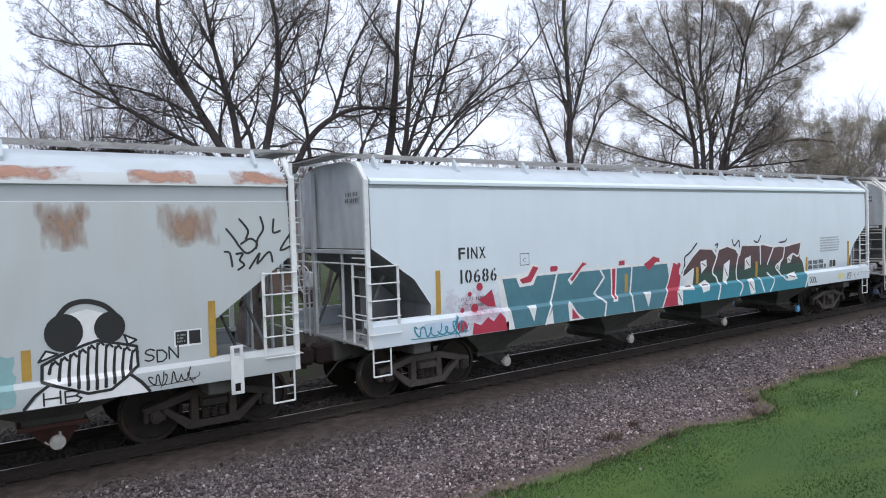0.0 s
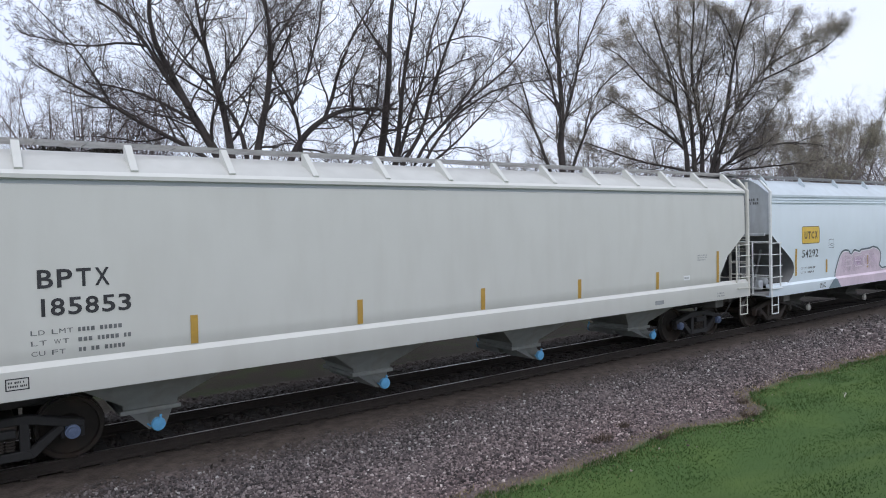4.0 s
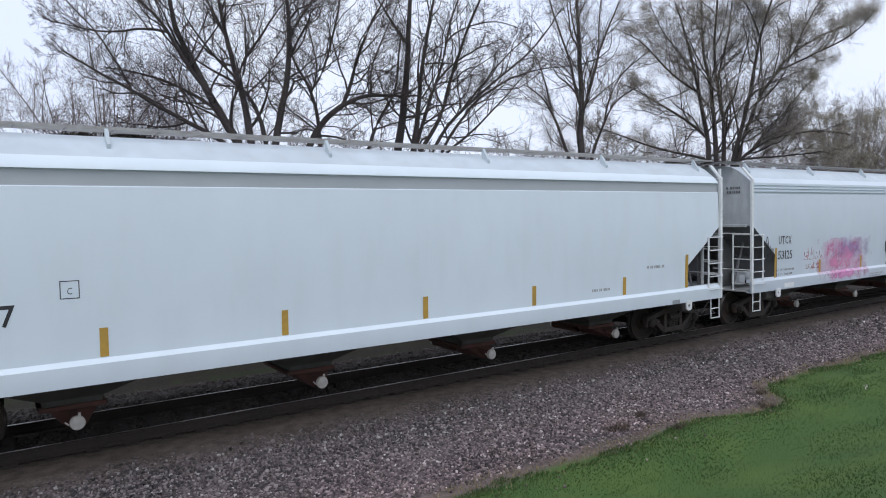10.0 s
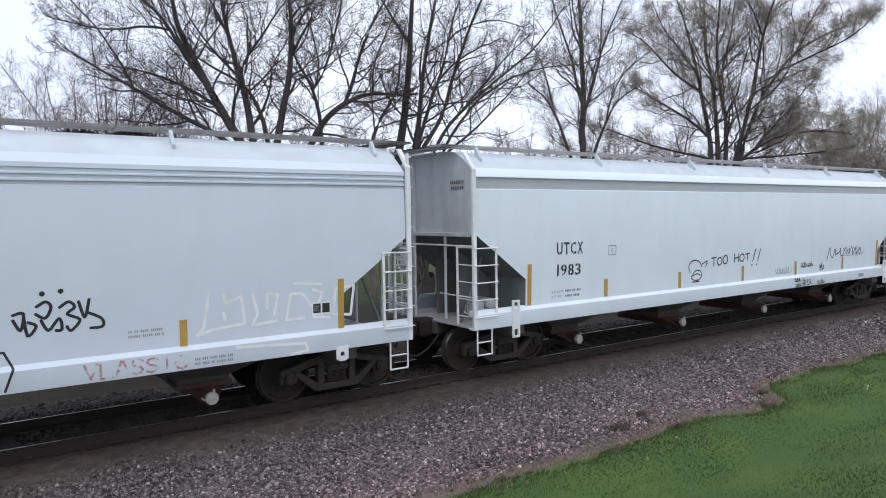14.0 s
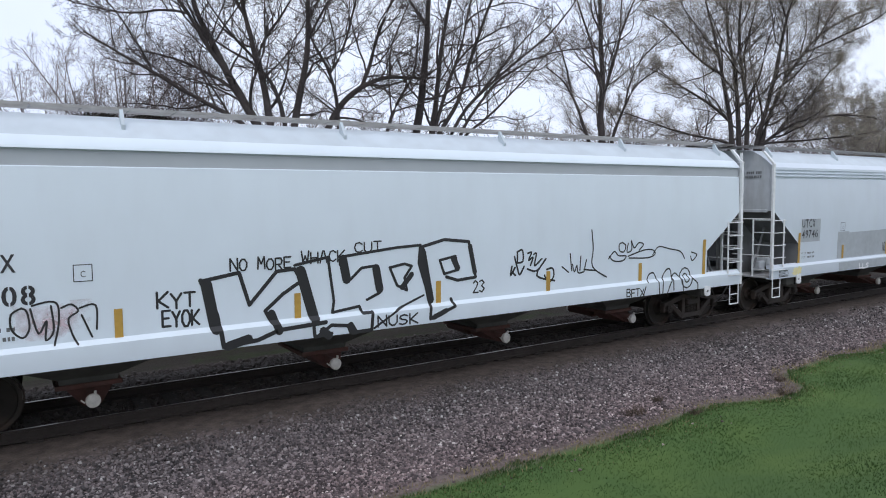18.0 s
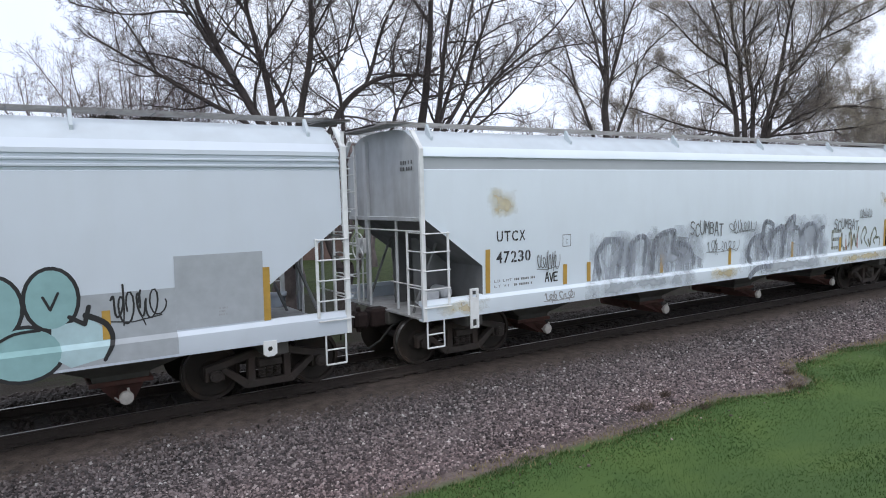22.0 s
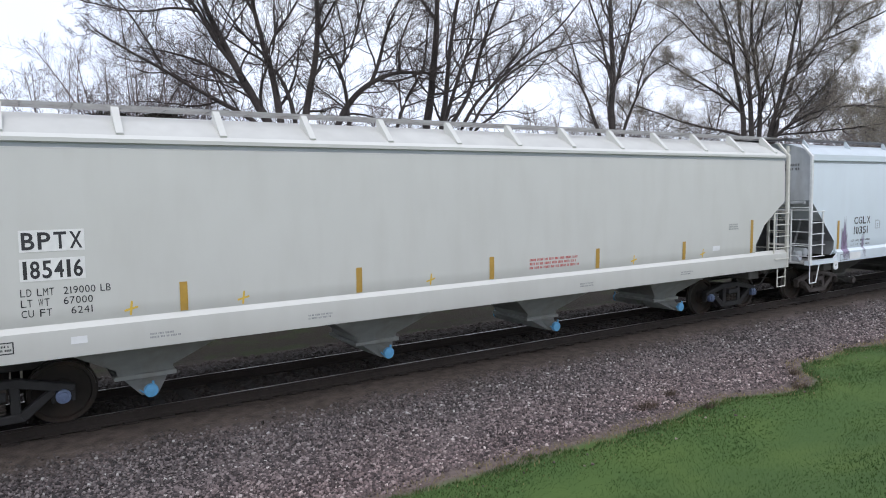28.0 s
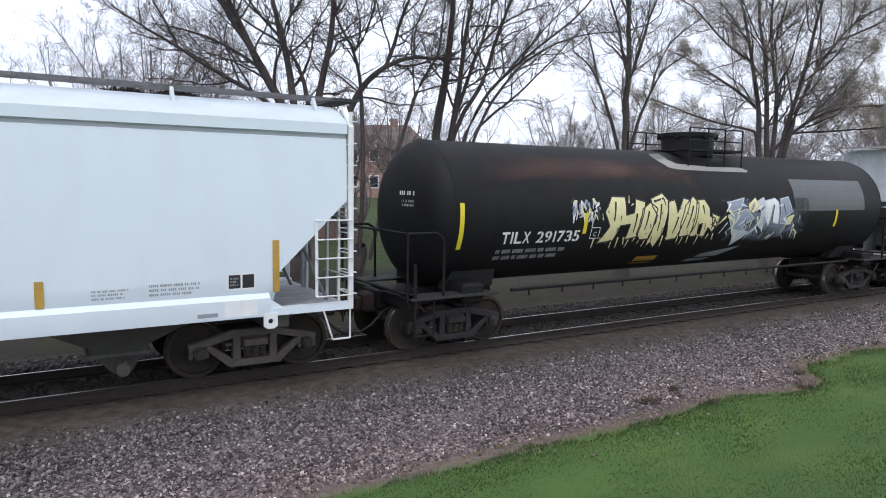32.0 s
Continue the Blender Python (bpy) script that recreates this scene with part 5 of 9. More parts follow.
def soften(pts, k=4):
    """A smooth hand-drawn line through the points."""
    out = []
    for i in range(len(pts) - 1):
        a, b, c, d = pts[max(0, i - 1)], pts[i], pts[i + 1], pts[min(len(pts) - 1, i + 2)]
        for j in range(k):
            t = j / k
            out.append(tuple(0.5 * (2 * b[n] + (c[n] - a[n]) * t + (2 * a[n] - 5 * b[n] + 4 * c[n] - d[n]) * t * t + (3 * b[n] - a[n] - 3 * c[n] + d[n]) * t ** 3) for n in (0, 1)))
    return out + [tuple(pts[-1])]


SHAPES = {}


def letter_shape(ch, bold):
    """Corners and triangles of one letter of the built-in font."""
    if (ch, bold) not in SHAPES:
        cu = bpy.data.curves.new("writing", "FONT")
        cu.body, cu.offset, cu.resolution_u = ch, bold, 3
        ob = new("writing", cu)
        bpy.context.view_layer.update()
        me = ob.evaluated_get(bpy.context.evaluated_depsgraph_get()).to_mesh()
        co = [(v.co.x, v.co.y) for v in me.vertices]
        me.calc_loop_triangles()
        SHAPES[(ch, bold)] = co, [tuple(t.vertices) for t in me.loop_triangles]
        bpy.data.objects.remove(ob)
        bpy.data.curves.remove(cu)
    return SHAPES[(ch, bold)]


class Art:
    """Flat shapes in (x, z), wrapped on to a car's side as thin layers of paint."""

    def __init__(self, car, style, name, label="", along=0.0):
        self.along = along
        self.car, self.knots, self.name, self.label = car, surface_of(style), name, label
        self.mats, self.verts, self.faces, self.idx, self.count = [], [], [], [], 0
        # separate patches, words and tags become parts of their own
        self.split = name in ("paint_patch", "stain", "rust_patch", "car_number", "data_panel") or "tag" in label
        self.piece, self.pieces = 0, []

    def next(self):
        self.piece += self.split

    def slot(self, ink):
        if ink not in self.mats:
            self.mats.append(ink)
        return self.mats.index(ink)

    def y_at(self, z):
        k = self.knots
        for (z0, y0), (z1, y1) in zip(k, k[1:]):
            if z <= z1:
                return y0 + (y1 - y0) * max(0.0, (z - z0)) / (z1 - z0)
        return k[-1][1]

    def poly(self, pts, ink, layer=0):
        """A convex polygon, cut where the side bends."""
        self.count += 1
        off = 0.003 + 0.002 * layer + (self.count % 14) * 0.00012
        s = self.slot(ink)
        zs = [z for z, _ in self.knots]
        for lo, hi in zip([-9] + zs, zs + [99]):
            p = pts
            for lim, sign in ((lo, 1), (hi, -1)):
                q = []
                for (xa, za), (xb, zb) in zip(p, p[1:] + p[:1]):
                    ia, ib = (za - lim) * sign >= 0, (zb - lim) * sign >= 0
                    if ia:
                        q.append((xa, za))
                    if ia != ib:
                        t = (lim - za) / (zb - za)
                        q.append((xa + (xb - xa) * t, lim))
                p = q
                if len(p) < 3:
                    break
            if len(p) >= 3:
                b = len(self.verts)
                self.verts += [(x + self.along, -self.y_at(z) - off, z) for x, z in p]
                self.faces.append(list(range(b, b + len(p))))
                self.idx.append(s)
                self.pieces.append(self.piece)

    def shape(self, pts, ink, layer=0, zlo=-9.0, zhi=9.0, edge=None, width=0.05, shut=True):
        """Any outline, filled; cut to a band of heights, with a painted edge on request."""
        for t in tessellate_polygon([[Vector((x, z, 0)) for x, z in pts]]):
            p = [pts[i] for i in t]
            for lim, sign in ((zlo, 1), (zhi, -1)):
                q = []
                for (xa, za), (xb, zb) in zip(p, p[1:] + p[:1]):
                    ia, ib = (za - lim) * sign >= 0, (zb - lim) * sign >= 0
                    if ia:
                        q.append((xa, za))
                    if ia != ib:
                        f = (lim - za) / (zb - za)
                        q.append((xa + (xb - xa) * f, lim))
                p = q
            if len(p) > 2:
                self.poly(p, ink, layer)
        if edge:
            self.stroke(pts + pts[:1] if shut else pts, width, edge, layer + 1)

    def patch(self, name, color, x0, z0, x1, z1, cover=0.8, scale=3.0, soft=0.35, layer=0, streak=1.0, full=0.0):
        """A soft-edged cloud of paint, rust or dust inside a box."""
        if name not in INK:
            INK[name] = cloud(name, color, x0, z0, x1, z1, cover, scale, soft, streak, full)
        self.next()
        self.rect(x0, z0, x1, z1, name, layer)

    def rect(self, x0, z0, x1, z1, ink, layer=0, lean=0.0):
        d = lean * (z1 - z0)
        self.poly([(x0, z0), (x1, z0), (x1 + d, z1), (x0 + d, z1)], ink, layer)

    def frame_box(self, x0, z0, x1, z1, w, ink, layer=0):
        self.rect(x0, z0, x1, z0 + w, ink, layer)
        self.rect(x0, z1 - w, x1, z1, ink, layer)
        self.rect(x0, z0 + w, x0 + w, z1 - w, ink, layer)
        self.rect(x1 - w, z0 + w, x1, z1 - w, ink, layer)

    def disc(self, x, z, rx, ink, layer=0, rz=None, n=14):
        rz = rx if rz is None else rz
        self.poly([(x + rx * math.cos(2 * math.pi * i / n), z + rz * math.sin(2 * math.pi * i / n)) for i in range(n)], ink, layer)

    def blob(self, x0, z0, x1, z1, ink, layer=0, seed=0, rough=0.25, n=40):
        """A ragged patch that fills a box."""
        rnd = random.Random(seed)
        cx, cz, rx, rz = (x0 + x1) / 2, (z0 + z1) / 2, (x1 - x0) / 2, (z1 - z0) / 2
        ph = [rnd.uniform(0, 6.28) for _ in range(6)]
        ring = []
        for i in range(n):
            w = 2 * math.pi * i / n
            c, s = math.cos(w), math.sin(w)
            k = 1 / max(abs(c), abs(s)) ** 0.75
            k *= 1 - rough * (0.5 + 0.5 * math.sin(3 * w + ph[0]) * math.sin(5 * w + ph[1])) + rough * 0.3 * math.sin(11 * w + ph[2])
            ring.append((cx + rx * c * k, cz + rz * s * k))
        for a, b in zip(ring, ring[1:] + ring[:1]):
            self.poly([(cx, cz), a, b], ink, layer)

    def stroke(self, pts, w, ink, layer=0, caps=True, w2=None, square=False):
        w2 = w if w2 is None else w2
        n = len(pts)
        for i in range(n - 1):
            (xa, za), (xb, zb) = pts[i], pts[i + 1]
            ra = (w + (w2 - w) * i / max(1, n - 1)) / 2
            rb = (w + (w2 - w) * (i + 1) / max(1, n - 1)) / 2
            d = math.hypot(xb - xa, zb - za)
            if d < 1e-6:
                continue
            nx, nz = -(zb - za) / d, (xb - xa) / d
            self.poly([(xa + nx * ra, za + nz * ra), (xa - nx * ra, za - nz * ra), (xb - nx * rb, zb - nz * rb), (xb + nx * rb, zb + nz * rb)], ink, layer)
            if square:
                self.rect(xa - ra, za - ra, xa + ra, za + ra, ink, layer, 0.12)
            elif i or caps:
                self.disc(xa, za, ra, ink, layer, n=8)
        if square:
            x, z = pts[-1]
            self.rect(x - w2 / 2, z - w2 / 2, x + w2 / 2, z + w2 / 2, ink, layer, 0.12)
        elif caps:
            self.disc(pts[-1][0], pts[-1][1], w2 / 2, ink, layer, n=8)

    def text(self, body, x0, z0, x1, z1, ink, layer=0, bold=0.03, bridge=0.0, air=0.12):
        """Writing that fills the box, letter by letter; a stencil leaves bridges in its round letters."""
        self.next()
        narrow = {"1": 0.55, "I": 0.4, " ": 0.6}
        size = [narrow.get(ch, 1.0) for ch in body]
        unit = (x1 - x0) / (sum(size) + air * (len(body) - 1) * 2)
        x = x0
        for ch, k in zip(body, size):
            if ch != " ":
                self.glyph(ch, x, z0, x + unit * k, z1, ink, layer, bold, bridge if ch in "0235689CUOGB" else 0.0)
            x += unit * (k + air * 2)

    def glyph(self, ch, x0, z0, x1, z1, ink, layer, bold, bridge):
        co, tris = letter_shape(ch, bold)
        xa, xb = min(c[0] for c in co), max(c[0] for c in co)
        ya, yb = min(c[1] for c in co), max(c[1] for c in co)
        if ch in "1I":
            # a plain stem keeps its own width
            half = 0.5 * (xb - xa) * (z1 - z0) / (yb - ya)
            x0, x1 = (x0 + x1) / 2 - half, (x0 + x1) / 2 + half
        fx, fz, mid = (x1 - x0) / (xb - xa), (z1 - z0) / (yb - ya), (x0 + x1) / 2
        for t in tris:
            p = [(x0 + (co[i][0] - xa) * fx, z0 + (co[i][1] - ya) * fz) for i in t]
            if not bridge:
                self.poly(p, ink, layer)
                continue
            for sign in (-1, 1):
                lim = mid + sign * bridge * (x1 - x0)
                q = []
                for (ax, az), (bx, bz) in zip(p, p[1:] + p[:1]):
                    ia, ib = (ax - lim) * sign >= 0, (bx - lim) * sign >= 0
                    if ia:
                        q.append((ax, az))
                    if ia != ib:
                        f = (lim - ax) / (bx - ax)
                        q.append((lim, az + (bz - az) * f))
                if len(q) > 2:
                    self.poly(q, ink, layer)

    def bars(self, x0, z0, x1, z1, rows, ink, layer=0, seed=1, fill=0.55):
        """Lines of writing too small to read."""
        rnd = random.Random(seed)
        h = (z1 - z0) / rows
        for r in range(rows):
            x = x0
            end = x1 - rnd.uniform(0, 0.25) * (x1 - x0)
            while x < end:
                w = rnd.uniform(0.6, 2.2) * h
                # each word as a few letter-sized bars
                k = x
                while k < min(x + w, end):
                    s = h * rnd.uniform(0.22, 0.34)
                    self.rect(k, z0 + r * h + h * (1 - fill) / 2, k + s, z0 + r * h + h * (1 + fill) / 2, ink, layer)
                    k += s + h * 0.13
                x = k + h * 0.35

    def done(self):
        for k in sorted(set(self.pieces)):
            self.sheet([i for i, p in enumerate(self.pieces) if p == k])

    def sheet(self, keep):
        """One part from some of the painted shapes."""
        me = bpy.data.meshes.new(self.name)
        vs, fs = [], []
        for i in keep:
            fs.append(list(range(len(vs), len(vs) + len(self.faces[i]))))
            vs += [self.verts[j] for j in self.faces[i]]
        me.from_pydata(vs, [], fs)
        for m in self.mats:
            me.materials.append(INK[m])
        me.polygons.foreach_set("material_index", [self.idx[i] for i in keep])
        # outward faces towards the viewer's side
        bm = bmesh.new()
        bm.from_mesh(me)
        flip = [f for f in bm.faces if f.normal.y > 0]
        bmesh.ops.reverse_faces(bm, faces=flip)
        bm.to_mesh(me)
        bm.free()
        ob = new(self.name, me)
        ob.parent = self.car
        tagged(ob, self.label, kind="stuff" if self.name == "data_stencil" else "")


# letter skeletons on a unit square
GLYPH = {
    "A": [[(0, 0), (0.4, 1), (0.6, 1), (1, 0)], [(0.2, 0.38), (0.8, 0.38)]],
    "B": [[(0, 0), (0, 1), (0.7, 1), (0.9, 0.78), (0.65, 0.54), (0, 0.54)], [(0.65, 0.54), (1, 0.3), (0.75, 0), (0, 0)]],
    "C": [[(1, 0.82), (0.65, 1), (0.2, 0.9), (0, 0.5), (0.2, 0.1), (0.65, 0), (1, 0.18)]],
    "D": [[(0, 0), (0, 1), (0.6, 0.95), (1, 0.6), (0.95, 0.25), (0.55, 0), (0, 0)]],
    "J": [[(0.3, 1), (1, 1)], [(0.7, 1), (0.68, 0.2), (0.4, 0), (0, 0.15)]],
    "E": [[(1, 1), (0, 1), (0, 0), (1, 0)], [(0, 0.52), (0.8, 0.52)]],
    "F": [[(1, 1), (0, 1), (0, 0)], [(0, 0.52), (0.8, 0.52)]],
    "G": [[(1, 0.85), (0.6, 1), (0.15, 0.88), (0, 0.5), (0.15, 0.1), (0.6, 0), (1, 0.15), (1, 0.45), (0.6, 0.45)]],
    "H": [[(0, 0), (0, 1)], [(1, 0), (1, 1)], [(0, 0.5), (1, 0.5)]],
    "I": [[(0.5, 0), (0.5, 1)]],
    "K": [[(0, 0), (0, 1)], [(1, 1), (0.1, 0.45), (1, 0)]],
    "L": [[(0, 1), (0, 0), (1, 0)]],
    "M": [[(0, 0), (0.08, 1), (0.5, 0.4), (0.92, 1), (1, 0)]],
    "N": [[(0, 0), (0, 1), (1, 0), (1, 1)]],
    "O": [[(0.3, 0), (0, 0.3), (0, 0.7), (0.3, 1), (0.7, 1), (1, 0.7), (1, 0.3), (0.7, 0), (0.3, 0)]],
    "P": [[(0, 0), (0, 1), (0.8, 1), (1, 0.75), (0.8, 0.48), (0, 0.48)]],
    "R": [[(0, 0), (0, 1), (0.8, 1), (1, 0.75), (0.8, 0.48), (0, 0.48)], [(0.4, 0.48), (1, 0)]],
    "S": [[(1, 0.86), (0.6, 1), (0.15, 0.9), (0.05, 0.7), (0.3, 0.54), (0.75, 0.46), (0.95, 0.28), (0.75, 0.06), (0.35, 0), (0, 0.12)]],
    "T": [[(0, 1), (1, 1)], [(0.5, 1), (0.5, 0)]],
    "U": [[(0, 1), (0.03, 0.25), (0.35, 0), (0.7, 0.02), (1, 0.3), (1, 1)]],
    "V": [[(0, 1), (0.5, 0), (1, 1)]],
    "W": [[(0, 1), (0.2, 0), (0.5, 0.6), (0.8, 0), (1, 1)]],
    "X": [[(0, 0), (1, 1)], [(0, 1), (1, 0)]],
    "Y": [[(0, 1), (0.5, 0.5), (1, 1)], [(0.5, 0.5), (0.5, 0)]],
    "Z": [[(0, 1), (1, 1), (0, 0), (1, 0)]],
    "1": [[(0.3, 0.8), (0.55, 1), (0.55, 0)]],
    "2": [[(0, 0.8), (0.4, 1), (0.9, 0.8), (0.7, 0.5), (0, 0), (1, 0)]],
    "3": [[(0, 0.9), (0.5, 1), (0.9, 0.78), (0.4, 0.54), (0.95, 0.28), (0.5, 0), (0, 0.12)]],
    "-": [[(0.1, 0.5), (0.9, 0.5)]],
    ".": [[(0.4, 0.0), (0.5, 0.04)]],
}


def letters(art, word, x0, z0, x1, z1, w, ink, layer=0, gap=0.22, lean=0.0, wave=0.0, rise=0.0, seed=0, w2=None, square=False):
    """A word of brush strokes that fills a box."""
    rnd = random.Random(seed)
    art.next()
    n = len(word)
    cell = (x1 - x0) / n
    for i, ch in enumerate(word):
        if ch not in GLYPH:
            continue
        a = x0 + i * cell + cell * gap / 2
        b = a + cell * (1 - gap)
        dz, top = rnd.uniform(-wave, wave) * (z1 - z0), 1 + rnd.uniform(-wave, wave)
        for line in GLYPH[ch]:
            pts = []
            for u, v in line:
                z = z0 + dz + v * (z1 - z0) * top + rise * (a + u * (b - a) - x0)
                pts.append((a + u * (b - a) + lean * v * (z1 - z0) + rnd.uniform(-wave, wave) * 0.12 * cell, z))
            art.stroke(pts, w, ink, layer, w2=w2, square=square)


def scribble(art, x0, z0, x1, z1, w, ink, layer=0, seed=0, loops=7):
    """An unreadable tag: quick loops, hooks and crossing strokes."""
    rnd = random.Random(seed)
    art.next()
    h, W = z1 - z0, x1 - x0
    loops += 2
    mid, n = (z0 + z1) / 2, loops * 12
    amp, sway = [rnd.uniform(0.45, 1.15) for _ in range(loops + 2)], [rnd.uniform(-0.5, 1.9) for _ in range(loops + 2)]
    run = []
    for k in range(n + 1):
        u = k / 12
        i, f = int(u), u - int(u)
        a, b = amp[i] * (1 - f) + amp[i + 1] * f, sway[i] * (1 - f) + sway[i + 1] * f
        w6 = 2 * math.pi * u + 0.8
        run.append((x0 + W * (k / n) + b * 0.5 * W / loops * math.cos(w6), mid + 0.5 * h * a * math.sin(w6) + 0.06 * h * math.sin(2.7 * u)))
    # the pen lifts once or twice
    cut = n * 2 // 5 + rnd.randrange(6)
    art.stroke(run[:cut], w, ink, layer, w2=w * 0.8)
    art.stroke(run[cut + 4:], w, ink, layer, w2=w * 0.7)
    for k in range(2):
        x = x0 + W * rnd.uniform(0.1, 0.9)
        art.stroke([(x, z1 + rnd.uniform(0, 0.3) * h), (x + rnd.uniform(-0.08, 0.08) * W, mid), (x + rnd.uniform(-0.1, 0.1) * W, z0 - rnd.uniform(0, 0.2) * h)], w, ink, layer, w2=w * 0.6)
    art.stroke([(x0 - 0.05 * W, z0 + 0.1 * h), (x0 + 0.4 * W, z0 + 0.02 * h), (x1, z0 + 0.16 * h)], w * 0.6, ink, layer)


def one(car, style, name, label="", along=0.0):
    return Art(car, style, name, label, along)


def reflectors(car, style, xs, z0, small, tall, tall_at=(0, -1)):
    for i, x in enumerate(xs):
        a = one(car, style, "reflector_strip", "yellow reflective strip")
        top = tall if i in (0, len(xs) - 1) else small
        a.rect(x - 0.055, z0, x + 0.055, top, "reflector", 3)
        a.done()


def stencils(car, style, name, nb, num, mb, data=None, rows=2, box=None, ink="stencil", seed=1, plates=False):
    """Reporting mark, number, small data lines and the class box."""
    a = one(car, style, "car_number", "black stencilled mark and number")
    for b in (nb, mb) if plates else ():
        a.next()
        a.rect(b[0] - 0.03, b[1] - 0.03, b[2] + 0.03, b[3] + 0.03, "stencil_white", 0)
    cut = 0.0 if name == "BPTX" else 0.055
    if name:
        a.text(name, *nb, ink, 1, 0.018, cut)
    a.text(num, *mb, ink, 1, 0.018, cut)
    a.done()
    if data:
        a = one(car, style, "data_stencil", "small black data lettering")
        x0, z0, x1, z1 = data
        m, h = x0 + 0.46 * (x1 - x0), (z1 - z0) / rows
        # the weights themselves are too worn to read
        a.bars(m, z0, x1, z1, rows, "stencil_mid", 0, seed, 0.42)
        for k, word in enumerate(("LD LMT", "LT WT", "CU FT")[:rows]):
            z = z1 - (k + 1) * h
            a.text(word, x0, z + 0.27 * h, m - 0.06 - 0.05 * k, z + 0.73 * h, "stencil_mid", 0, 0.0)
        a.done()
    if box:
        a = one(car, style, "class_mark", "small black outlined box")
        x0, z0, x1, z1 = box
        a.frame_box(x0, z0, x1, z1, 0.012, "stencil", 0)
        a.text("C", x0 + 0.09, z0 + 0.06, x1 - 0.09, z0 + 0.15, "stencil", 0, 0)
        a.done()


def sign_plate(car, style, x0, z0, x1, z1):
    """Small white panel with two black fields."""
    a = one(car, style, "data_panel", "white-edged black data panel")
    a.rect(x0, z0, x1, z1, "white", 0)
    m = (x0 + x1) / 2
    a.rect(x0 + 0.02, z0 + 0.03, m - 0.015, z1 - 0.02, "black", 1)
    a.rect(m + 0.015, z0 + 0.03, x1 - 0.02, z1 - 0.02, "black", 1)
    a.bars(x0 + 0.04, z0 + 0.06, m - 0.03, z1 - 0.05, 3, "stencil_grey", 2, 5)
    a.done()


def lifting_plate(car, x, z0=0.74, z1=1.50, paint=None):
    """Tall plate with an eye at each end, bolted over the sill."""
    bm = bmesh.new()
    box(bm, (-0.10, -1.69, z0 + 0.17), (0.10, -1.655, z1 - 0.17), 0.008)
    for zc, s in ((z0 + 0.09, -1), (z1 - 0.09, 1)):
        box(bm, (-0.10, -1.69, zc - 0.09), (-0.045, -1.655, zc + 0.09), 0.006)
        box(bm, (0.045, -1.69, zc - 0.09), (0.10, -1.655, zc + 0.09), 0.006)
        box(bm, (-0.045, -1.69, zc + (0.045 if s > 0 else -0.09)), (0.045, -1.655, zc + (0.09 if s > 0 else -0.045)), 0.006)
    part("lifting_plate", bm, paint or step_white, car, at=(x, 0, 0))


SMOOTH_X = (1.48, 3.78, 6.44, 9.17, 11.87, 14.67, 16.99)
EAVED_X = (1.52, 4.10, 6.95, 9.75, 12.56, 15.38, 18.02)

# -- weathered car with the goggled teeth
c, s = car_skull, "smooth"
reflectors(c, s, (11.9, 14.6, 17.04), 1.36, 1.77, 2.22)
a = one(c, s, "graffiti", "black and white graffiti with two dark ovals over barred teeth")
a.shape([(14.77, 1.32), (14.78, 1.54), (15.02, 1.68), (15.14, 2.21), (15.34, 2.25), (15.6, 2.16), (15.7, 1.75), (15.96, 1.66), (15.97, 1.37), (15.6, 1.1), (15.31, 1.09), (15.0, 1.22)], "white", 0)
a.shape([(14.58, 0.985), (14.85, 1.29), (15.86, 1.25), (16.09, 0.985)], "white", 0)
a.stroke(soften([(14.96, 2.10), (15.02, 2.22), (15.14, 2.33), (15.34, 2.36), (15.56, 2.28), (15.70, 2.13)]), 0.07, "black", 1)
a.disc(15.05, 1.95, 0.235, "black", 2, 0.26, 22)
a.disc(15.62, 1.97, 0.20, "black", 2, 0.22, 22)
a.shape([(14.74, 1.59), (14.83, 1.73), (14.97, 1.67)], "white", 1, edge="black", width=0.028)
a.shape([(15.80, 1.84), (15.96, 1.75), (15.85, 1.69)], "white", 1, edge="black", width=0.028)
mouth = [(14.77, 1.32), (14.78, 1.54), (15.02, 1.66), (15.3, 1.76), (15.46, 1.8), (15.96, 1.66), (15.97, 1.37), (15.6, 1.1), (15.31, 1.09), (15.0, 1.22)]
a.stroke(mouth + mouth[:1], 0.04, "black", 3)
for k in range(10):
    x = 14.86 + 0.112 * k
    low, top = 1.11 + 0.9 * (x - 15.42) ** 2, 1.78 - 0.36 * abs(x - 15.42)
    a.stroke([(x, low + 0.03), (x + 0.012, (low + top) / 2), (x + 0.035, top - 0.02)], 0.046, "black", 3, w2=0.03)
    a.stroke([(x + 0.035, top - 0.05), (x + 0.075, top + 0.0), (x + 0.112, top - 0.05)], 0.03, "black", 3)
a.stroke([(14.55, 1.0), (14.68, 1.16), (14.85, 1.28)], 0.04, "black", 2)
a.stroke([(15.86, 1.27), (16.0, 1.14), (16.10, 1.0)], 0.045, "black", 2)
letters(a, "HB", 14.75, 1.0, 15.25, 1.16, 0.022, "black", 3, wave=0.1)
a.done()
a = one(c, s, "graffiti", "thin black tags")
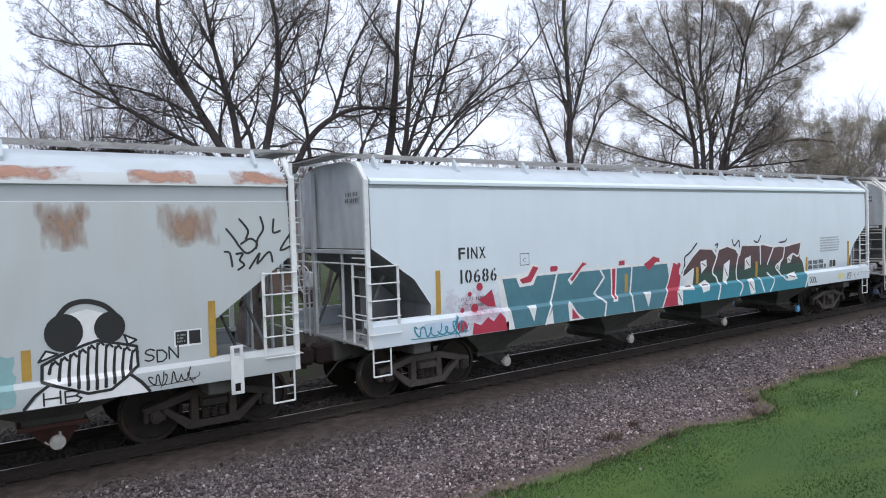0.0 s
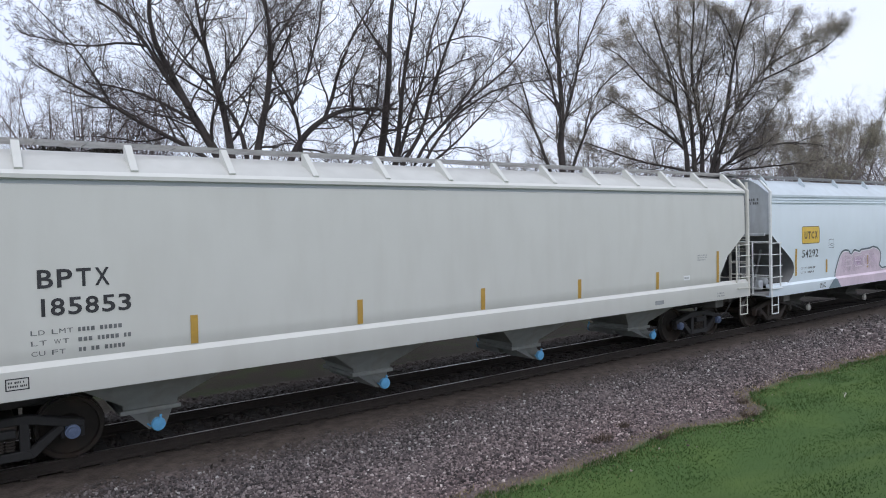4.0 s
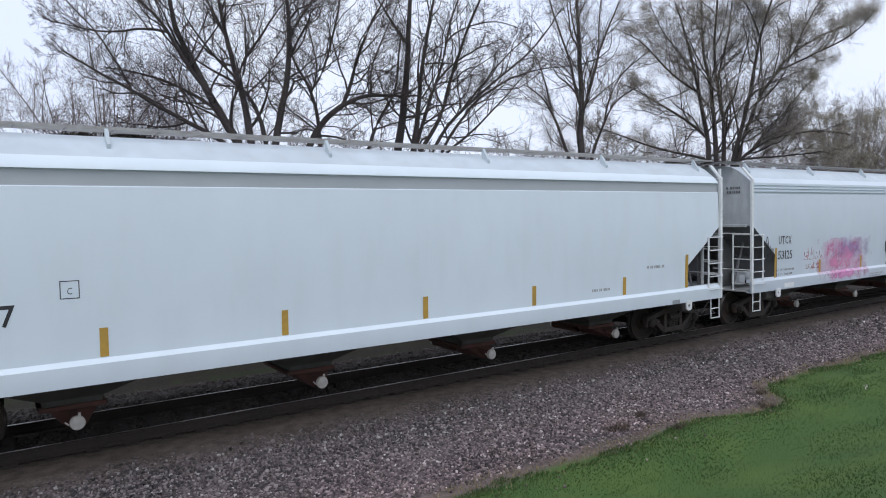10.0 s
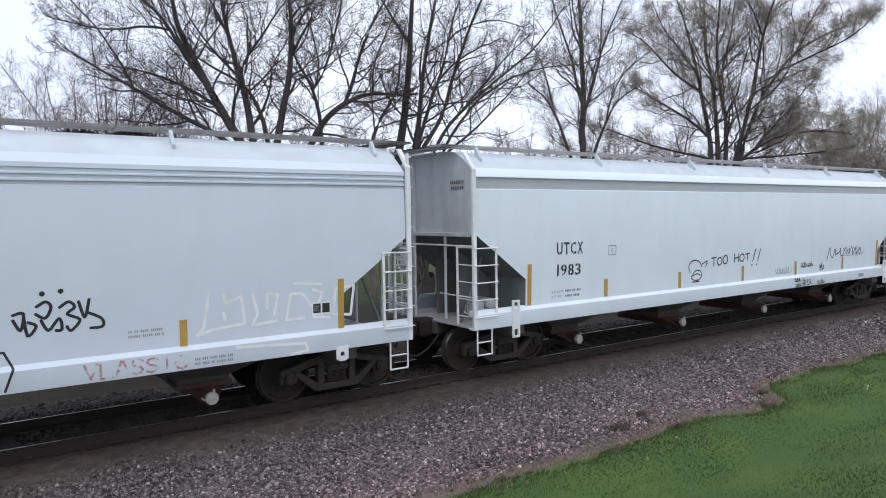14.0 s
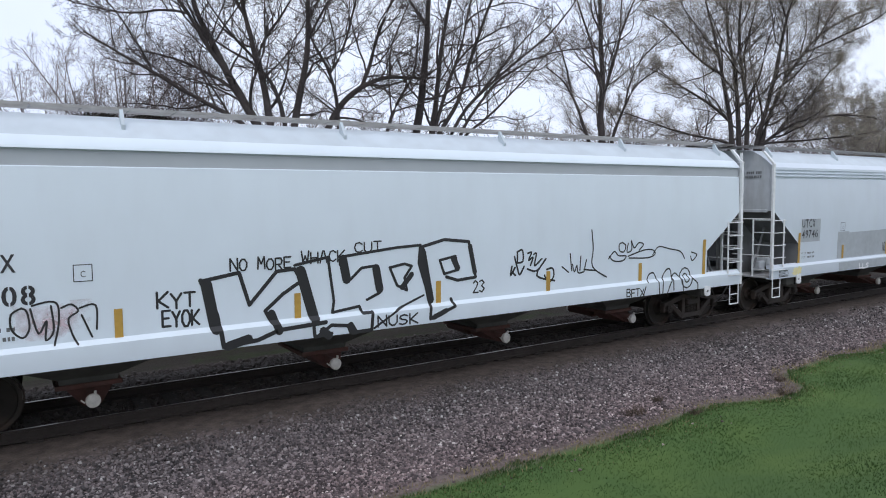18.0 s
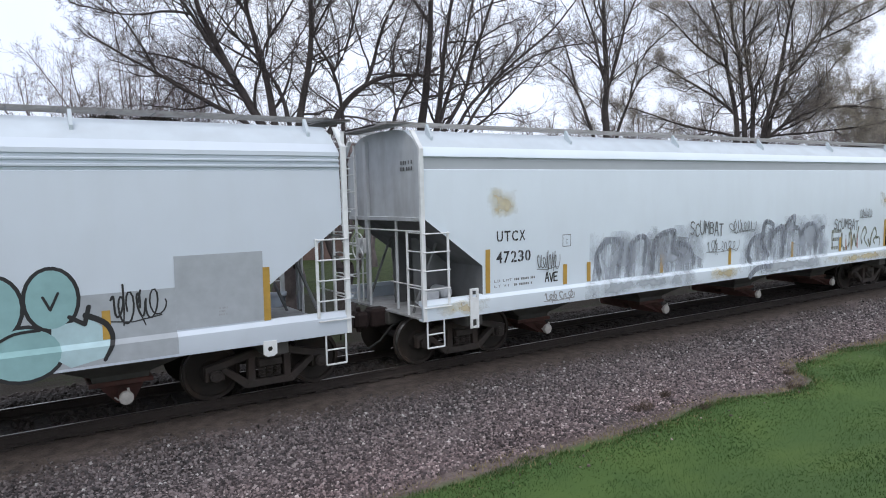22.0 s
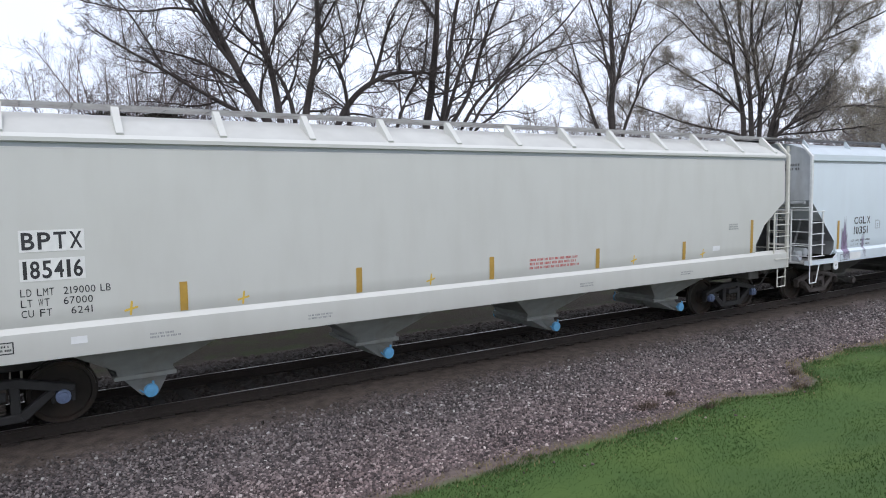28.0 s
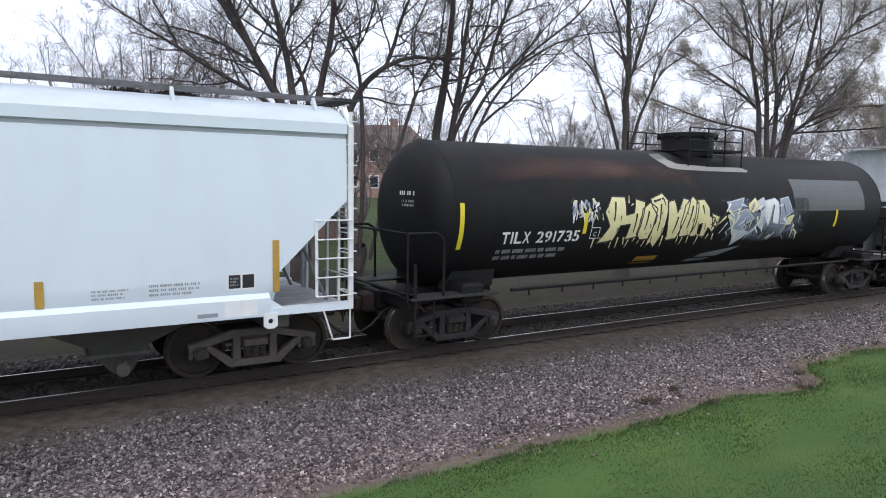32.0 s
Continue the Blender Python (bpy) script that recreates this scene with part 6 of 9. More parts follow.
for pts in ([(17.31, 3.31), (17.43, 3.15), (17.51, 3.02), (17.63, 2.92), (17.79, 3.04), (17.69, 3.15), (17.53, 3.07)], [(17.52, 3.46), (17.65, 3.28), (17.61, 3.15)], [(17.86, 3.49), (17.9, 3.3), (17.8, 3.14), (17.77, 2.99)], [(18.08, 3.45), (18.06, 3.24), (18.18, 3.26)], [(18.34, 3.2), (18.17, 2.95), (18.36, 3.01)], [(17.27, 2.96), (17.35, 2.93), (17.38, 2.73)], [(17.45, 2.92), (17.55, 2.92), (17.5, 2.82), (17.57, 2.74), (17.47, 2.67)], [(17.65, 2.68), (17.82, 2.91), (17.78, 2.75), (17.98, 2.93), (18.03, 2.77)]):
    a.stroke(soften(pts), 0.034, "black", 0)
letters(a, "SDN", 16.05, 1.40, 16.55, 1.56, 0.022, "black", 0, wave=0.15)
scribble(a, 16.1, 1.05, 16.75, 1.22, 0.02, "black", 0, 13, 4)
a.blob(14.0, 1.0, 14.5, 1.75, "aqua", 0, 2, 0.2)
a.done()
sign_plate(c, s, 16.48, 1.57, 16.88, 1.82)
a = one(c, s, "rust_patch", "flaking orange-brown rust patches")
for k, (x0, z0, x1, z1) in enumerate(((13.6, 4.02, 15.25, 4.24), (16.05, 4.0, 16.8, 4.22), (17.55, 4.0, 18.25, 4.24), (9.5, 4.02, 11.4, 4.24))):
    a.patch("roof_rust_%s" % "abcd"[k], (0.40, 0.20, 0.13), x0 - 0.1, z0, x1 + 0.1, z1, 0.8, 4.0, 0.35, full=0.2)
for k, (x0, z0, x1, z1) in enumerate(((14.85, 3.15, 15.35, 3.73), (16.4, 3.15, 17.1, 3.70), (11.4, 3.2, 11.9, 3.73))):
    a.patch("side_rust_%s" % "abc"[k], (0.38, 0.22, 0.14), x0 - 0.1, z0 - 0.1, x1 + 0.1, z1, 0.7, 5.0, 0.4, streak=2.5, full=0.15)
a.done()
lifting_plate(c, 17.38)

# -- white car with teal and plum lettering
c, s = car_teal, "eaved"
stencils(c, s, "FINX", (2.05, 2.61, 2.72, 2.84), "10686", (2.06, 2.14, 3.00, 2.41), (2.03, 1.63, 2.95, 1.90), 2, (3.63, 2.41, 3.89, 2.66))
reflectors(c, s, (1.55, 6.95, 9.75, 12.56, 15.38, 18.11), 1.60, 2.03, 2.43)
a = one(c, s, "graffiti", "large teal letters edged white with red drops")
a.patch("pink_splash", (0.62, 0.30, 0.40), 1.7, 1.13, 3.3, 2.05, 0.55, 4.0, 0.5)
a.shape([(2.30, 1.13), (2.34, 1.36), (2.52, 1.30), (2.70, 1.44), (2.84, 1.34), (3.02, 1.50), (3.24, 1.30), (3.24, 1.13)], "red", 1)
a.shape([(2.50, 1.80), (2.68, 1.86), (2.86, 1.98), (2.96, 1.62), (2.76, 1.64)], "red", 1)
for x, z, r in ((2.55, 2.05, 0.08), (2.42, 1.64, 0.09), (2.05, 1.32, 0.12), (2.12, 1.62, 0.05), (2.30, 1.92, 0.05)):
    a.disc(x, z, r, "red", 1)
a.blob(0.9, 1.18, 2.3, 1.48, "sky", 0, 6, 0.35)
scribble(a, 0.95, 1.18, 2.2, 1.45, 0.03, "sea", 2, 9, 5)
# one continuous field, cut by white lines into four letters
a.poly([(3.20, 1.13), (8.85, 1.13), (8.6, 2.25), (2.98, 2.22)], "white", 1)
a.poly([(3.40, 1.13), (8.70, 1.13), (8.50, 2.19), (3.14, 2.16)], "teal", 2)
a.shape([(3.48, 2.22), (3.60, 1.96), (3.98, 1.98), (4.12, 2.22), (4.26, 2.38), (3.94, 2.43), (3.80, 2.26)], "white", 3)
a.shape([(3.60, 2.12), (3.68, 2.03), (3.92, 2.05), (4.14, 2.34), (3.98, 2.38), (3.84, 2.18)], "red", 4)
a.poly([(3.78, 1.56), (4.03, 1.56), (3.93, 1.22)], "white", 3)
a.stroke([(4.70, 2.24), (4.50, 1.62), (4.27, 1.13)], 0.05, "white", 3)
a.poly([(4.27, 1.13), (4.50, 1.13), (4.47, 1.42)], "white", 3)
a.shape([(5.00, 2.02), (5.10, 1.90), (5.48, 2.24), (5.72, 2.34), (5.50, 2.44)], "white", 3)
a.shape([(5.08, 2.03), (5.14, 1.97), (5.46, 2.28), (5.62, 2.34), (5.48, 2.38)], "red", 4)
a.shape([(4.98, 1.13), (5.46, 1.13), (5.24, 1.28), (5.02, 1.56), (4.94, 1.50)], "white", 3)
a.poly([(5.06, 1.16), (5.30, 1.16), (5.07, 1.40)], "red", 4)
a.stroke([(5.95, 2.32), (6.18, 2.0), (5.84, 1.66), (6.18, 1.42), (6.12, 1.13)], 0.05, "white", 3)
a.poly([(6.40, 2.20), (6.62, 2.20), (6.58, 1.42), (6.42, 1.42)], "white", 3)
a.poly([(6.45, 2.18), (6.57, 2.18), (6.54, 1.48), (6.46, 1.48)], "red", 4)
a.stroke([(7.16, 2.20), (7.08, 1.5), (7.15, 1.13)], 0.05, "white", 3)
a.poly([(7.52, 1.55), (7.80, 1.55), (7.68, 1.18)], "white", 3)
a.poly([(7.60, 2.22), (7.98, 2.40), (8.16, 2.32), (7.78, 2.06)], "red", 3)
a.poly([(8.25, 1.13), (8.85, 1.13), (9.0, 2.10), (8.75, 2.2), (8.55, 1.7)], "red", 3)
a.stroke([(8.22, 1.13), (8.52, 1.7), (8.72, 2.22)], 0.05, "white", 4)
for x in (6.8, 8.1, 4.6):
    a.blob(x - 0.12, 2.18, x + 0.12, 2.36, "red", 0, int(x * 10), 0.2)
a.done()
a = one(c, s, "graffiti", "large plum and green letters over a sea-blue base")
a.poly([(9.1, 1.12), (15.35, 1.12), (15.2, 1.62), (9.3, 1.58)], "sea", 0)
outline = [(9.01, 1.13), (9.02, 1.52), (9.51, 1.49), (9.58, 1.99), (9.1, 1.77), (9.16, 1.98), (9.51, 2.29), (9.85, 2.52), (10.41, 2.48), (10.62, 2.29), (10.72, 2.46), (11.12, 2.53), (11.53, 2.43), (11.7, 2.25), (11.82, 2.53), (12.71, 2.5), (12.87, 2.52), (13.48, 2.42), (13.81, 2.44), (14.07, 2.41), (15.04, 2.51), (14.98, 2.05), (15.16, 1.9), (15.34, 1.44), (15.19, 1.13)]
a.shape(outline, "plum", 1, zlo=2.0)
a.shape(outline, "plum_green", 1, zlo=1.86, zhi=2.0)
a.shape(outline, "bottle", 1, zlo=1.57, zhi=1.86)
a.shape(outline, "sea", 1, zhi=1.57)
a.stroke(outline, 0.06, "white", 2)
for pts in ([(10.62, 2.47), (10.64, 2.29), (10.42, 1.87), (10.6, 1.71), (10.69, 1.45), (10.58, 1.13)], [(11.74, 2.45), (11.55, 1.94), (11.57, 1.61), (11.76, 1.41), (11.62, 1.17)], [(12.75, 2.5), (12.77, 1.95)], [(12.64, 1.57), (12.86, 1.17)], [(13.47, 2.41), (13.13, 1.93)], [(13.12, 1.68), (13.4, 1.46), (13.18, 1.15)], [(14.08, 2.47), (13.98, 2.05), (13.58, 1.83), (13.79, 1.65), (14.09, 1.42), (14.68, 1.43)], [(15.04, 2.51), (14.88, 2.09), (14.56, 2.16), (14.24, 2.04)]):
    a.stroke(soften(pts), 0.055, "white", 3)
for pts in ([(9.88, 2.16), (10.15, 2.21), (10.16, 2.03), (9.93, 1.86)], [(9.8, 1.58), (10.07, 1.68), (10.25, 1.58), (10.18, 1.4), (9.91, 1.36)], [(10.94, 2.04), (11.23, 2.16), (11.16, 1.68), (10.98, 1.48), (10.89, 1.6)], [(11.96, 2.14), (12.26, 2.21), (12.25, 1.88), (11.95, 1.84)], [(12.01, 1.55), (12.31, 1.58), (12.39, 1.15), (12.15, 1.15)], [(14.24, 2.04), (14.56, 2.16), (14.42, 1.92), (14.24, 1.89)], [(14.13, 1.55), (14.68, 1.63), (14.63, 1.44), (14.17, 1.41)], [(13.58, 1.86), (13.89, 2.03), (13.79, 1.71)], [(8.81, 1.5), (9.02, 1.51), (9.03, 1.13), (8.83, 1.15)], [(9.1, 1.5), (9.5, 1.95), (9.5, 1.5)]):
    a.shape(pts, "white", 4)
    cx, cz = sum(p[0] for p in pts) / len(pts), sum(p[1] for p in pts) / len(pts)
    inner = [(cx + (x - cx) * 0.55, cz + (z - cz) * 0.55) for x, z in pts]
    a.stroke([inner[0], inner[2]], 0.03, "plum", 5)
for pts in ([(9.10, 1.9), (9.22, 2.13), (9.23, 2.31), (9.46, 2.43), (9.75, 2.65)], [(10.57, 2.57), (10.68, 2.6), (10.59, 2.41)], [(11.36, 2.69), (11.46, 2.52), (11.68, 2.66), (11.71, 2.48)], [(12.45, 2.62), (12.64, 2.58), (12.8, 2.76)], [(13.79, 2.53), (14.12, 2.55), (14.22, 2.63)]):
    a.stroke(soften(pts), 0.045, "black", 1)
a.shape([(8.6, 1.62), (8.8, 2.05), (9.05, 1.85), (9.0, 1.55)], "red", 0)
a.disc(8.98, 2.12, 0.07, "red", 1)
a.done()
sign_plate(c, s, 16.82, 1.61, 17.25, 1.87)
a = one(c, s, "data_stencil", "small black data lettering")
a.bars(16.25, 2.13, 17.5, 2.62, 6, "stencil_grey", 0, 3)
a.bars(15.5, 1.62, 16.7, 1.92, 2, "black", 0, 9, 0.8)
a.done()
a = one(c, s, "graffiti", "small tags on the sill")
letters(a, "PCP", 17.9, 1.18, 18.2, 1.38, 0.02, "black", 0)
letters(a, "WER", 18.3, 1.2, 18.75, 1.36, 0.02, "redtext", 0)
a.blob(17.2, 1.2, 17.75, 1.42, "cream", 0, 5, 0.4)
letters(a, "DOOL", 15.45, 1.22, 15.9, 1.38, 0.022, "black", 0, wave=0.1)
a.done()

# -- beige car
c, s = car_beige, "eaved"
stencils(c, s, "BPTX", (2.08, 2.57, 2.96, 2.82), "185853", (2.09, 2.19, 3.23, 2.43), (1.98, 1.63, 3.2, 2.05), 3, seed=4)
reflectors(c, s, EAVED_X, 1.60, 2.03, 2.45)
a = one(c, s, "data_stencil", "faded small lettering")
a.bars(17.09, 2.22, 17.52, 2.40, 3, "stencil_grey", 0, 5)
a.frame_box(1.67, 1.26, 1.94, 1.42, 0.015, "stencil", 0)
a.bars(1.70, 1.29, 1.92, 1.39, 2, "stencil", 0, 8)
a.rect(16.47, 1.75, 16.74, 1.87, "white", 0)
a.bars(16.5, 1.77, 16.72, 1.85, 1, "stencil_grey", 1, 2)
a.rect(15.2, 1.22, 15.55, 1.32, "stencil_grey", 0)
a.bars(17.9, 1.2, 18.3, 1.34, 2, "stencil_grey", 0, 12)
a.done()

# -- white car with the yellow panel
c, s = car_pink, "ribbed_round"
a = one(c, s, "mark_panel", "yellow panel with a black edge and black mark")
edge = [(x + 0.07 * math.cos(math.radians(w)), z + 0.07 * math.sin(math.radians(w))) for x, z, w0 in ((3.01, 2.96, 0), (2.02, 2.96, 90), (2.02, 2.57, 180), (3.01, 2.57, 270)) for w in (w0, w0 + 30, w0 + 60, w0 + 90)]
a.shape(edge, "yellow_sign", 0, edge="sign_brown", width=0.022)
a.text("UTCX", 2.10, 2.64, 2.94, 2.88, "sign_brown", 2, 0.045, 0.045)
a.done()
stencils(c, s, "", (0, 0, 1, 1), "54292", (1.96, 2.06, 3.00, 2.31), (1.90, 1.53, 2.83, 1.80), 2, (3.73, 2.31, 4.07, 2.59), seed=6)
reflectors(c, s, (1.58, 3.58, 6.63, 9.70, 12.65, 16.05, 18.03), 1.52, 1.94, 2.36)
a = one(c, s, "graffiti", "pale pink bubble graffiti with a dark edge")
outline = [(4.46, 0.99), (4.17, 1.35), (4.37, 1.83), (4.64, 2.13), (4.91, 2.19), (5.19, 2.15), (5.33, 2.03), (5.58, 2.17), (5.98, 2.11), (6.13, 2.17), (6.78, 2.2), (7.1, 2.24), (7.52, 2.14), (7.71, 1.97), (7.68, 1.72), (7.6, 1.58), (7.85, 1.45), (8.24, 1.46), (8.51, 1.29), (8.54, 0.99)]
outline = soften(outline[:19]) + outline[19:]
a.shape(outline, "pink", 0)
a.stroke([(x + 0.03, z - 0.05) for x, z in outline[4:70]], 0.03, "white", 1)
a.stroke(outline[4:73], 0.055, "slate", 2)
a.patch("mauve_haze", (0.50, 0.38, 0.52), 4.6, 1.4, 7.4, 2.1, 0.5, 1.6, 0.5, layer=3)
a.poly([(3.57, 0.99), (3.95, 1.27), (4.17, 1.30), (4.46, 0.99)], "slate_pale", 2)
letters(a, "BEO", 4.9, 1.62, 6.9, 1.98, 0.035, "pink_pale", 4, wave=0.1)
a.poly([(8.54, 1.33), (9.2, 1.11), (9.25, 0.99), (8.54, 0.99)], "slate_pale", 2)
a.done()
a = one(c, s, "graffiti", "slate letters edged white over the sill")
outline = [(10.12, 0.99), (9.78, 0.99), (9.53, 1.43), (9.73, 1.56), (9.76, 2.02), (9.92, 2.23), (10.16, 2.39), (10.45, 2.45), (10.85, 2.28), (10.93, 2.34), (11.52, 2.36), (11.54, 2.28), (11.99, 2.33), (12.21, 2.43), (12.94, 2.43), (12.99, 2.34), (13.64, 2.4), (13.9, 2.16), (14.16, 1.8), (14.05, 1.64), (14.83, 1.39), (14.82, 0.99)]
a.shape(outline, "slate_mid", 0, zlo=1.36)
a.shape(outline, "slate_pale", 0, zhi=1.36)
a.stroke(soften(outline[2:]), 0.075, "slate", 1)
for pts in ([(9.79, 1.97), (9.88, 2.14), (10.08, 2.3), (10.38, 2.36), (10.63, 2.32), (10.87, 2.18), (10.99, 1.94), (11.04, 1.69), (11.22, 1.5), (11.27, 1.32), (11.2, 1.1), (11.1, 0.99)], [(10.89, 2.22), (11.5, 2.28)], [(11.45, 2.24), (11.52, 1.94), (11.42, 1.48)], [(11.42, 1.48), (11.8, 1.65), (11.82, 0.99)], [(11.53, 2.24), (11.92, 2.25), (11.9, 1.9)], [(11.91, 1.88), (12.15, 1.81)], [(11.95, 1.75), (11.94, 1.61), (12.19, 1.7)], [(11.98, 2.2), (12.29, 2.34), (12.35, 1.77), (12.38, 1.37), (12.42, 0.99)], [(12.47, 2.26), (12.37, 1.73)], [(12.47, 2.28), (12.92, 2.3)], [(12.92, 2.3), (13.21, 1.46), (13.45, 0.99)], [(12.66, 1.33), (12.87, 1.38), (12.98, 0.99)], [(12.73, 1.33), (12.73, 0.99)], [(13.01, 2.29), (13.59, 2.3), (13.6, 1.75)], [(13.6, 1.75), (13.84, 2.19), (14.16, 1.78), (13.62, 1.63), (14.77, 1.34), (14.67, 1.0)], [(13.82, 0.99), (13.62, 1.36), (14.0, 0.99)]):
    a.stroke(pts, 0.055, "white", 3)
for pts in ([(10.67, 1.91), (10.76, 1.86), (10.7, 1.72)], [(10.75, 1.47), (10.88, 1.44), (10.84, 1.34), (10.75, 1.37)], [(10.29, 1.81), (10.38, 1.86), (10.41, 1.63), (10.31, 1.39), (10.22, 1.4)], [(9.87, 1.81), (10.25, 1.67), (10.25, 1.61), (9.88, 1.66)], [(9.55, 1.41), (9.78, 1.38), (10.12, 0.99), (9.78, 0.99)], [(12.73, 1.67), (12.78, 1.83), (12.83, 1.66)]):
    a.shape(pts, "white", 4)
a.done()
a = one(c, s, "graffiti", "small black tags")
letters(a, "STAKS", 14.25, 1.78, 15.0, 2.0, 0.028, "black", 0, wave=0.12, rise=-0.12)
letters(a, "KOO", 9.2, 1.66, 9.7, 1.92, 0.028, "black", 0, wave=0.15)
letters(a, "XUB", 14.95, 1.08, 15.35, 1.25, 0.022, "black", 0, wave=0.1)
scribble(a, 18.5, 3.25, 19.3, 3.6, 0.026, "black", 0, 21, 5)
letters(a, "KSCO", 18.6, 2.86, 19.4, 3.15, 0.026, "black", 0, wave=0.15)
a.stroke([(18.8, 2.80), (19.2, 2.77)], 0.02, "black", 0)
a.done()
a = one(c, s, "data_stencil", "grey block of small lettering")
a.bars(16.35, 2.04, 17.6, 2.70, 7, "stencil_grey", 0, 7, 0.6)
a.bars(9.0, 1.05, 9.55, 1.25, 3, "stencil_grey", 3, 8)
a.rect(15.9, 1.08, 16.37, 1.24, "white", 0)
a.frame_box(3.0, 1.06, 3.4, 1.2, 0.015, "stencil", 0)
a.bars(3.03, 1.08, 3.38, 1.18, 2, "stencil", 0, 9)
a.done()
sign_plate(c, s, 16.66, 1.59, 17.17, 1.91)

# -- plain white car
c, s = car_plain, "smooth"
stencils(c, s, "UTCX", (1.77, 2.34, 2.56, 2.59), "48357", (1.77, 1.88, 2.74, 2.17), (1.69, 1.40, 2.55, 1.66), 2, (3.26, 2.20, 3.50, 2.45), seed=10)
reflectors(c, s, SMOOTH_X, 1.35, 1.76, 2.18)
a = one(c, s, "data_stencil", "faded small lettering")
a.rect(16.35, 0.98, 16.64, 1.08, "grey_dark", 0)
a.bars(15.46, 1.88, 16.13, 2.0, 1, "stencil_grey", 0, 4)
a.bars(13.6, 1.47, 14.3, 1.58, 1, "stencil_grey", 0, 5)
a.bars(1.4, 1.05, 1.8, 1.2, 2, "stencil_grey", 0, 6)
a.done()

# -- pale grey car with magenta haze
c, s = car_magenta, "ribbed"
stencils(c, s, "UTCX", (1.43, 2.28, 2.10, 2.51), "53125", (1.42, 1.84, 2.18, 2.09), (1.37, 1.34, 2.29, 1.60), 2, seed=11)
reflectors(c, s, (1.29, 3.78, 6.44, 9.17, 11.87, 14.36, 16.95), 1.33, 1.73, 2.18)
a = one(c, s, "graffiti", "magenta haze of spray paint")
a.patch("magenta_cloud", (0.78, 0.16, 0.40), 3.6, 1.10, 6.85, 2.36, 0.72, 2.0, 0.5, full=0.12)
a.patch("magenta_sill_cloud", (0.78, 0.25, 0.55), 3.9, 1.0, 6.9, 1.40, 0.6, 3.0, 0.4, 1)
a.patch("lilac_cloud", (0.42, 0.30, 0.55), 4.4, 1.70, 7.2, 2.42, 0.5, 2.4, 0.4, 2)
scribble(a, 2.85, 1.75, 3.9, 2.05, 0.03, "redtext", 0, 31, 4)
scribble(a, 3.0, 1.48, 3.8, 1.64, 0.03, "redtext", 0, 32, 3)
a.done()
a = one(c, s, "graffiti", "bold black unfinished letters")
for pts, w in (([(8.22, 2.08), (8.24, 1.85), (8.38, 1.62), (8.62, 1.50)], 0.13), ([(8.62, 1.50), (8.32, 1.38), (8.34, 0.99)], 0.13), ([(8.45, 2.06), (8.60, 1.95), (8.80, 1.72), (8.80, 1.45), (8.66, 1.25), (8.66, 1.02)], 0.13), ([(8.5, 2.0), (8.58, 1.7), (8.66, 1.52)], 0.03),
               ([(9.1, 1.62), (9.2, 1.42), (9.42, 1.42)], 0.10), ([(9.42, 1.42), (9.42, 1.66)], 0.03), ([(9.3, 2.1), (9.5, 1.85), (9.72, 1.7), (9.72, 1.35)], 0.035), ([(9.55, 2.05), (9.74, 1.90)], 0.13), ([(9.74, 1.86), (10.0, 1.85), (10.0, 1.42), (9.76, 1.42)], 0.10), ([(9.74, 1.34), (9.74, 1.0)], 0.10), ([(9.1, 0.99), (9.35, 1.10), (9.65, 1.05)], 0.06),
               ([(10.3, 1.62), (10.28, 1.95), (10.5, 2.08)], 0.12), ([(10.5, 2.08), (10.95, 1.92), (10.75, 1.62), (10.95, 1.58)], 0.03), ([(10.85, 1.62), (11.0, 1.58)], 0.09), ([(10.35, 1.30), (10.35, 1.02)], 0.03), ([(10.38, 1.28), (10.6, 1.02)], 0.10),
               ([(11.25, 1.46), (11.05, 1.62), (11.05, 1.88), (11.25, 2.05)], 0.10), ([(11.25, 2.05), (11.9, 2.04), (12.05, 1.82), (11.9, 1.66), (11.6, 1.70)], 0.035), ([(11.6, 1.52), (12.1, 1.52), (12.2, 1.3), (12.1, 1.02)], 0.03), ([(11.55, 1.78), (11.72, 1.72)], 0.12), ([(11.35, 1.50), (11.5, 1.46)], 0.12), ([(11.32, 1.32), (11.4, 1.02)], 0.09)):
    a.stroke(pts, w, "black", 1)
for pts in ([(12.22, 2.0), (12.34, 2.01), (12.3, 1.79), (12.22, 1.93)], [(12.34, 1.97), (12.38, 1.71), (12.48, 1.83), (12.39, 1.89)], [(12.49, 2.09), (12.6, 2.15), (12.66, 2.07), (12.59, 1.93), (12.48, 1.99)], [(12.54, 1.9), (12.62, 1.76), (12.75, 1.91), (12.78, 1.76), (12.71, 1.75)], [(12.76, 2.06), (12.87, 2.13), (12.94, 2.05), (12.85, 1.96), (13.0, 1.87), (12.89, 1.73), (12.84, 1.79)], [(12.99, 2.12), (13.06, 1.9), (13.12, 2.14)], [(13.1, 1.96), (13.27, 1.86), (13.28, 1.75), (13.13, 1.74)]):
    a.stroke(soften(pts), 0.04, "black", 0)
for x, z in [(12.56, 2.26), (12.78, 2.28)]:
    a.disc(x, z, 0.035, "black", 0)
letters(a, "A", 0.72, 2.2, 0.95, 2.5, 0.03, "black", 0)
scribble(a, 0.75, 1.9, 1.15, 2.2, 0.028, "black", 0, 33, 3)
a.done()
a = one(c, s, "graffiti", "white outline letters and faint red ones")
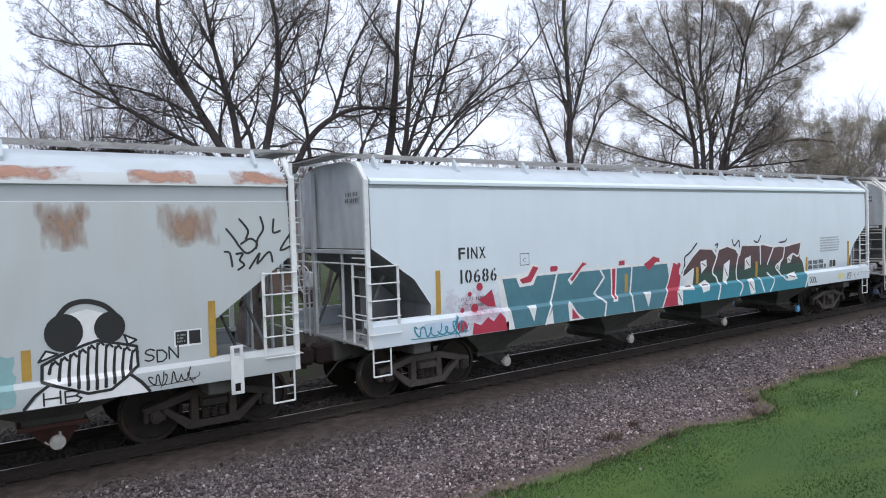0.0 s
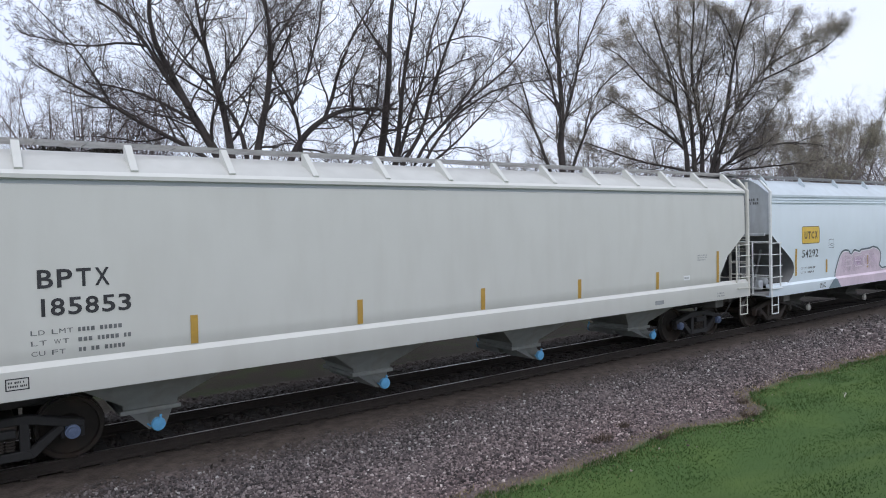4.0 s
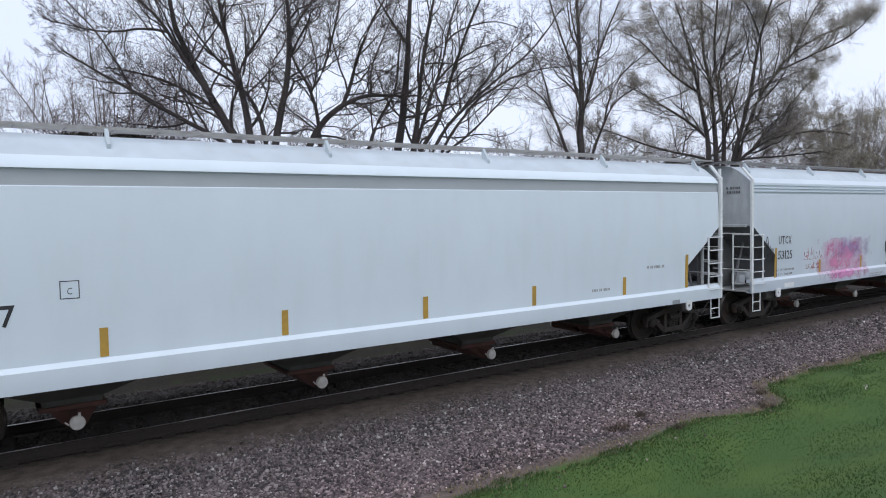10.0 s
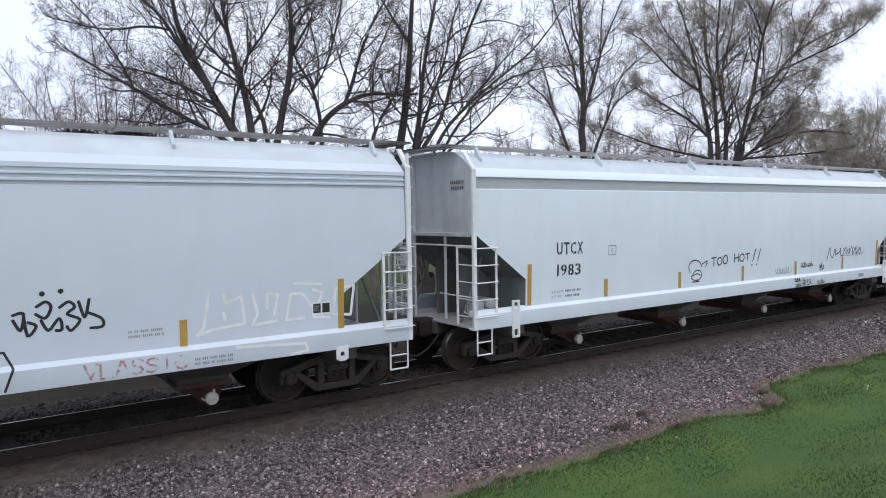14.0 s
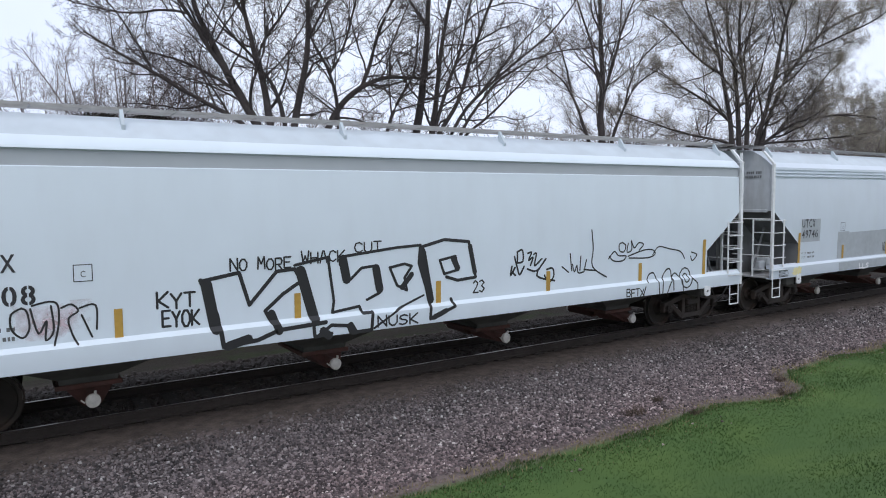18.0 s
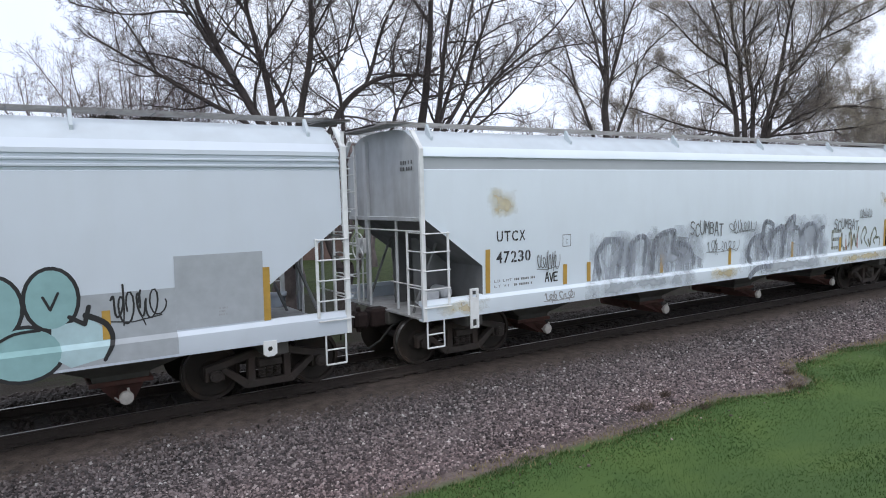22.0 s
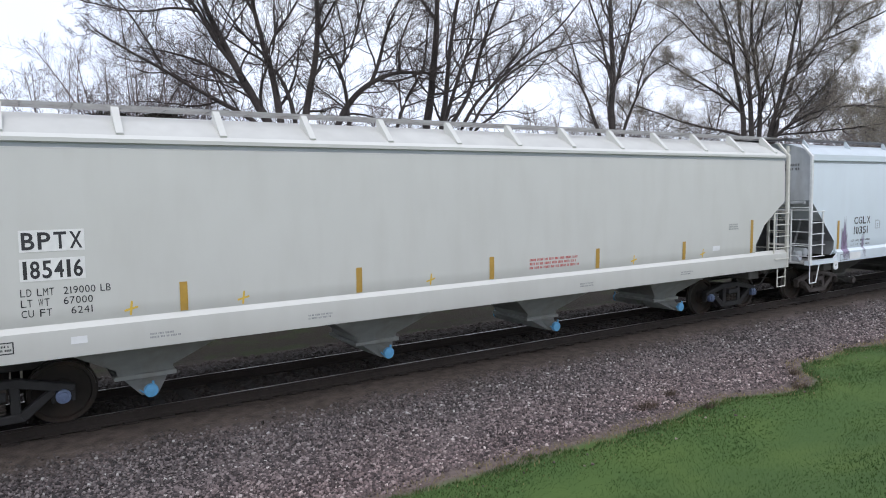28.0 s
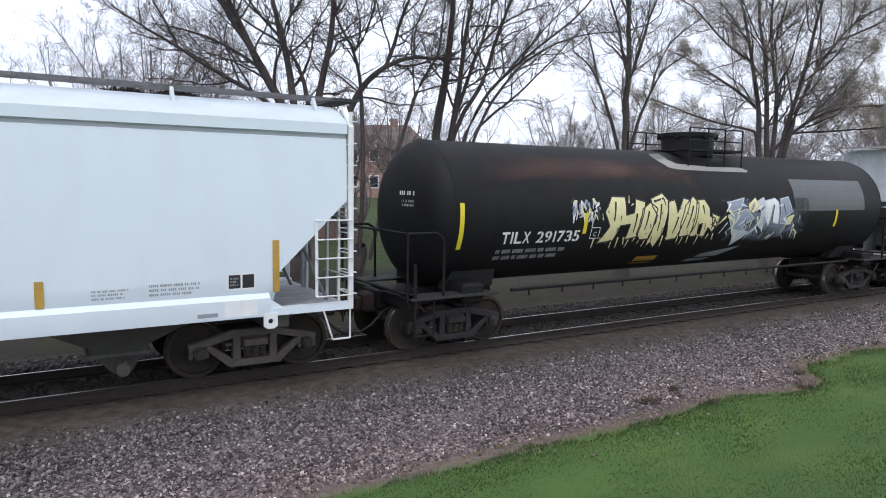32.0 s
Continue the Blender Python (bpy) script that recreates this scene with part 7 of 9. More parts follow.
for pts in ([(14.74, 2.08), (14.66, 1.58), (14.56, 1.47), (14.81, 1.54), (15.29, 1.58)], [(14.97, 2.06), (15.0, 1.93), (15.24, 2.01), (15.29, 1.58)], [(14.96, 1.78), (14.98, 1.67)], [(15.42, 2.03), (15.5, 1.71), (15.4, 1.54), (15.81, 1.57)], [(15.65, 1.78), (15.66, 2.02), (15.84, 2.0), (15.77, 1.68)], [(16.28, 1.57), (15.97, 1.57), (16.05, 1.99), (16.26, 1.98), (16.43, 1.74)], [(16.44, 2.03), (16.61, 1.97), (16.45, 1.57), (16.75, 1.54)], [(16.86, 2.02), (17.2, 2.05), (17.13, 1.55), (16.8, 1.59), (16.86, 2.02)], [(16.13, 2.15), (16.59, 2.11)], [(15.13, 1.23), (15.8, 1.19), (16.27, 1.16), (16.31, 1.04), (16.03, 1.01)]):
    a.stroke(pts, 0.045, "white", 0)
letters(a, "VLASSIC", 13.0, 1.02, 14.4, 1.22, 0.03, "redtext", 0, wave=0.05)
a.done()
sign_plate(c, s, 16.42, 1.60, 16.76, 1.81)
a = one(c, s, "data_stencil", "small sill lettering")
a.bars(6.92, 0.99, 7.91, 1.14, 2, "stencil_grey", 0, 6)
a.bars(14.5, 1.02, 15.1, 1.16, 2, "stencil_grey", 0, 7)
a.rect(1.66, 1.02, 2.17, 1.15, "white", 0)
a.bars(13.6, 1.52, 14.1, 1.66, 2, "stencil_grey", 0, 8)
a.done()

# -- white car with the small tags
c, s = car_hot, "smooth"
stencils(c, s, "UTCX", (2.25, 2.36, 3.03, 2.62), "1983", (2.24, 1.90, 2.97, 2.15), (2.12, 1.41, 2.97, 1.63), 2, (3.85, 2.28, 4.10, 2.50), seed=12)
reflectors(c, s, SMOOTH_X, 1.35, 1.75, 2.20)
a = one(c, s, "graffiti", "small black tags")
for pts in ([(6.86, 1.72), (6.80, 1.86), (6.95, 2.00), (7.20, 1.98), (7.34, 1.84)], [(6.92, 1.56), (7.04, 1.72), (7.26, 1.74), (7.34, 1.60), (7.20, 1.50), (6.98, 1.52), (6.92, 1.62)], [(7.0, 1.62), (7.14, 1.66), (7.28, 1.62)], [(7.36, 1.90), (7.56, 1.96), (7.50, 1.82)], [(6.95, 1.46), (7.25, 1.46)]):
    a.stroke(soften(pts), 0.03, "black", 0)
letters(a, "TOO HOT", 7.72, 1.80, 9.50, 2.00, 0.035, "black", 0, wave=0.12, rise=0.05)
for x in (9.62, 9.86):
    a.stroke([(x + 0.14, 2.18), (x + 0.02, 1.86)], 0.04, "black", 0)
    a.disc(x - 0.02, 1.76, 0.03, "black", 0)
# tags near the far end and on the sill
for pts in ([(13.68, 1.68), (13.76, 1.86), (13.86, 2.07), (13.90, 1.84), (14.06, 1.76), (14.18, 2.02), (14.24, 1.80)], [(14.24, 1.84), (14.45, 1.90), (14.52, 2.02), (14.56, 1.80), (14.70, 1.82), (14.84, 2.04), (14.92, 1.84)], [(14.9, 1.92), (15.1, 1.98), (15.06, 1.82), (15.26, 2.06), (15.32, 1.82), (15.5, 2.0), (15.6, 1.84), (15.83, 2.0), (15.82, 1.76)]):
    a.stroke(soften(pts), 0.032, "black", 0)
scribble(a, 12.2, 1.54, 12.86, 1.68, 0.024, "black", 0, 44, 5)
scribble(a, 13.25, 1.40, 13.53, 1.58, 0.024, "black", 0, 45, 2)
for x0, z0, x1, z1, k in ((11.72, 1.14, 12.03, 1.24, 46), (11.76, 1.0, 12.1, 1.08, 47), (12.15, 1.01, 12.7, 1.20, 48), (13.0, 1.0, 13.45, 1.12, 49)):
    scribble(a, x0, z0, x1, z1, 0.018, "black", 0, k, 4)
scribble(a, 14.7, 1.76, 16.0, 2.04, 0.026, "stencil_grey", 0, 42, 6)
scribble(a, 10.8, 1.42, 11.6, 1.6, 0.02, "stencil_grey", 0, 43, 5)
a.done()
lifting_plate(c, 17.42)
lifting_plate(c, 1.05)
a = one(c, s, "data_stencil", "small sill lettering")
a.rect(15.6, 1.06, 15.95, 1.16, "grey_dark", 0)
a.done()

# -- white car with the block letters
c, s = car_block, "smooth"
stencils(c, s, "UTCX", (1.77, 2.34, 2.58, 2.58), "59408", (1.77, 1.89, 2.79, 2.16), (1.71, 1.40, 2.56, 1.65), 2, (3.24, 2.16, 3.48, 2.40), seed=13)
reflectors(c, s, SMOOTH_X, 1.33, 1.74, 2.19)
a = one(c, s, "graffiti", "large block letters in thick black outline")
for pts, w in (([(4.92, 2.06), (5.15, 1.5), (5.22, 1.02), (5.75, 1.06), (6.1, 1.18), (6.9, 1.22)], 0.07), ([(4.95, 2.05), (5.5, 2.14), (5.65, 1.62), (6.1, 2.12), (6.4, 2.14)], 0.06), ([(5.0, 2.0), (5.12, 1.3)], 0.17), ([(5.60, 1.1), (5.28, 1.02)], 0.14), ([(6.0, 1.3), (5.9, 1.5), (6.2, 1.75), (6.45, 1.9)], 0.06), ([(6.1, 1.16), (6.0, 1.45)], 0.13),
               ([(6.4, 2.14), (6.55, 1.85), (6.68, 1.25), (6.7, 1.0), (7.0, 1.02)], 0.06), ([(6.5, 2.1), (6.72, 1.3)], 0.18), ([(6.4, 2.20), (6.98, 2.30), (7.08, 1.55), (7.05, 1.36), (7.55, 1.42), (7.6, 1.3), (7.75, 1.3)], 0.05), ([(6.75, 1.0), (7.0, 1.16), (7.3, 1.12), (7.35, 0.99), (7.75, 1.0), (7.78, 1.3)], 0.06), ([(6.85, 1.08), (6.95, 0.99)], 0.14), ([(7.35, 1.12), (7.42, 1.0)], 0.12),
               ([(7.2, 2.16), (7.3, 2.30), (8.3, 2.40), (8.75, 2.42)], 0.05), ([(7.25, 2.25), (7.32, 1.90)], 0.16), ([(7.35, 1.86), (7.6, 2.08), (7.85, 2.10), (7.95, 1.62), (7.7, 1.52)], 0.05), ([(7.88, 2.06), (7.95, 1.68)], 0.15), ([(8.15, 2.05), (8.45, 2.10), (8.6, 2.05), (8.45, 1.85), (8.5, 1.62), (8.3, 1.72), (8.15, 2.05)], 0.05), ([(8.4, 1.68), (8.6, 1.9)], 0.10),
               ([(8.78, 2.42), (8.75, 2.1), (8.98, 1.4), (8.95, 1.06), (9.5, 1.24), (9.45, 1.38)], 0.06), ([(8.82, 2.3), (9.0, 1.4)], 0.15), ([(8.78, 2.38), (9.3, 2.50), (9.85, 2.44), (10.02, 1.75), (9.6, 1.72), (9.35, 1.80)], 0.06), ([(9.88, 2.35), (10.0, 1.85)], 0.10), ([(9.2, 2.12), (9.55, 2.18), (9.62, 1.92), (9.3, 1.86), (9.2, 2.12)], 0.05), ([(9.5, 2.14), (9.6, 1.95)], 0.12), ([(9.02, 1.08), (9.3, 1.18)], 0.10), ([(7.8, 1.02), (8.3, 1.3), (8.85, 1.5)], 0.04)):
    a.stroke(pts, w, "black", 1)
a.done()
a = one(c, s, "graffiti", "small black and red tags round the block letters")
letters(a, "NO MORE", 5.35, 2.16, 6.35, 2.34, 0.026, "black", 2, wave=0.1)
letters(a, "WHACK", 6.5, 2.22, 7.3, 2.40, 0.026, "black", 2, wave=0.1)
letters(a, "CUT", 7.45, 2.34, 8.0, 2.50, 0.026, "black", 2, wave=0.1)
letters(a, "KYT", 4.28, 1.68, 4.85, 1.90, 0.035, "black", 0, wave=0.1)
letters(a, "EYOK", 4.35, 1.40, 4.9, 1.62, 0.035, "black", 0, wave=0.1)
letters(a, "23", 9.95, 1.45, 10.25, 1.68, 0.03, "black", 0)
letters(a, "NUSK", 7.85, 1.02, 8.7, 1.20, 0.03, "black", 2, wave=0.1)
a.next()
a.patch("tag_pink", (0.62, 0.42, 0.44), 2.45, 1.40, 3.45, 1.92, 0.6, 4.0, 0.4)
for pts in ([(2.62, 1.86), (2.50, 1.78), (2.50, 1.58), (2.62, 1.46), (2.70, 1.58), (2.68, 1.80), (2.62, 1.86)], [(2.72, 1.84), (2.80, 1.50), (2.90, 1.66), (2.88, 1.40), (2.98, 1.52), (2.96, 1.86)], [(2.74, 1.88), (2.94, 1.92), (3.04, 1.86), (3.04, 1.60), (2.98, 1.32)], [(3.08, 1.82), (3.20, 1.86), (3.28, 1.76), (3.16, 1.66), (3.20, 1.44), (3.26, 1.30)], [(3.30, 1.80), (3.50, 1.82), (3.50, 1.48)], [(3.32, 1.70), (3.44, 1.38)]):
    a.stroke(soften(pts), 0.026, "black", 1)
a.next()
for pts in ([(10.97, 2.09), (11.04, 1.88), (11.11, 1.72), (11.22, 1.88)], [(11.04, 2.18), (11.17, 2.21), (11.19, 1.99), (11.07, 1.96)], [(11.04, 2.18), (11.05, 1.96)], [(11.31, 2.14), (11.41, 2.15), (11.34, 2.0), (11.45, 2.05), (11.39, 1.89)], [(11.47, 2.11), (11.54, 2.12), (11.5, 1.88), (11.69, 2.01)], [(11.31, 1.82), (11.56, 1.77), (11.8, 2.0), (11.56, 1.67), (12.05, 1.53)], [(11.83, 1.78), (11.99, 1.79), (12.02, 1.62), (11.88, 1.51), (11.77, 1.66)], [(10.91, 1.9), (10.88, 1.72), (10.99, 1.87), (10.93, 1.79), (11.0, 1.71)]):
    a.stroke(soften(pts), 0.04, "black", 0)
a.next()
for pts in ([(12.25, 1.81), (12.44, 1.68)], [(12.48, 2.07), (12.53, 1.71)], [(12.55, 1.84), (12.61, 1.68), (12.68, 1.81), (12.72, 1.65), (12.89, 1.66)], [(12.79, 2.0), (12.77, 1.69)], [(12.96, 1.92), (12.89, 1.66)], [(12.89, 1.71), (13.28, 1.66)], [(13.1, 2.55), (13.15, 2.15), (13.15, 1.75), (13.58, 1.5)]):
    a.stroke(soften(pts), 0.032, "black", 0)
a.next()
for pts in ([(13.64, 1.9), (13.81, 2.05), (13.95, 1.95), (14.19, 1.93), (14.09, 1.83), (13.8, 1.84), (13.66, 1.95)], [(14.05, 2.24), (14.17, 2.17), (14.12, 2.03), (13.98, 2.06), (13.96, 2.2), (14.05, 2.24)], [(14.25, 2.21), (14.22, 2.02), (14.37, 2.06), (14.35, 2.27), (14.45, 2.1), (14.6, 2.21), (14.76, 2.17), (14.62, 2.04)], [(14.26, 1.92), (14.75, 2.03), (15.07, 2.03), (15.17, 1.92), (14.9, 1.85), (14.29, 1.88)], [(15.09, 1.91), (15.29, 2.09), (15.68, 2.02), (16.08, 1.94), (16.25, 1.76)], [(16.5, 1.9), (16.71, 1.83), (16.55, 1.69), (16.47, 1.8)]):
    a.stroke(soften(pts), 0.032, "black", 0)
scribble(a, 0.9, 1.05, 1.5, 1.22, 0.024, "black", 0, 55, 5)
a.done()
a = one(c, s, "graffiti", "black looped tag across the sill")
for pts in ([(14.89, 1.28), (14.97, 1.45), (15.13, 1.48), (15.24, 1.3), (15.28, 0.99)], [(15.39, 0.99), (15.43, 1.33), (15.61, 1.54), (15.75, 1.47), (15.79, 1.03)], [(15.56, 0.99), (15.71, 1.25), (15.89, 1.43), (16.09, 1.26), (16.14, 0.99)], [(16.48, 1.27), (16.67, 1.14), (16.69, 0.99)], [(14.8, 1.19), (14.72, 0.99)]):
    a.stroke(soften(pts), 0.035, "black", 0)
for r in (0.21, 0.09):
    a.stroke([(16.27 + r * math.cos(k * 0.5236), 1.29 + 1.15 * r * math.sin(k * 0.5236)) for k in range(13)], 0.035, "black", 0)
letters(a, "BFTX", 14.15, 1.0, 14.75, 1.16, 0.028, "black", 0, wave=0.1)
a.done()

# -- grey car with buffed patches
c, s = car_patch, "ribbed"
a = one(c, s, "paint_patch", "flat grey patches of cover-up paint")
a.rect(1.50, 1.93, 2.50, 2.58, "grey_patch", 0)
a.next()
a.rect(3.50, 1.36, 4.15, 2.16, "grey_patch", 0)
a.poly([(4.15, 1.36), (9.9, 1.36), (9.85, 2.12), (8.0, 2.2), (6.0, 2.14), (4.15, 2.12)], "grey_patch", 0)
a.next()
a.rect(12.72, 1.02, 15.6, 2.0, "grey_patch", 0)
a.next()
a.rect(15.6, 1.36, 16.92, 2.46, "grey_patch", 1)
a.next()
a.rect(3.5, 1.0, 10.3, 1.24, "grey_patch", 0)
a.done()
stencils(c, s, "UTCX", (1.53, 2.34, 2.21, 2.58), "49746", (1.54, 2.04, 2.37, 2.27), (1.56, 1.44, 2.22, 1.67), 2, (3.64, 2.18, 3.89, 2.44), seed=14)
reflectors(c, s, (1.42, 3.82, 6.54, 9.17, 11.9, 14.67, 16.97), 1.35, 1.76, 2.20)
a = one(c, s, "graffiti", "pale blue bubble letters with a darker edge")
letters(a, "GOMGA", 7.92, 1.10, 10.12, 1.94, 0.200, "blue_edge", 1, gap=0.36, wave=0.05, seed=2)
letters(a, "GOMGA", 7.92, 1.10, 10.12, 1.94, 0.165, "sky", 2, gap=0.36, wave=0.05, seed=2)
scribble(a, 7.75, 1.95, 8.3, 2.3, 0.03, "sky", 1, 61, 4)
scribble(a, 8.8, 2.1, 9.5, 2.4, 0.03, "sky", 1, 62, 4)
a.done()
a = one(c, s, "graffiti", "aqua bubble shapes in thick black outline")
for x, z, rx, rz in ((13.36, 1.92, 0.30, 0.40), (14.02, 1.98, 0.30, 0.40), (13.66, 1.28, 0.44, 0.34)):
    a.disc(x, z, rx + 0.05, "black", 2, rz + 0.05, 22)
    a.disc(x, z, rx, "aqua", 3, rz, 22)
a.shape([(14.0, 1.62), (14.5, 1.66), (14.72, 1.42), (14.66, 1.12), (14.2, 1.03), (13.98, 1.2)], "pale_aqua", 2)
a.stroke(soften([(14.42, 1.72), (14.66, 1.58), (14.74, 1.34), (14.62, 1.08)]), 0.09, "black", 3, w2=0.05)
a.shape([(12.90, 1.60), (13.22, 1.80), (13.34, 1.42), (13.12, 1.40)], "black", 3)
a.shape([(13.02, 1.60), (13.20, 1.70), (13.26, 1.50)], "aqua", 4)
a.stroke(soften([(13.30, 1.42), (13.56, 1.56), (13.86, 1.58)]), 0.04, "black", 5)
a.stroke([(13.92, 2.02), (14.0, 1.84), (14.10, 2.06)], 0.035, "black", 5)
a.stroke([(14.22, 1.72), (14.40, 1.60), (14.46, 1.84)], 0.06, "black", 5)
scribble(a, 14.75, 1.55, 15.4, 2.0, 0.03, "black", 2, 63, 4)
a.done()
a = one(c, s, "graffiti", "small black tags")
scribble(a, 6.3, 1.45, 7.0, 1.75, 0.03, "black", 1, 64, 5)
a.stroke([(7.05, 1.66), (7.12, 1.80), (7.28, 1.74), (7.34, 1.86), (7.48, 1.78), (7.62, 1.84), (7.76, 1.68), (7.62, 1.54), (7.44, 1.58), (7.28, 1.50), (7.05, 1.66)], 0.03, "black", 1)
a.disc(7.3, 1.68, 0.04, "black", 1)
a.disc(7.52, 1.70, 0.04, "black", 1)
letters(a, "BACKER", 10.75, 1.5, 11.65, 1.85, 0.032, "black", 1, wave=0.1)
scribble(a, 10.8, 1.48, 11.6, 1.88, 0.02, "black", 1, 65, 4)
letters(a, "LLS", 4.7, 0.99, 5.3, 1.12, 0.04, "white", 2, wave=0.1)
a.blob(1.0, 1.0, 1.5, 1.28, "cream", 0, 66, 0.4)
a.done()
sign_plate(c, s, 16.18, 1.44, 16.62, 1.70)
a = one(c, s, "data_stencil", "sill lettering and plate")
a.rect(12.0, 1.06, 12.6, 1.22, "white", 1)
a.bars(7.0, 0.99, 8.4, 1.08, 2, "stencil_grey", 2, 3)
a.frame_box(0.35, 1.02, 0.8, 1.2, 0.02, "stencil", 0)
a.bars(0.38, 1.04, 0.77, 1.18, 3, "stencil", 0, 4)
a.done()

# -- white car with faded grey pieces and ochre stains
c, s = car_faded, "smooth"
stencils(c, s, "UTCX", (1.72, 2.34, 2.43, 2.55), "47230", (1.71, 1.92, 2.57, 2.15), (1.66, 1.42, 2.73, 1.63), 2, (3.43, 2.15, 3.66, 2.40), seed=15)
reflectors(c, s, (1.50, 3.50, 4.18, 6.52, 9.1, 11.9, 14.4, 17.06), 1.36, 1.78, 2.21)
a = one(c, s, "graffiti", "faded grey spray pieces on body and sill")
a.shape([(4.27, 1.35), (4.43, 2.14), (4.66, 2.29), (5.22, 2.27), (5.36, 2.11), (5.96, 2.25), (6.11, 2.15), (6.96, 2.38), (7.0, 2.19), (7.47, 2.13), (7.51, 1.82), (8.0, 1.58), (8.04, 1.36)], "fade", 0)
a.shape([(9.74, 1.36), (9.63, 1.66), (10.4, 2.04), (10.51, 2.34), (10.85, 2.19), (10.85, 1.97), (11.81, 2.42), (11.88, 2.14), (12.59, 2.16), (13.4, 2.02), (13.62, 1.67), (13.56, 1.36)], "fade", 0)
for k, (x0, z0, x1, z1) in enumerate(((4.2, 1.30, 6.4, 2.4), (5.8, 1.30, 8.2, 2.45), (9.5, 1.30, 11.6, 2.4), (11.2, 1.30, 13.8, 2.5))):
    a.patch("grey_cloud_%s" % "abcd"[k], (0.36, 0.385, 0.43), x0, z0, x1, z1, 0.45, 1.8, 0.3, 2 + k % 2, 1.3, full=0.15)
# soft outlines of the rubbed-off letters, with runs below them
for pts in ([(9.97, 1.38), (9.87, 1.53), (9.92, 1.77), (10.1, 1.97), (10.42, 2.01), (10.47, 1.79), (10.63, 1.66), (10.77, 1.49)], [(10.47, 1.79), (10.51, 2.18), (10.6, 2.37), (10.8, 2.36), (10.96, 2.25), (10.78, 1.94)], [(10.84, 1.75), (10.92, 2.0), (11.13, 2.15), (11.4, 2.22), (11.42, 1.8), (11.45, 1.45)], [(11.54, 1.79), (11.54, 2.17), (11.72, 2.39), (11.98, 2.47), (11.93, 2.22), (12.2, 2.12), (12.31, 1.95)], [(12.31, 1.95), (12.48, 2.16), (12.81, 2.24), (13.09, 2.09), (12.96, 1.81), (13.07, 1.51)], [(13.07, 1.51), (13.13, 1.88), (13.31, 2.08), (13.49, 2.13)], [(9.86, 1.0), (10.09, 1.15), (10.44, 1.21), (10.81, 1.19)],
            [(4.5, 1.5), (4.42, 1.9), (4.75, 2.2), (5.2, 2.1), (5.1, 1.6)], [(5.4, 1.5), (5.5, 2.1), (5.95, 2.2), (5.9, 1.6)], [(6.2, 1.5), (6.3, 2.15), (6.95, 2.3), (6.9, 1.9), (7.3, 1.7)], [(7.1, 2.0), (7.5, 1.9), (7.7, 1.5)]):
    a.stroke(soften(pts), 0.17, "rubbed", 4, w2=0.12)
    for x, z in soften(pts)[::3]:
        a.stroke([(x, z), (x + 0.01, max(1.33, z - 0.16 - 0.5 * (x * 7.3 % 0.5)))], 0.022, "rubbed", 5, w2=0.012)
for k, (x0, x1) in enumerate(((4.0, 8.0), (9.5, 13.7))):
    a.patch("grey_sill_cloud_%s" % "ab"[k], (0.40, 0.43, 0.46), x0, 0.99, x1, 1.36, 0.7, 1.6, 0.35, 2)
a.done()
a = one(c, s, "graffiti", "olive letters and black tags")
letters(a, "EUW", 13.95, 1.42, 15.45, 1.86, 0.10, "olive", 0, gap=0.1, wave=0.2)
for pts in ([(15.67, 1.54), (15.62, 1.75), (15.70, 1.92), (15.82, 2.02), (15.92, 1.85), (15.80, 1.66), (16.05, 1.42)], [(16.05, 1.62), (16.16, 1.42), (16.23, 1.73), (16.43, 1.98), (16.54, 1.75), (16.38, 1.60), (16.45, 1.48)], [(16.51, 1.66), (16.75, 1.64), (16.74, 1.38)]):
    a.stroke(soften(pts), 0.085, "olive", 1, w2=0.05)
for k, x in enumerate((14.35, 14.75, 15.05, 15.4)):
    a.stroke([(x, 1.40), (x - 0.03, 1.82)], 0.07, ("blue_edge", "rust", "ochre", "redtext")[k], 1, w2=0.04)
for x0, z0, x1, z1, k in ((9.1, 2.16, 10.1, 2.46, 2), (15.5, 2.3, 16.2, 2.55, 4), (2.75, 1.7, 3.3, 2.05, 5), (8.2, 1.7, 9.4, 2.0, 6)):
    scribble(a, x0, z0, x1, z1, 0.02, "stencil_mid", 8, 70 + k, 5)
letters(a, "SCUMBAT", 7.5, 2.16, 8.8, 2.44, 0.03, "stencil_mid", 8, wave=0.2)
letters(a, "SCUMBAT", 14.0, 2.0, 15.4, 2.26, 0.03, "stencil_mid", 8, wave=0.2)
letters(a, "JOKER", 17.45, 2.52, 18.4, 2.8, 0.035, "olive", 0, wave=0.15, rise=0.25)
letters(a, "AVE", 2.95, 1.45, 3.3, 1.62, 0.03, "black", 0, wave=0.1)
scribble(a, 2.9, 1.05, 3.7, 1.22, 0.03, "stencil_grey", 0, 77, 4)
a.done()
a = one(c, s, "stain", "ochre and rust stains")
for k, (x0, z0, x1, z1) in enumerate(((1.5, 2.8, 2.3, 3.4), (17.3, 2.85, 18.1, 3.5), (16.7, 2.55, 17.4, 3.1), (8.0, 1.0, 9.7, 1.34), (0.2, 1.0, 1.5, 1.30), (13.4, 1.0, 17.9, 1.25))):
    a.patch("ochre_stain_%s" % "abcdef"[k], (0.62, 0.50, 0.26), x0, z0, x1, z1, 0.6, 2.6, 0.4)
a.blob(1.0, 1.0, 1.15, 1.4, "rust", 2, 90, 0.3)
a.done()
lifting_plate(c, 1.12)
lifting_plate(c, 17.44)

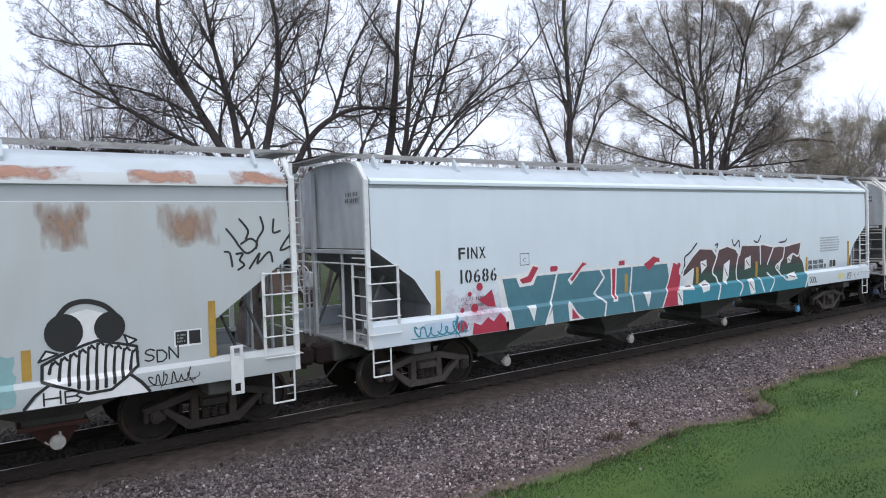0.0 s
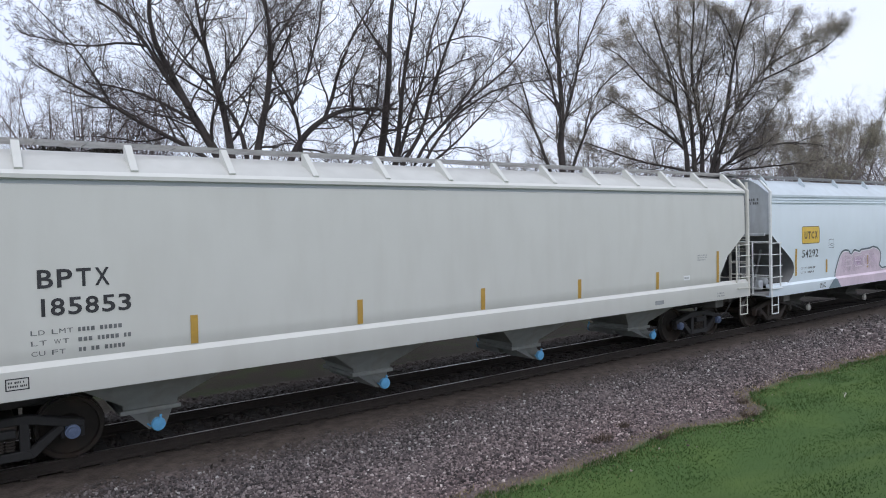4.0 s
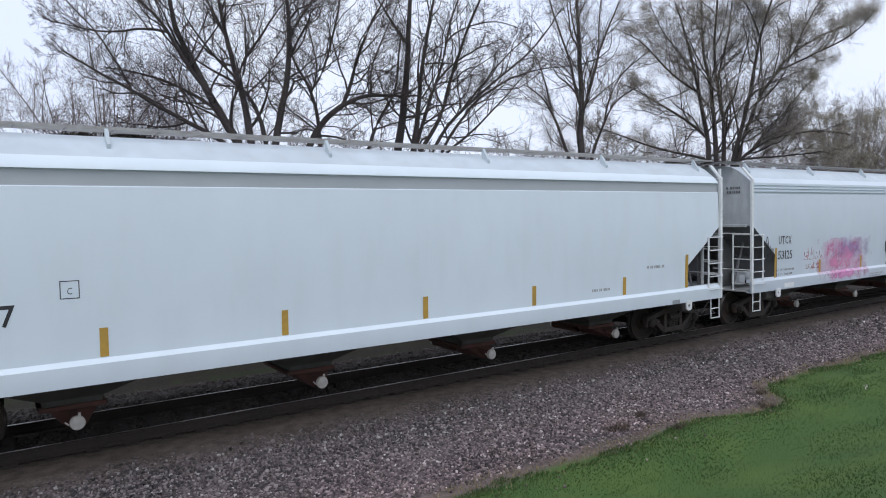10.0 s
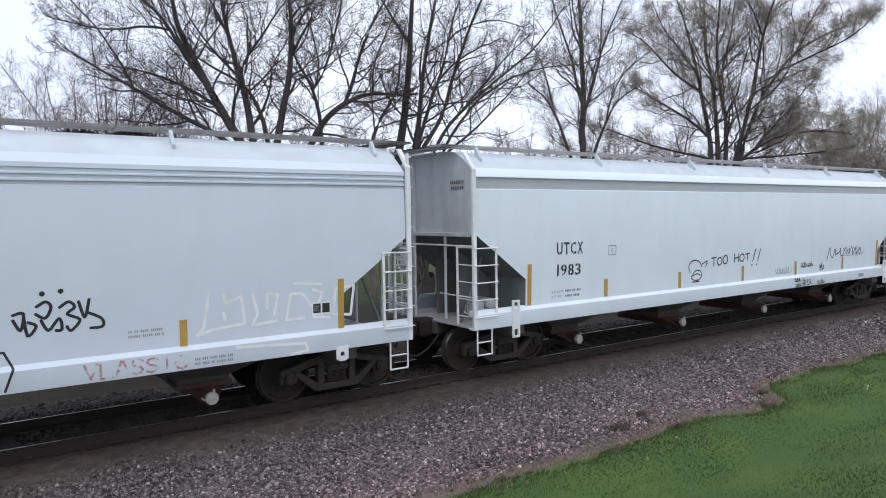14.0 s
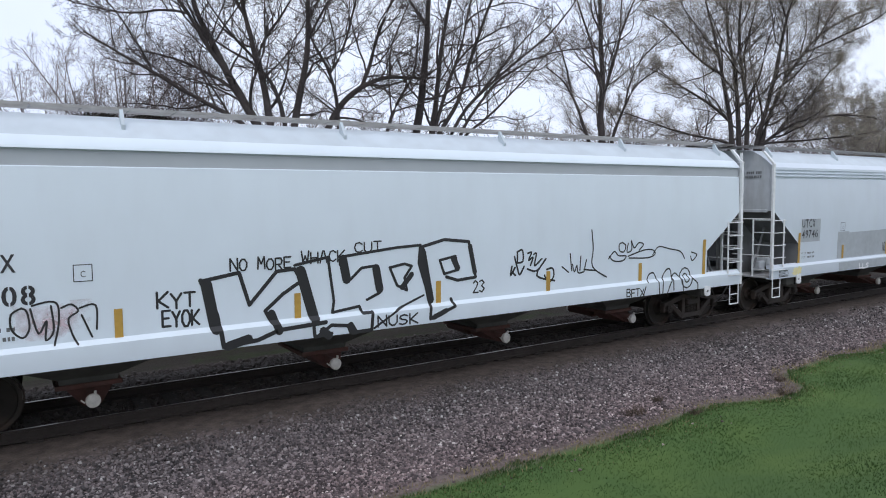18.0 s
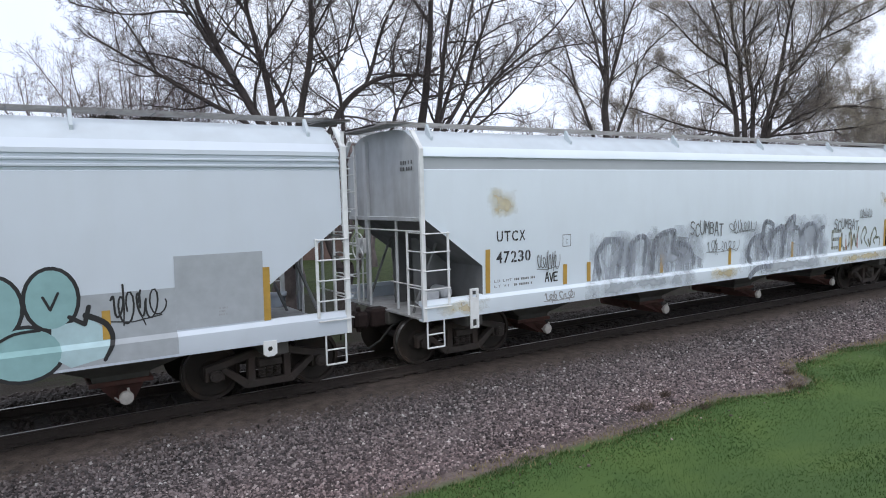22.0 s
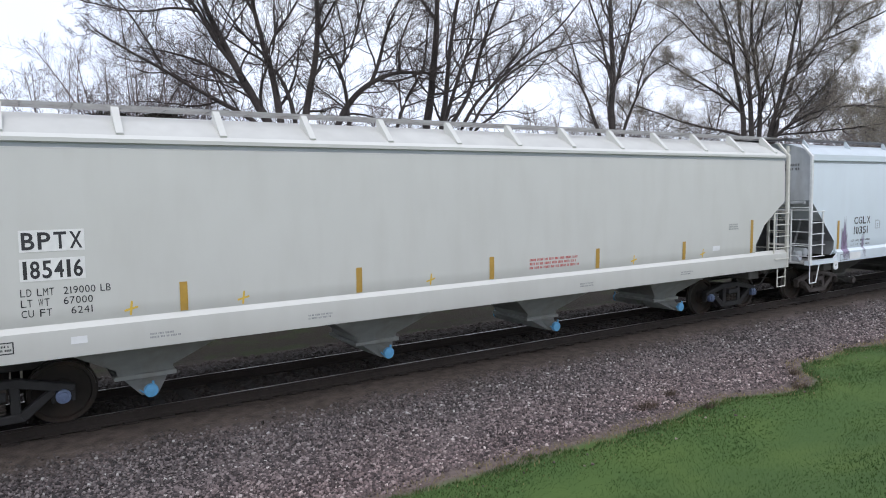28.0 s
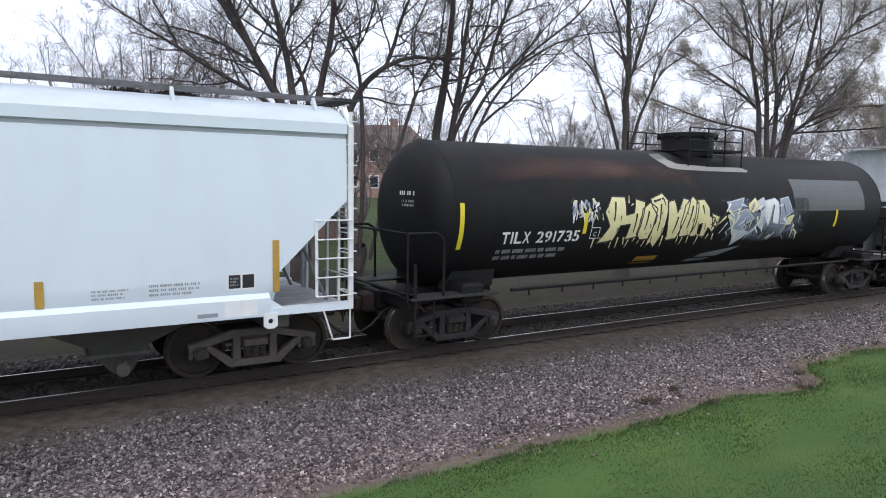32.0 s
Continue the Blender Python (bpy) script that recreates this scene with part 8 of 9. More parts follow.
# -- white car with rose and mint
c, s = car_rose, "smooth"
stencils(c, s, "UTCX", (1.69, 2.25, 2.37, 2.49), "46348", (1.64, 1.87, 2.48, 2.09), (1.57, 1.35, 2.43, 1.56), 2, seed=16)
reflectors(c, s, (1.46, 3.86, 6.51, 9.17, 11.87, 14.67, 16.99), 1.36, 1.77, 2.21)
a = one(c, s, "graffiti", "rose block letters edged white and black over mint haze")
a.blob(2.9, 0.99, 4.1, 1.40, "mint", 0, 3, 0.2)
a.blob(5.6, 0.99, 7.0, 1.36, "mint", 0, 4, 0.3)
a.blob(4.6, 1.9, 5.3, 2.28, "mint", 0, 5, 0.3)
a.poly([(3.95, 0.99), (5.9, 0.99), (5.95, 2.10), (4.2, 2.10), (3.97, 1.85)], "black", 1)
a.poly([(4.0, 1.0), (5.86, 1.0), (5.90, 2.06), (4.22, 2.06), (4.02, 1.82)], "white", 2)
a.poly([(4.28, 1.0), (5.0, 1.0), (4.98, 2.0), (4.4, 2.0), (4.28, 1.8)], "rose", 3)
a.poly([(5.1, 1.72), (5.86, 1.72), (5.88, 2.0), (5.08, 2.0)], "rose", 3)
a.poly([(5.2, 1.0), (5.45, 1.0), (5.45, 1.72), (5.2, 1.72)], "rose", 3)
a.poly([(5.6, 1.0), (5.86, 1.0), (5.86, 1.72), (5.62, 1.72)], "rose", 3)
a.rect(4.60, 1.52, 4.76, 1.78, "white", 4)
a.rect(4.55, 1.02, 4.78, 1.16, "black", 4)
a.rect(4.58, 1.03, 4.75, 1.14, "mint", 5)
a.stroke([(4.0, 1.3), (4.0, 1.85), (4.2, 2.08), (5.92, 2.08)], 0.035, "black", 5)
a.stroke([(5.05, 1.3), (5.05, 1.55)], 0.06, "black", 5)
a.done()
a = one(c, s, "graffiti", "mauve smudges and small black tags")
a.shape([(2.49, 1.93), (2.7, 2.09), (3.2, 2.02), (3.21, 1.86), (2.91, 1.91), (2.51, 1.88)], "mauve", 0, edge="black", width=0.022)
a.disc(2.8, 1.89, 0.10, "mauve", 1, 0.18)
a.disc(3.18, 1.31, 0.22, "mauve", 1, 0.18)
for pts in [[(2.67, 1.63), (2.77, 1.47), (2.89, 1.5), (2.97, 1.39), (3.14, 1.52)], [(3.16, 1.87), (3.18, 1.67), (3.14, 1.52)]]:
    a.stroke(soften(pts), 0.024, "black", 2)
for x0, z0, x1, z1, k in ((5.95, 1.72, 6.5, 1.9, 1), (5.95, 1.42, 6.8, 1.62, 2), (7.0, 1.6, 8.0, 1.9, 3), (9.6, 1.5, 10.4, 1.72, 4), (11.0, 1.45, 11.8, 1.7, 5), (12.2, 1.5, 13.1, 1.7, 6), (14.0, 1.55, 15.5, 1.75, 7), (6.0, 1.05, 6.5, 1.2, 8)):
    scribble(a, x0, z0, x1, z1, 0.022, "black", 0, 90 + k, 5)
a.done()
lifting_plate(c, 1.10)
a = one(c, s, "data_stencil", "small sill lettering")
for x in (1.5, 2.1, 0.6):
    a.bars(x, 1.06, x + 0.35, 1.18, 3, "stencil_grey", 0, int(x * 10))
a.bars(3.2, 1.08, 3.95, 1.2, 2, "stencil_white", 2, 3)
a.done()
a = one(c, s, "data_panel", "small white panel")
a.rect(16.4, 1.6, 16.8, 1.8, "white", 0)
a.done()

# -- second beige car
c, s = car_beige_b, "eaved"
stencils(c, s, "BPTX", (2.10, 2.61, 2.81, 2.84), "185416", (2.09, 2.22, 2.80, 2.46), plates=True)
reflectors(c, s, EAVED_X, 1.60, 2.03, 2.45)
a = one(c, s, "data_stencil", "black load and weight lettering")
a.text("LD LMT  219000 LB", 2.05, 1.99, 3.13, 2.09, "stencil", 0, 0)
a.text("LT WT   67000", 2.05, 1.85, 2.90, 1.95, "stencil", 0, 0)
a.text("CU FT    6241", 2.05, 1.71, 2.90, 1.81, "stencil", 0, 0)
a.done()
a = one(c, s, "data_stencil", "small red lettering")
a.bars(10.69, 1.70, 12.12, 1.94, 3, "stencil_red", 0, 7, 0.6)
a.done()
a = one(c, s, "data_stencil", "faded small lettering and chalk")
a.bars(17.08, 2.22, 17.54, 2.39, 3, "stencil_grey", 0, 5)
a.rect(16.45, 1.74, 16.72, 1.86, "white", 0)
a.frame_box(1.67, 1.26, 1.94, 1.42, 0.015, "stencil", 0)
a.bars(1.70, 1.29, 1.92, 1.39, 2, "stencil", 0, 8)
a.rect(2.6, 1.3, 2.8, 1.4, "white", 0)
for x in (3.3, 4.9, 8.3, 13.6, 16.0):
    a.stroke([(x, 1.68), (x + 0.16, 1.72)], 0.03, "yellow_sign", 0)
    a.stroke([(x + 0.07, 1.62), (x + 0.09, 1.80)], 0.03, "yellow_sign", 0)
for x in (3.6, 6.0, 12.0, 15.2):
    a.bars(x, 1.24, x + 0.45, 1.34, 2, "stencil_grey", 0, int(x * 7))
a.done()

# -- white car with red bubble letters
c, s = car_red, "eaved_low"
stencils(c, s, "CGLX", (2.40, 2.14, 3.32, 2.36), "10351", (2.37, 1.84, 3.21, 2.07), (2.26, 1.47, 3.39, 1.72), 2, (3.64, 1.97, 3.90, 2.22), seed=17)
reflectors(c, s, (1.53, 4.45, 8.1, 11.05, 14.28, 17.52), 1.45, 1.82, 2.28)
a = one(c, s, "graffiti", "crimson bubble letters with a white edge and dots")
outline = [(4.73, 1.65), (4.76, 1.92), (4.92, 2.03), (5.49, 2.07), (5.63, 2.23), (5.63, 2.06), (5.9, 2.04), (6.08, 2.16), (6.14, 2.06), (6.52, 2.08), (6.64, 2.19), (7.48, 2.17), (7.65, 2.37), (7.59, 2.12), (8.15, 2.27), (7.73, 1.86), (8.16, 1.77), (8.17, 1.46), (8.14, 1.23), (7.89, 1.1), (7.46, 1.18), (7.12, 1.12), (6.78, 1.32), (6.4, 1.32), (5.96, 1.37), (5.97, 1.17), (5.73, 1.1), (5.43, 1.15), (5.15, 1.12), (4.9, 1.31)]
outline = soften(outline + outline[:1], 3)
a.shape(outline[:-1], "crimson", 1)
a.stroke(outline, 0.13, "crimson", 0)
a.stroke(outline, 0.075, "white", 1)
for pts in ([(5.15, 1.9), (4.92, 1.8), (4.92, 1.58), (5.12, 1.54)], [(5.57, 2.08), (5.49, 1.72), (5.34, 1.72)], [(5.26, 1.62), (5.55, 1.6)], [(5.55, 1.43), (5.55, 1.2)], [(6.02, 2.04), (5.81, 1.64), (5.96, 1.64)], [(7.44, 2.11), (7.24, 1.81)], [(7.11, 1.7), (7.42, 1.65), (7.46, 1.18)], [(7.66, 1.67), (8.02, 1.59), (8.14, 1.33)], [(5.96, 1.37), (6.27, 1.33), (6.78, 1.34)]):
    a.stroke(soften(pts), 0.04, "white", 3)
for cx, cz in ((6.24, 1.79), (6.79, 1.77)):
    ring = [(cx + 0.27 * math.cos(k * 0.5236), cz + 0.26 * math.sin(k * 0.5236)) for k in range(13)]
    a.stroke(ring, 0.04, "white", 3)
    a.disc(cx + 0.06, cz - 0.08, 0.16, "white", 3, 0.07)
    a.disc(cx + 0.10, cz - 0.075, 0.06, "steel", 4, 0.05)
for x, z in ((4.51, 1.93), (4.72, 2.05), (4.6, 1.23), (4.6, 1.44), (6.09, 1.16), (6.53, 1.14), (6.37, 1.21), (8.14, 2.02), (8.37, 1.72), (8.21, 1.2), (8.38, 1.19), (5.63, 2.21), (7.63, 2.34), (8.13, 2.26)):
    a.disc(x, z, 0.055, "crimson", 5, 0.055, 10)
a.done()
a = one(c, s, "graffiti", "purple smears and a thin black tag")
a.patch("purple_smear_wide", (0.27, 0.20, 0.32), 1.70, 1.12, 2.10, 2.05, 0.8, 5.0, 0.3, 1, streak=6.0, full=0.2)
a.patch("purple_smear_tall", (0.27, 0.20, 0.32), 1.80, 1.40, 1.98, 2.45, 0.7, 6.0, 0.4, 2, streak=8.0, full=0.1)
a.patch("purple_run", (0.30, 0.24, 0.36), 2.80, 1.10, 3.02, 1.95, 0.55, 6.0, 0.4, 1, streak=8.0)
scribble(a, 12.4, 1.6, 13.3, 1.8, 0.026, "black", 0, 103, 5)
a.stroke([(12.7, 1.85), (12.85, 2.05), (13.0, 2.0), (12.9, 1.85), (13.05, 1.55)], 0.026, "black", 0)
a.done()
sign_plate(c, s, 16.76, 1.52, 17.19, 1.78)
a = one(c, s, "data_stencil", "small faded lettering")
a.bars(14.9, 1.50, 15.4, 1.66, 3, "stencil_grey", 0, 5)
a.bars(15.65, 1.50, 16.36, 1.70, 3, "stencil_grey", 0, 6)
a.bars(9.0, 1.50, 9.8, 1.6, 1, "redtext", 0, 7)
a.rect(16.7, 1.12, 17.2, 1.36, "white", 0)
a.rect(16.3, 1.14, 16.6, 1.20, "grey_dark", 0)
a.frame_box(1.55, 1.12, 1.95, 1.3, 0.02, "grey_dark", 2)
a.rect(2.1, 1.12, 2.7, 1.32, "white", 0)
a.done()

# -- black tank car
c, s = car_tank, "tank"
a = one(c, s, "car_number", "white stencilled mark and number")
a.text("TILX 291735", 2.09, 2.03, 4.12, 2.27, "stencil_white", 0, 0.02, 0.04, 0.08)
a.done()
a = one(c, s, "data_stencil", "small white data lettering")
a.bars(2.03, 1.67, 3.79, 1.94, 2, "stencil_grey", 0, 7, 0.6)
a.frame_box(4.42, 2.07, 4.68, 2.32, 0.015, "stencil_white", 0)
a.text("C", 4.51, 2.12, 4.59, 2.22, "stencil_white", 0, 0)
a.done()
for x0, z0, x1, z1 in ((1.06, 1.96, 1.16, 2.85), (4.18, 2.19, 4.28, 2.63), (13.76, 2.14, 13.86, 2.62)):
    a = one(c, s, "reflector_strip", "yellow reflective strip")
    a.rect(x0, z0, x1, z1, "lemon", 2)
    a.done()
a = one(c, s, "graffiti", "cream letters edged black on the tank", -0.14)
for pts in ([(4.90, 2.64), (5.12, 2.98), (5.52, 2.97), (5.55, 2.57), (5.79, 2.62), (5.84, 2.93), (6.15, 2.86), (6.06, 2.46), (5.99, 2.07), (5.64, 2.01), (5.70, 2.36), (5.40, 2.33), (5.28, 2.00), (4.81, 1.95), (5.08, 2.33)], [(6.06, 2.70), (6.30, 2.85), (6.54, 2.71), (6.46, 2.39), (6.42, 2.01), (6.12, 1.99), (5.96, 2.15)], [(6.32, 2.93), (6.72, 3.06), (6.92, 2.88), (6.86, 2.48), (6.81, 2.16), (6.70, 1.78), (6.51, 1.92), (6.42, 1.81), (6.39, 2.08), (6.54, 2.55), (6.37, 2.75)], [(6.89, 2.86), (7.13, 2.91), (7.22, 2.61), (7.43, 2.95), (7.68, 2.89), (7.46, 2.37), (7.33, 1.98), (7.01, 1.95), (6.91, 2.36)], [(7.49, 2.77), (7.78, 2.99), (7.97, 2.82), (7.90, 2.30), (7.78, 2.05), (7.42, 2.02), (7.37, 2.37)], [(7.90, 2.90), (8.18, 2.92), (8.36, 2.71), (8.39, 2.51), (8.57, 2.47), (8.69, 2.32), (8.59, 2.10), (8.39, 2.23), (8.33, 2.00), (8.15, 2.02), (8.15, 2.33), (8.04, 2.31), (8.02, 2.03), (7.79, 2.02)], [(8.45, 2.59), (8.79, 2.49), (8.71, 2.23), (8.53, 2.29)]):
    a.shape(pts, "cream", 1)
    a.stroke(pts + pts[:1], 0.034, "black", 2)
for pts in ([(6.26, 2.64), (6.19, 2.23)], [(6.66, 2.79), (6.62, 2.20)], [(7.76, 2.75), (7.61, 2.24)], [(8.12, 2.76), (8.18, 2.57)], [(6.44, 2.87), (6.75, 2.94), (6.80, 2.80)], [(7.25, 2.49), (7.16, 2.13)], [(5.88, 2.58), (5.84, 2.18)], [(5.22, 2.84), (5.20, 2.45)], [(8.59, 2.42), (8.52, 2.20)]):
    a.stroke(pts, 0.055, "black", 3, w2=0.03)
rnd = random.Random(5)
for k in range(46):
    # drips below, chips and flecks beside
    x, z = 4.7 + 0.09 * k, 2.06
    if k % 2 == 0:
        a.stroke([(x, z), (x + rnd.uniform(-0.05, 0.05), z - rnd.uniform(0.03, 0.26))], 0.05, "cream", 0, w2=0.02)
    x, z = rnd.uniform(4.0, 4.75), rnd.uniform(2.5, 2.95)
    a.stroke([(x, z), (x + rnd.uniform(-0.13, 0.13), z - rnd.uniform(0.03, 0.2))], rnd.uniform(0.03, 0.08), ("white", "steel", "cream", "black", "pale_steel")[k % 5], 1, w2=0.02)
    x, z = rnd.uniform(4.8, 8.8), rnd.uniform(2.0, 2.9)
    a.stroke([(x, z), (x + rnd.uniform(-0.06, 0.06), z + rnd.uniform(-0.16, 0.16))], 0.03, ("black", "cream")[k % 3 == 0], 4, w2=0.012)
a.done()
a = one(c, s, "graffiti", "grey-blue and white letters with yellow flecks", -0.1)
a.patch("steel_cloud", (0.20, 0.23, 0.29), 8.75, 1.80, 12.5, 2.95, 0.8, 2.6, 0.3)
for pts, ink in (([(8.99, 2.84), (9.29, 2.88), (9.67, 2.95), (9.53, 2.69), (9.17, 2.59)], "steel"), ([(9.03, 2.52), (9.77, 2.67), (10.10, 2.43), (9.65, 2.22), (10.03, 2.01), (9.29, 2.15)], "steel"), ([(10.19, 2.86), (10.49, 2.96), (10.65, 2.44), (10.51, 2.14), (10.31, 2.23), (10.37, 2.55)], "pale_steel"), ([(10.49, 2.87), (10.96, 2.94), (11.11, 2.84), (11.17, 2.27), (10.93, 2.31), (10.84, 2.72), (10.75, 2.23), (10.58, 2.40)], "white"), ([(11.20, 2.92), (11.56, 2.98), (11.73, 2.58), (11.44, 2.45), (11.77, 2.25), (11.26, 2.28)], "steel"), ([(9.26, 2.17), (10.03, 2.08), (9.91, 1.99), (9.53, 1.74), (9.43, 1.99)], "pale_steel")):
    a.shape(pts, ink, 2, edge="pale_steel", width=0.025)
a.shape([(9.83, 2.79), (10.13, 2.96), (10.27, 2.75), (10.03, 2.57), (9.86, 2.64)], "cream", 4)
a.shape([(11.56, 2.45), (11.83, 2.52), (11.75, 2.28), (11.49, 2.21)], "cream", 4)
for k in range(60):
    random.seed(40 + k)
    x, z = random.uniform(8.8, 12.2), random.uniform(1.95, 2.85)
    a.stroke([(x, z), (x + random.uniform(-0.25, 0.25), z - random.uniform(0.05, 0.3))], random.uniform(0.03, 0.07), ("white", "steel", "cream", "black", "pale_steel")[k % 5], 5, w2=0.02)
a.poly([(8.21, 1.30), (8.7, 1.55), (10.06, 1.72), (8.92, 1.27)], "grey_dark", 0)
a.done()
a = one(c, s, "paint_patch", "grey square of cover-up paint")
a.rect(11.74, 2.60, 15.26, 3.45, "tank_patch", 0)
a.next()
a.rect(6.25, 1.38, 6.98, 1.58, "gold", 0)
a.done()
a = one(c, s, "rust_patch", "rust bloom along the tank's top")
a.patch("tank_top_rust", (0.075, 0.034, 0.024), 1.0, 3.25, 9.0, 3.86, 0.75, 1.6, 0.4)
a.next()
a.shape([(6.75, 3.97), (7.0, 3.84), (7.2, 3.66), (7.5, 3.62), (8.6, 3.60), (10.1, 3.60), (10.2, 3.64), (10.0, 3.72), (8.8, 3.71), (7.6, 3.76), (7.35, 3.90), (7.1, 3.99)], "tank_spill", 2)
a.done()


# -- marks on the ends, too small to read
def end_marks(car, at, rows, ink="stencil_mid", y0=-1.15, y1=-0.55, z0=3.55, z1=3.95, seed=1):
    rnd = random.Random(seed)
    bm, h = bmesh.new(), (z1 - z0) / rows
    for r in range(rows):
        y = y0
        while y < y1:
            w = rnd.uniform(0.25, 0.5) * h
            v = [bm.verts.new((at(q, p), q, p)) for q, p in ((y + w, z0 + (r + 0.2) * h), (y, z0 + (r + 0.2) * h), (y, z0 + (r + 0.8) * h), (y + w, z0 + (r + 0.8) * h))]
            bm.faces.new(v)
            y += w + 0.2 * h * (1 + 2 * (rnd.random() < 0.2))
    tagged(part("end_stencil", bm, INK[ink], car), "small lettering on the end", kind="stuff")


for k, (car, x0) in enumerate(CARS):
    if car is not car_tank:
        end_marks(car, lambda y, z: 0.085, 2, y0=-1.25, y1=-0.80, z0=3.72, z1=3.95, seed=k)


def head_x(y, z):
    r = math.hypot(y, z - 2.62)
    k = [(0.0, 0.42), (0.5, 0.44), (0.85, 0.50), (1.12, 0.60), (1.30, 0.73), (1.47, 1.0)]
    for (ra, xa), (rb, xb) in zip(k, k[1:]):
        if r <= rb:
            return xa + (xb - xa) * (r - ra) / (rb - ra) - 0.006
    return 1.0


end_marks(car_tank, head_x, 1, "stencil_white", -0.72, -0.22, 2.95, 3.08, 31)
end_marks(car_tank, head_x, 2, "stencil_grey", -0.72, -0.34, 2.74, 2.90, 32)

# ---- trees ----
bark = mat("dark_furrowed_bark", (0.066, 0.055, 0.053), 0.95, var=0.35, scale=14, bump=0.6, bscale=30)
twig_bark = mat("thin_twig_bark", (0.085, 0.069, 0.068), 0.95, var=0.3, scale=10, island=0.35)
# grey-brown twigs of the trees behind, lightened to paint in distance haze
hazed_bark = mat("haze_paled_far_twigs", (0.175, 0.148, 0.150), 0.95, var=0.3, scale=4, island=0.35)
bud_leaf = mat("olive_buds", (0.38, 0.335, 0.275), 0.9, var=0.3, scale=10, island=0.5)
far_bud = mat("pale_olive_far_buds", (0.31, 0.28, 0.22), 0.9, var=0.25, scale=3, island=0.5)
grey_twig = mat("grey_olive_twigs", (0.170, 0.148, 0.140), 0.95, var=0.3, scale=8, island=0.35)
needle = mat("dark_conifer_needles", (0.026, 0.023, 0.016), 0.9, var=0.4, scale=4, island=0.6)
RNG = np.random.default_rng(7)


let_light_through(bud_leaf, 0.5)
let_light_through(far_bud, 0.5)


def tubes_mesh(name, groups, material):
    """One mesh of tapered tubes: groups of (paths (m, n, 3), radii (m, n), sides)."""
    verts, faces, off = [], [], 0
    for P, R, k in groups:
        if len(P) == 0:
            continue
        m, n, _ = P.shape
        T = np.gradient(P, axis=1)
        T /= np.linalg.norm(T, axis=2, keepdims=True) + 1e-9
        ref = np.where(np.abs(T[..., 2:3]) < 0.9, np.array([0.0, 0.0, 1.0]), np.array([1.0, 0.0, 0.0]))
        A = np.cross(T, ref)
        A /= np.linalg.norm(A, axis=2, keepdims=True) + 1e-9
        B = np.cross(T, A)
        w = 2 * np.pi * np.arange(k) / k
        V = P[:, :, None, :] + R[:, :, None, None] * (A[:, :, None, :] * np.cos(w)[:, None] + B[:, :, None, :] * np.sin(w)[:, None])
        verts.append(V.reshape(-1, 3))
        i = np.arange(m)[:, None, None] * (n * k)
        j = np.arange(n - 1)[None, :, None] * k
        s = np.arange(k)[None, None, :]
        s2 = (s + 1) % k
        q = np.stack([i + j + s, i + j + s2, i + j + k + s2, i + j + k + s], -1).reshape(-1, 4) + off
        faces.append(q)
        off += m * n * k
    V, F = np.concatenate(verts), np.concatenate(faces)
    me = bpy.data.meshes.new(name)
    me.vertices.add(len(V))
    me.vertices.foreach_set("co", V.ravel())
    me.loops.add(F.size)
    me.loops.foreach_set("vertex_index", F.ravel().astype(np.int32))
    me.polygons.add(len(F))
    me.polygons.foreach_set("loop_start", (np.arange(len(F)) * 4).astype(np.int32))
    me.polygons.foreach_set("loop_total", np.full(len(F), 4, np.int32))
    me.update(calc_edges=True)
    me.materials.append(material)
    me.shade_smooth()
    return me


def sprout(P, R, count, n, length, spread, rise, wiggle, lo=0.2, taper=0.25, rad=0.55):
    """Branches that leave the paths P: count each, n points long."""
    m, np_, _ = P.shape
    if m == 0 or count == 0:
        return np.zeros((0, n, 3)), np.zeros((0, n))
    u = lo + (1 - lo) * (np.arange(count)[None, :] + RNG.random((m, count))) / count
    u = np.clip(u, 0, 0.999) * (np_ - 1)
    i = u.astype(int)
    f = (u - i)[..., None]
    row = np.arange(m)[:, None]
    base = P[row, i] * (1 - f) + P[row, i + 1] * f
    br = R[row, i] * (1 - f[..., 0]) + R[row, i + 1] * f[..., 0]
    d = P[row, i + 1] - P[row, i]
    d /= np.linalg.norm(d, axis=2, keepdims=True) + 1e-9
    side = RNG.normal(size=d.shape)
    side -= (side * d).sum(2, keepdims=True) * d
    side /= np.linalg.norm(side, axis=2, keepdims=True) + 1e-9
    ang = np.radians(spread * (0.6 + 0.8 * RNG.random((m, count))))[..., None]
    d = d * np.cos(ang) + side * np.sin(ang)
    plen = np.linalg.norm(np.diff(P, axis=1), axis=2).sum(1)[:, None]
    ln = plen * length * (1.15 - 0.75 * u / (np_ - 1)) * (0.6 + 0.8 * RNG.random((m, count)))
    base, d, br, ln = base.reshape(-1, 3), d.reshape(-1, 3), br.ravel(), ln.ravel()
    out = [base]
    step = (ln / (n - 1))[:, None]
    for k in range(n - 1):
        d = d + RNG.normal(size=d.shape) * wiggle + np.array([0, 0, rise])
        d /= np.linalg.norm(d, axis=1, keepdims=True)
        out.append(out[-1] + d * step)
    Q = np.stack(out, 1)
    r0 = np.minimum(br * rad, 0.0135 * ln + 0.003)
    r = r0[:, None] * np.linspace(1, taper, n)[None, :]
    return Q, np.maximum(r, 0.0031)


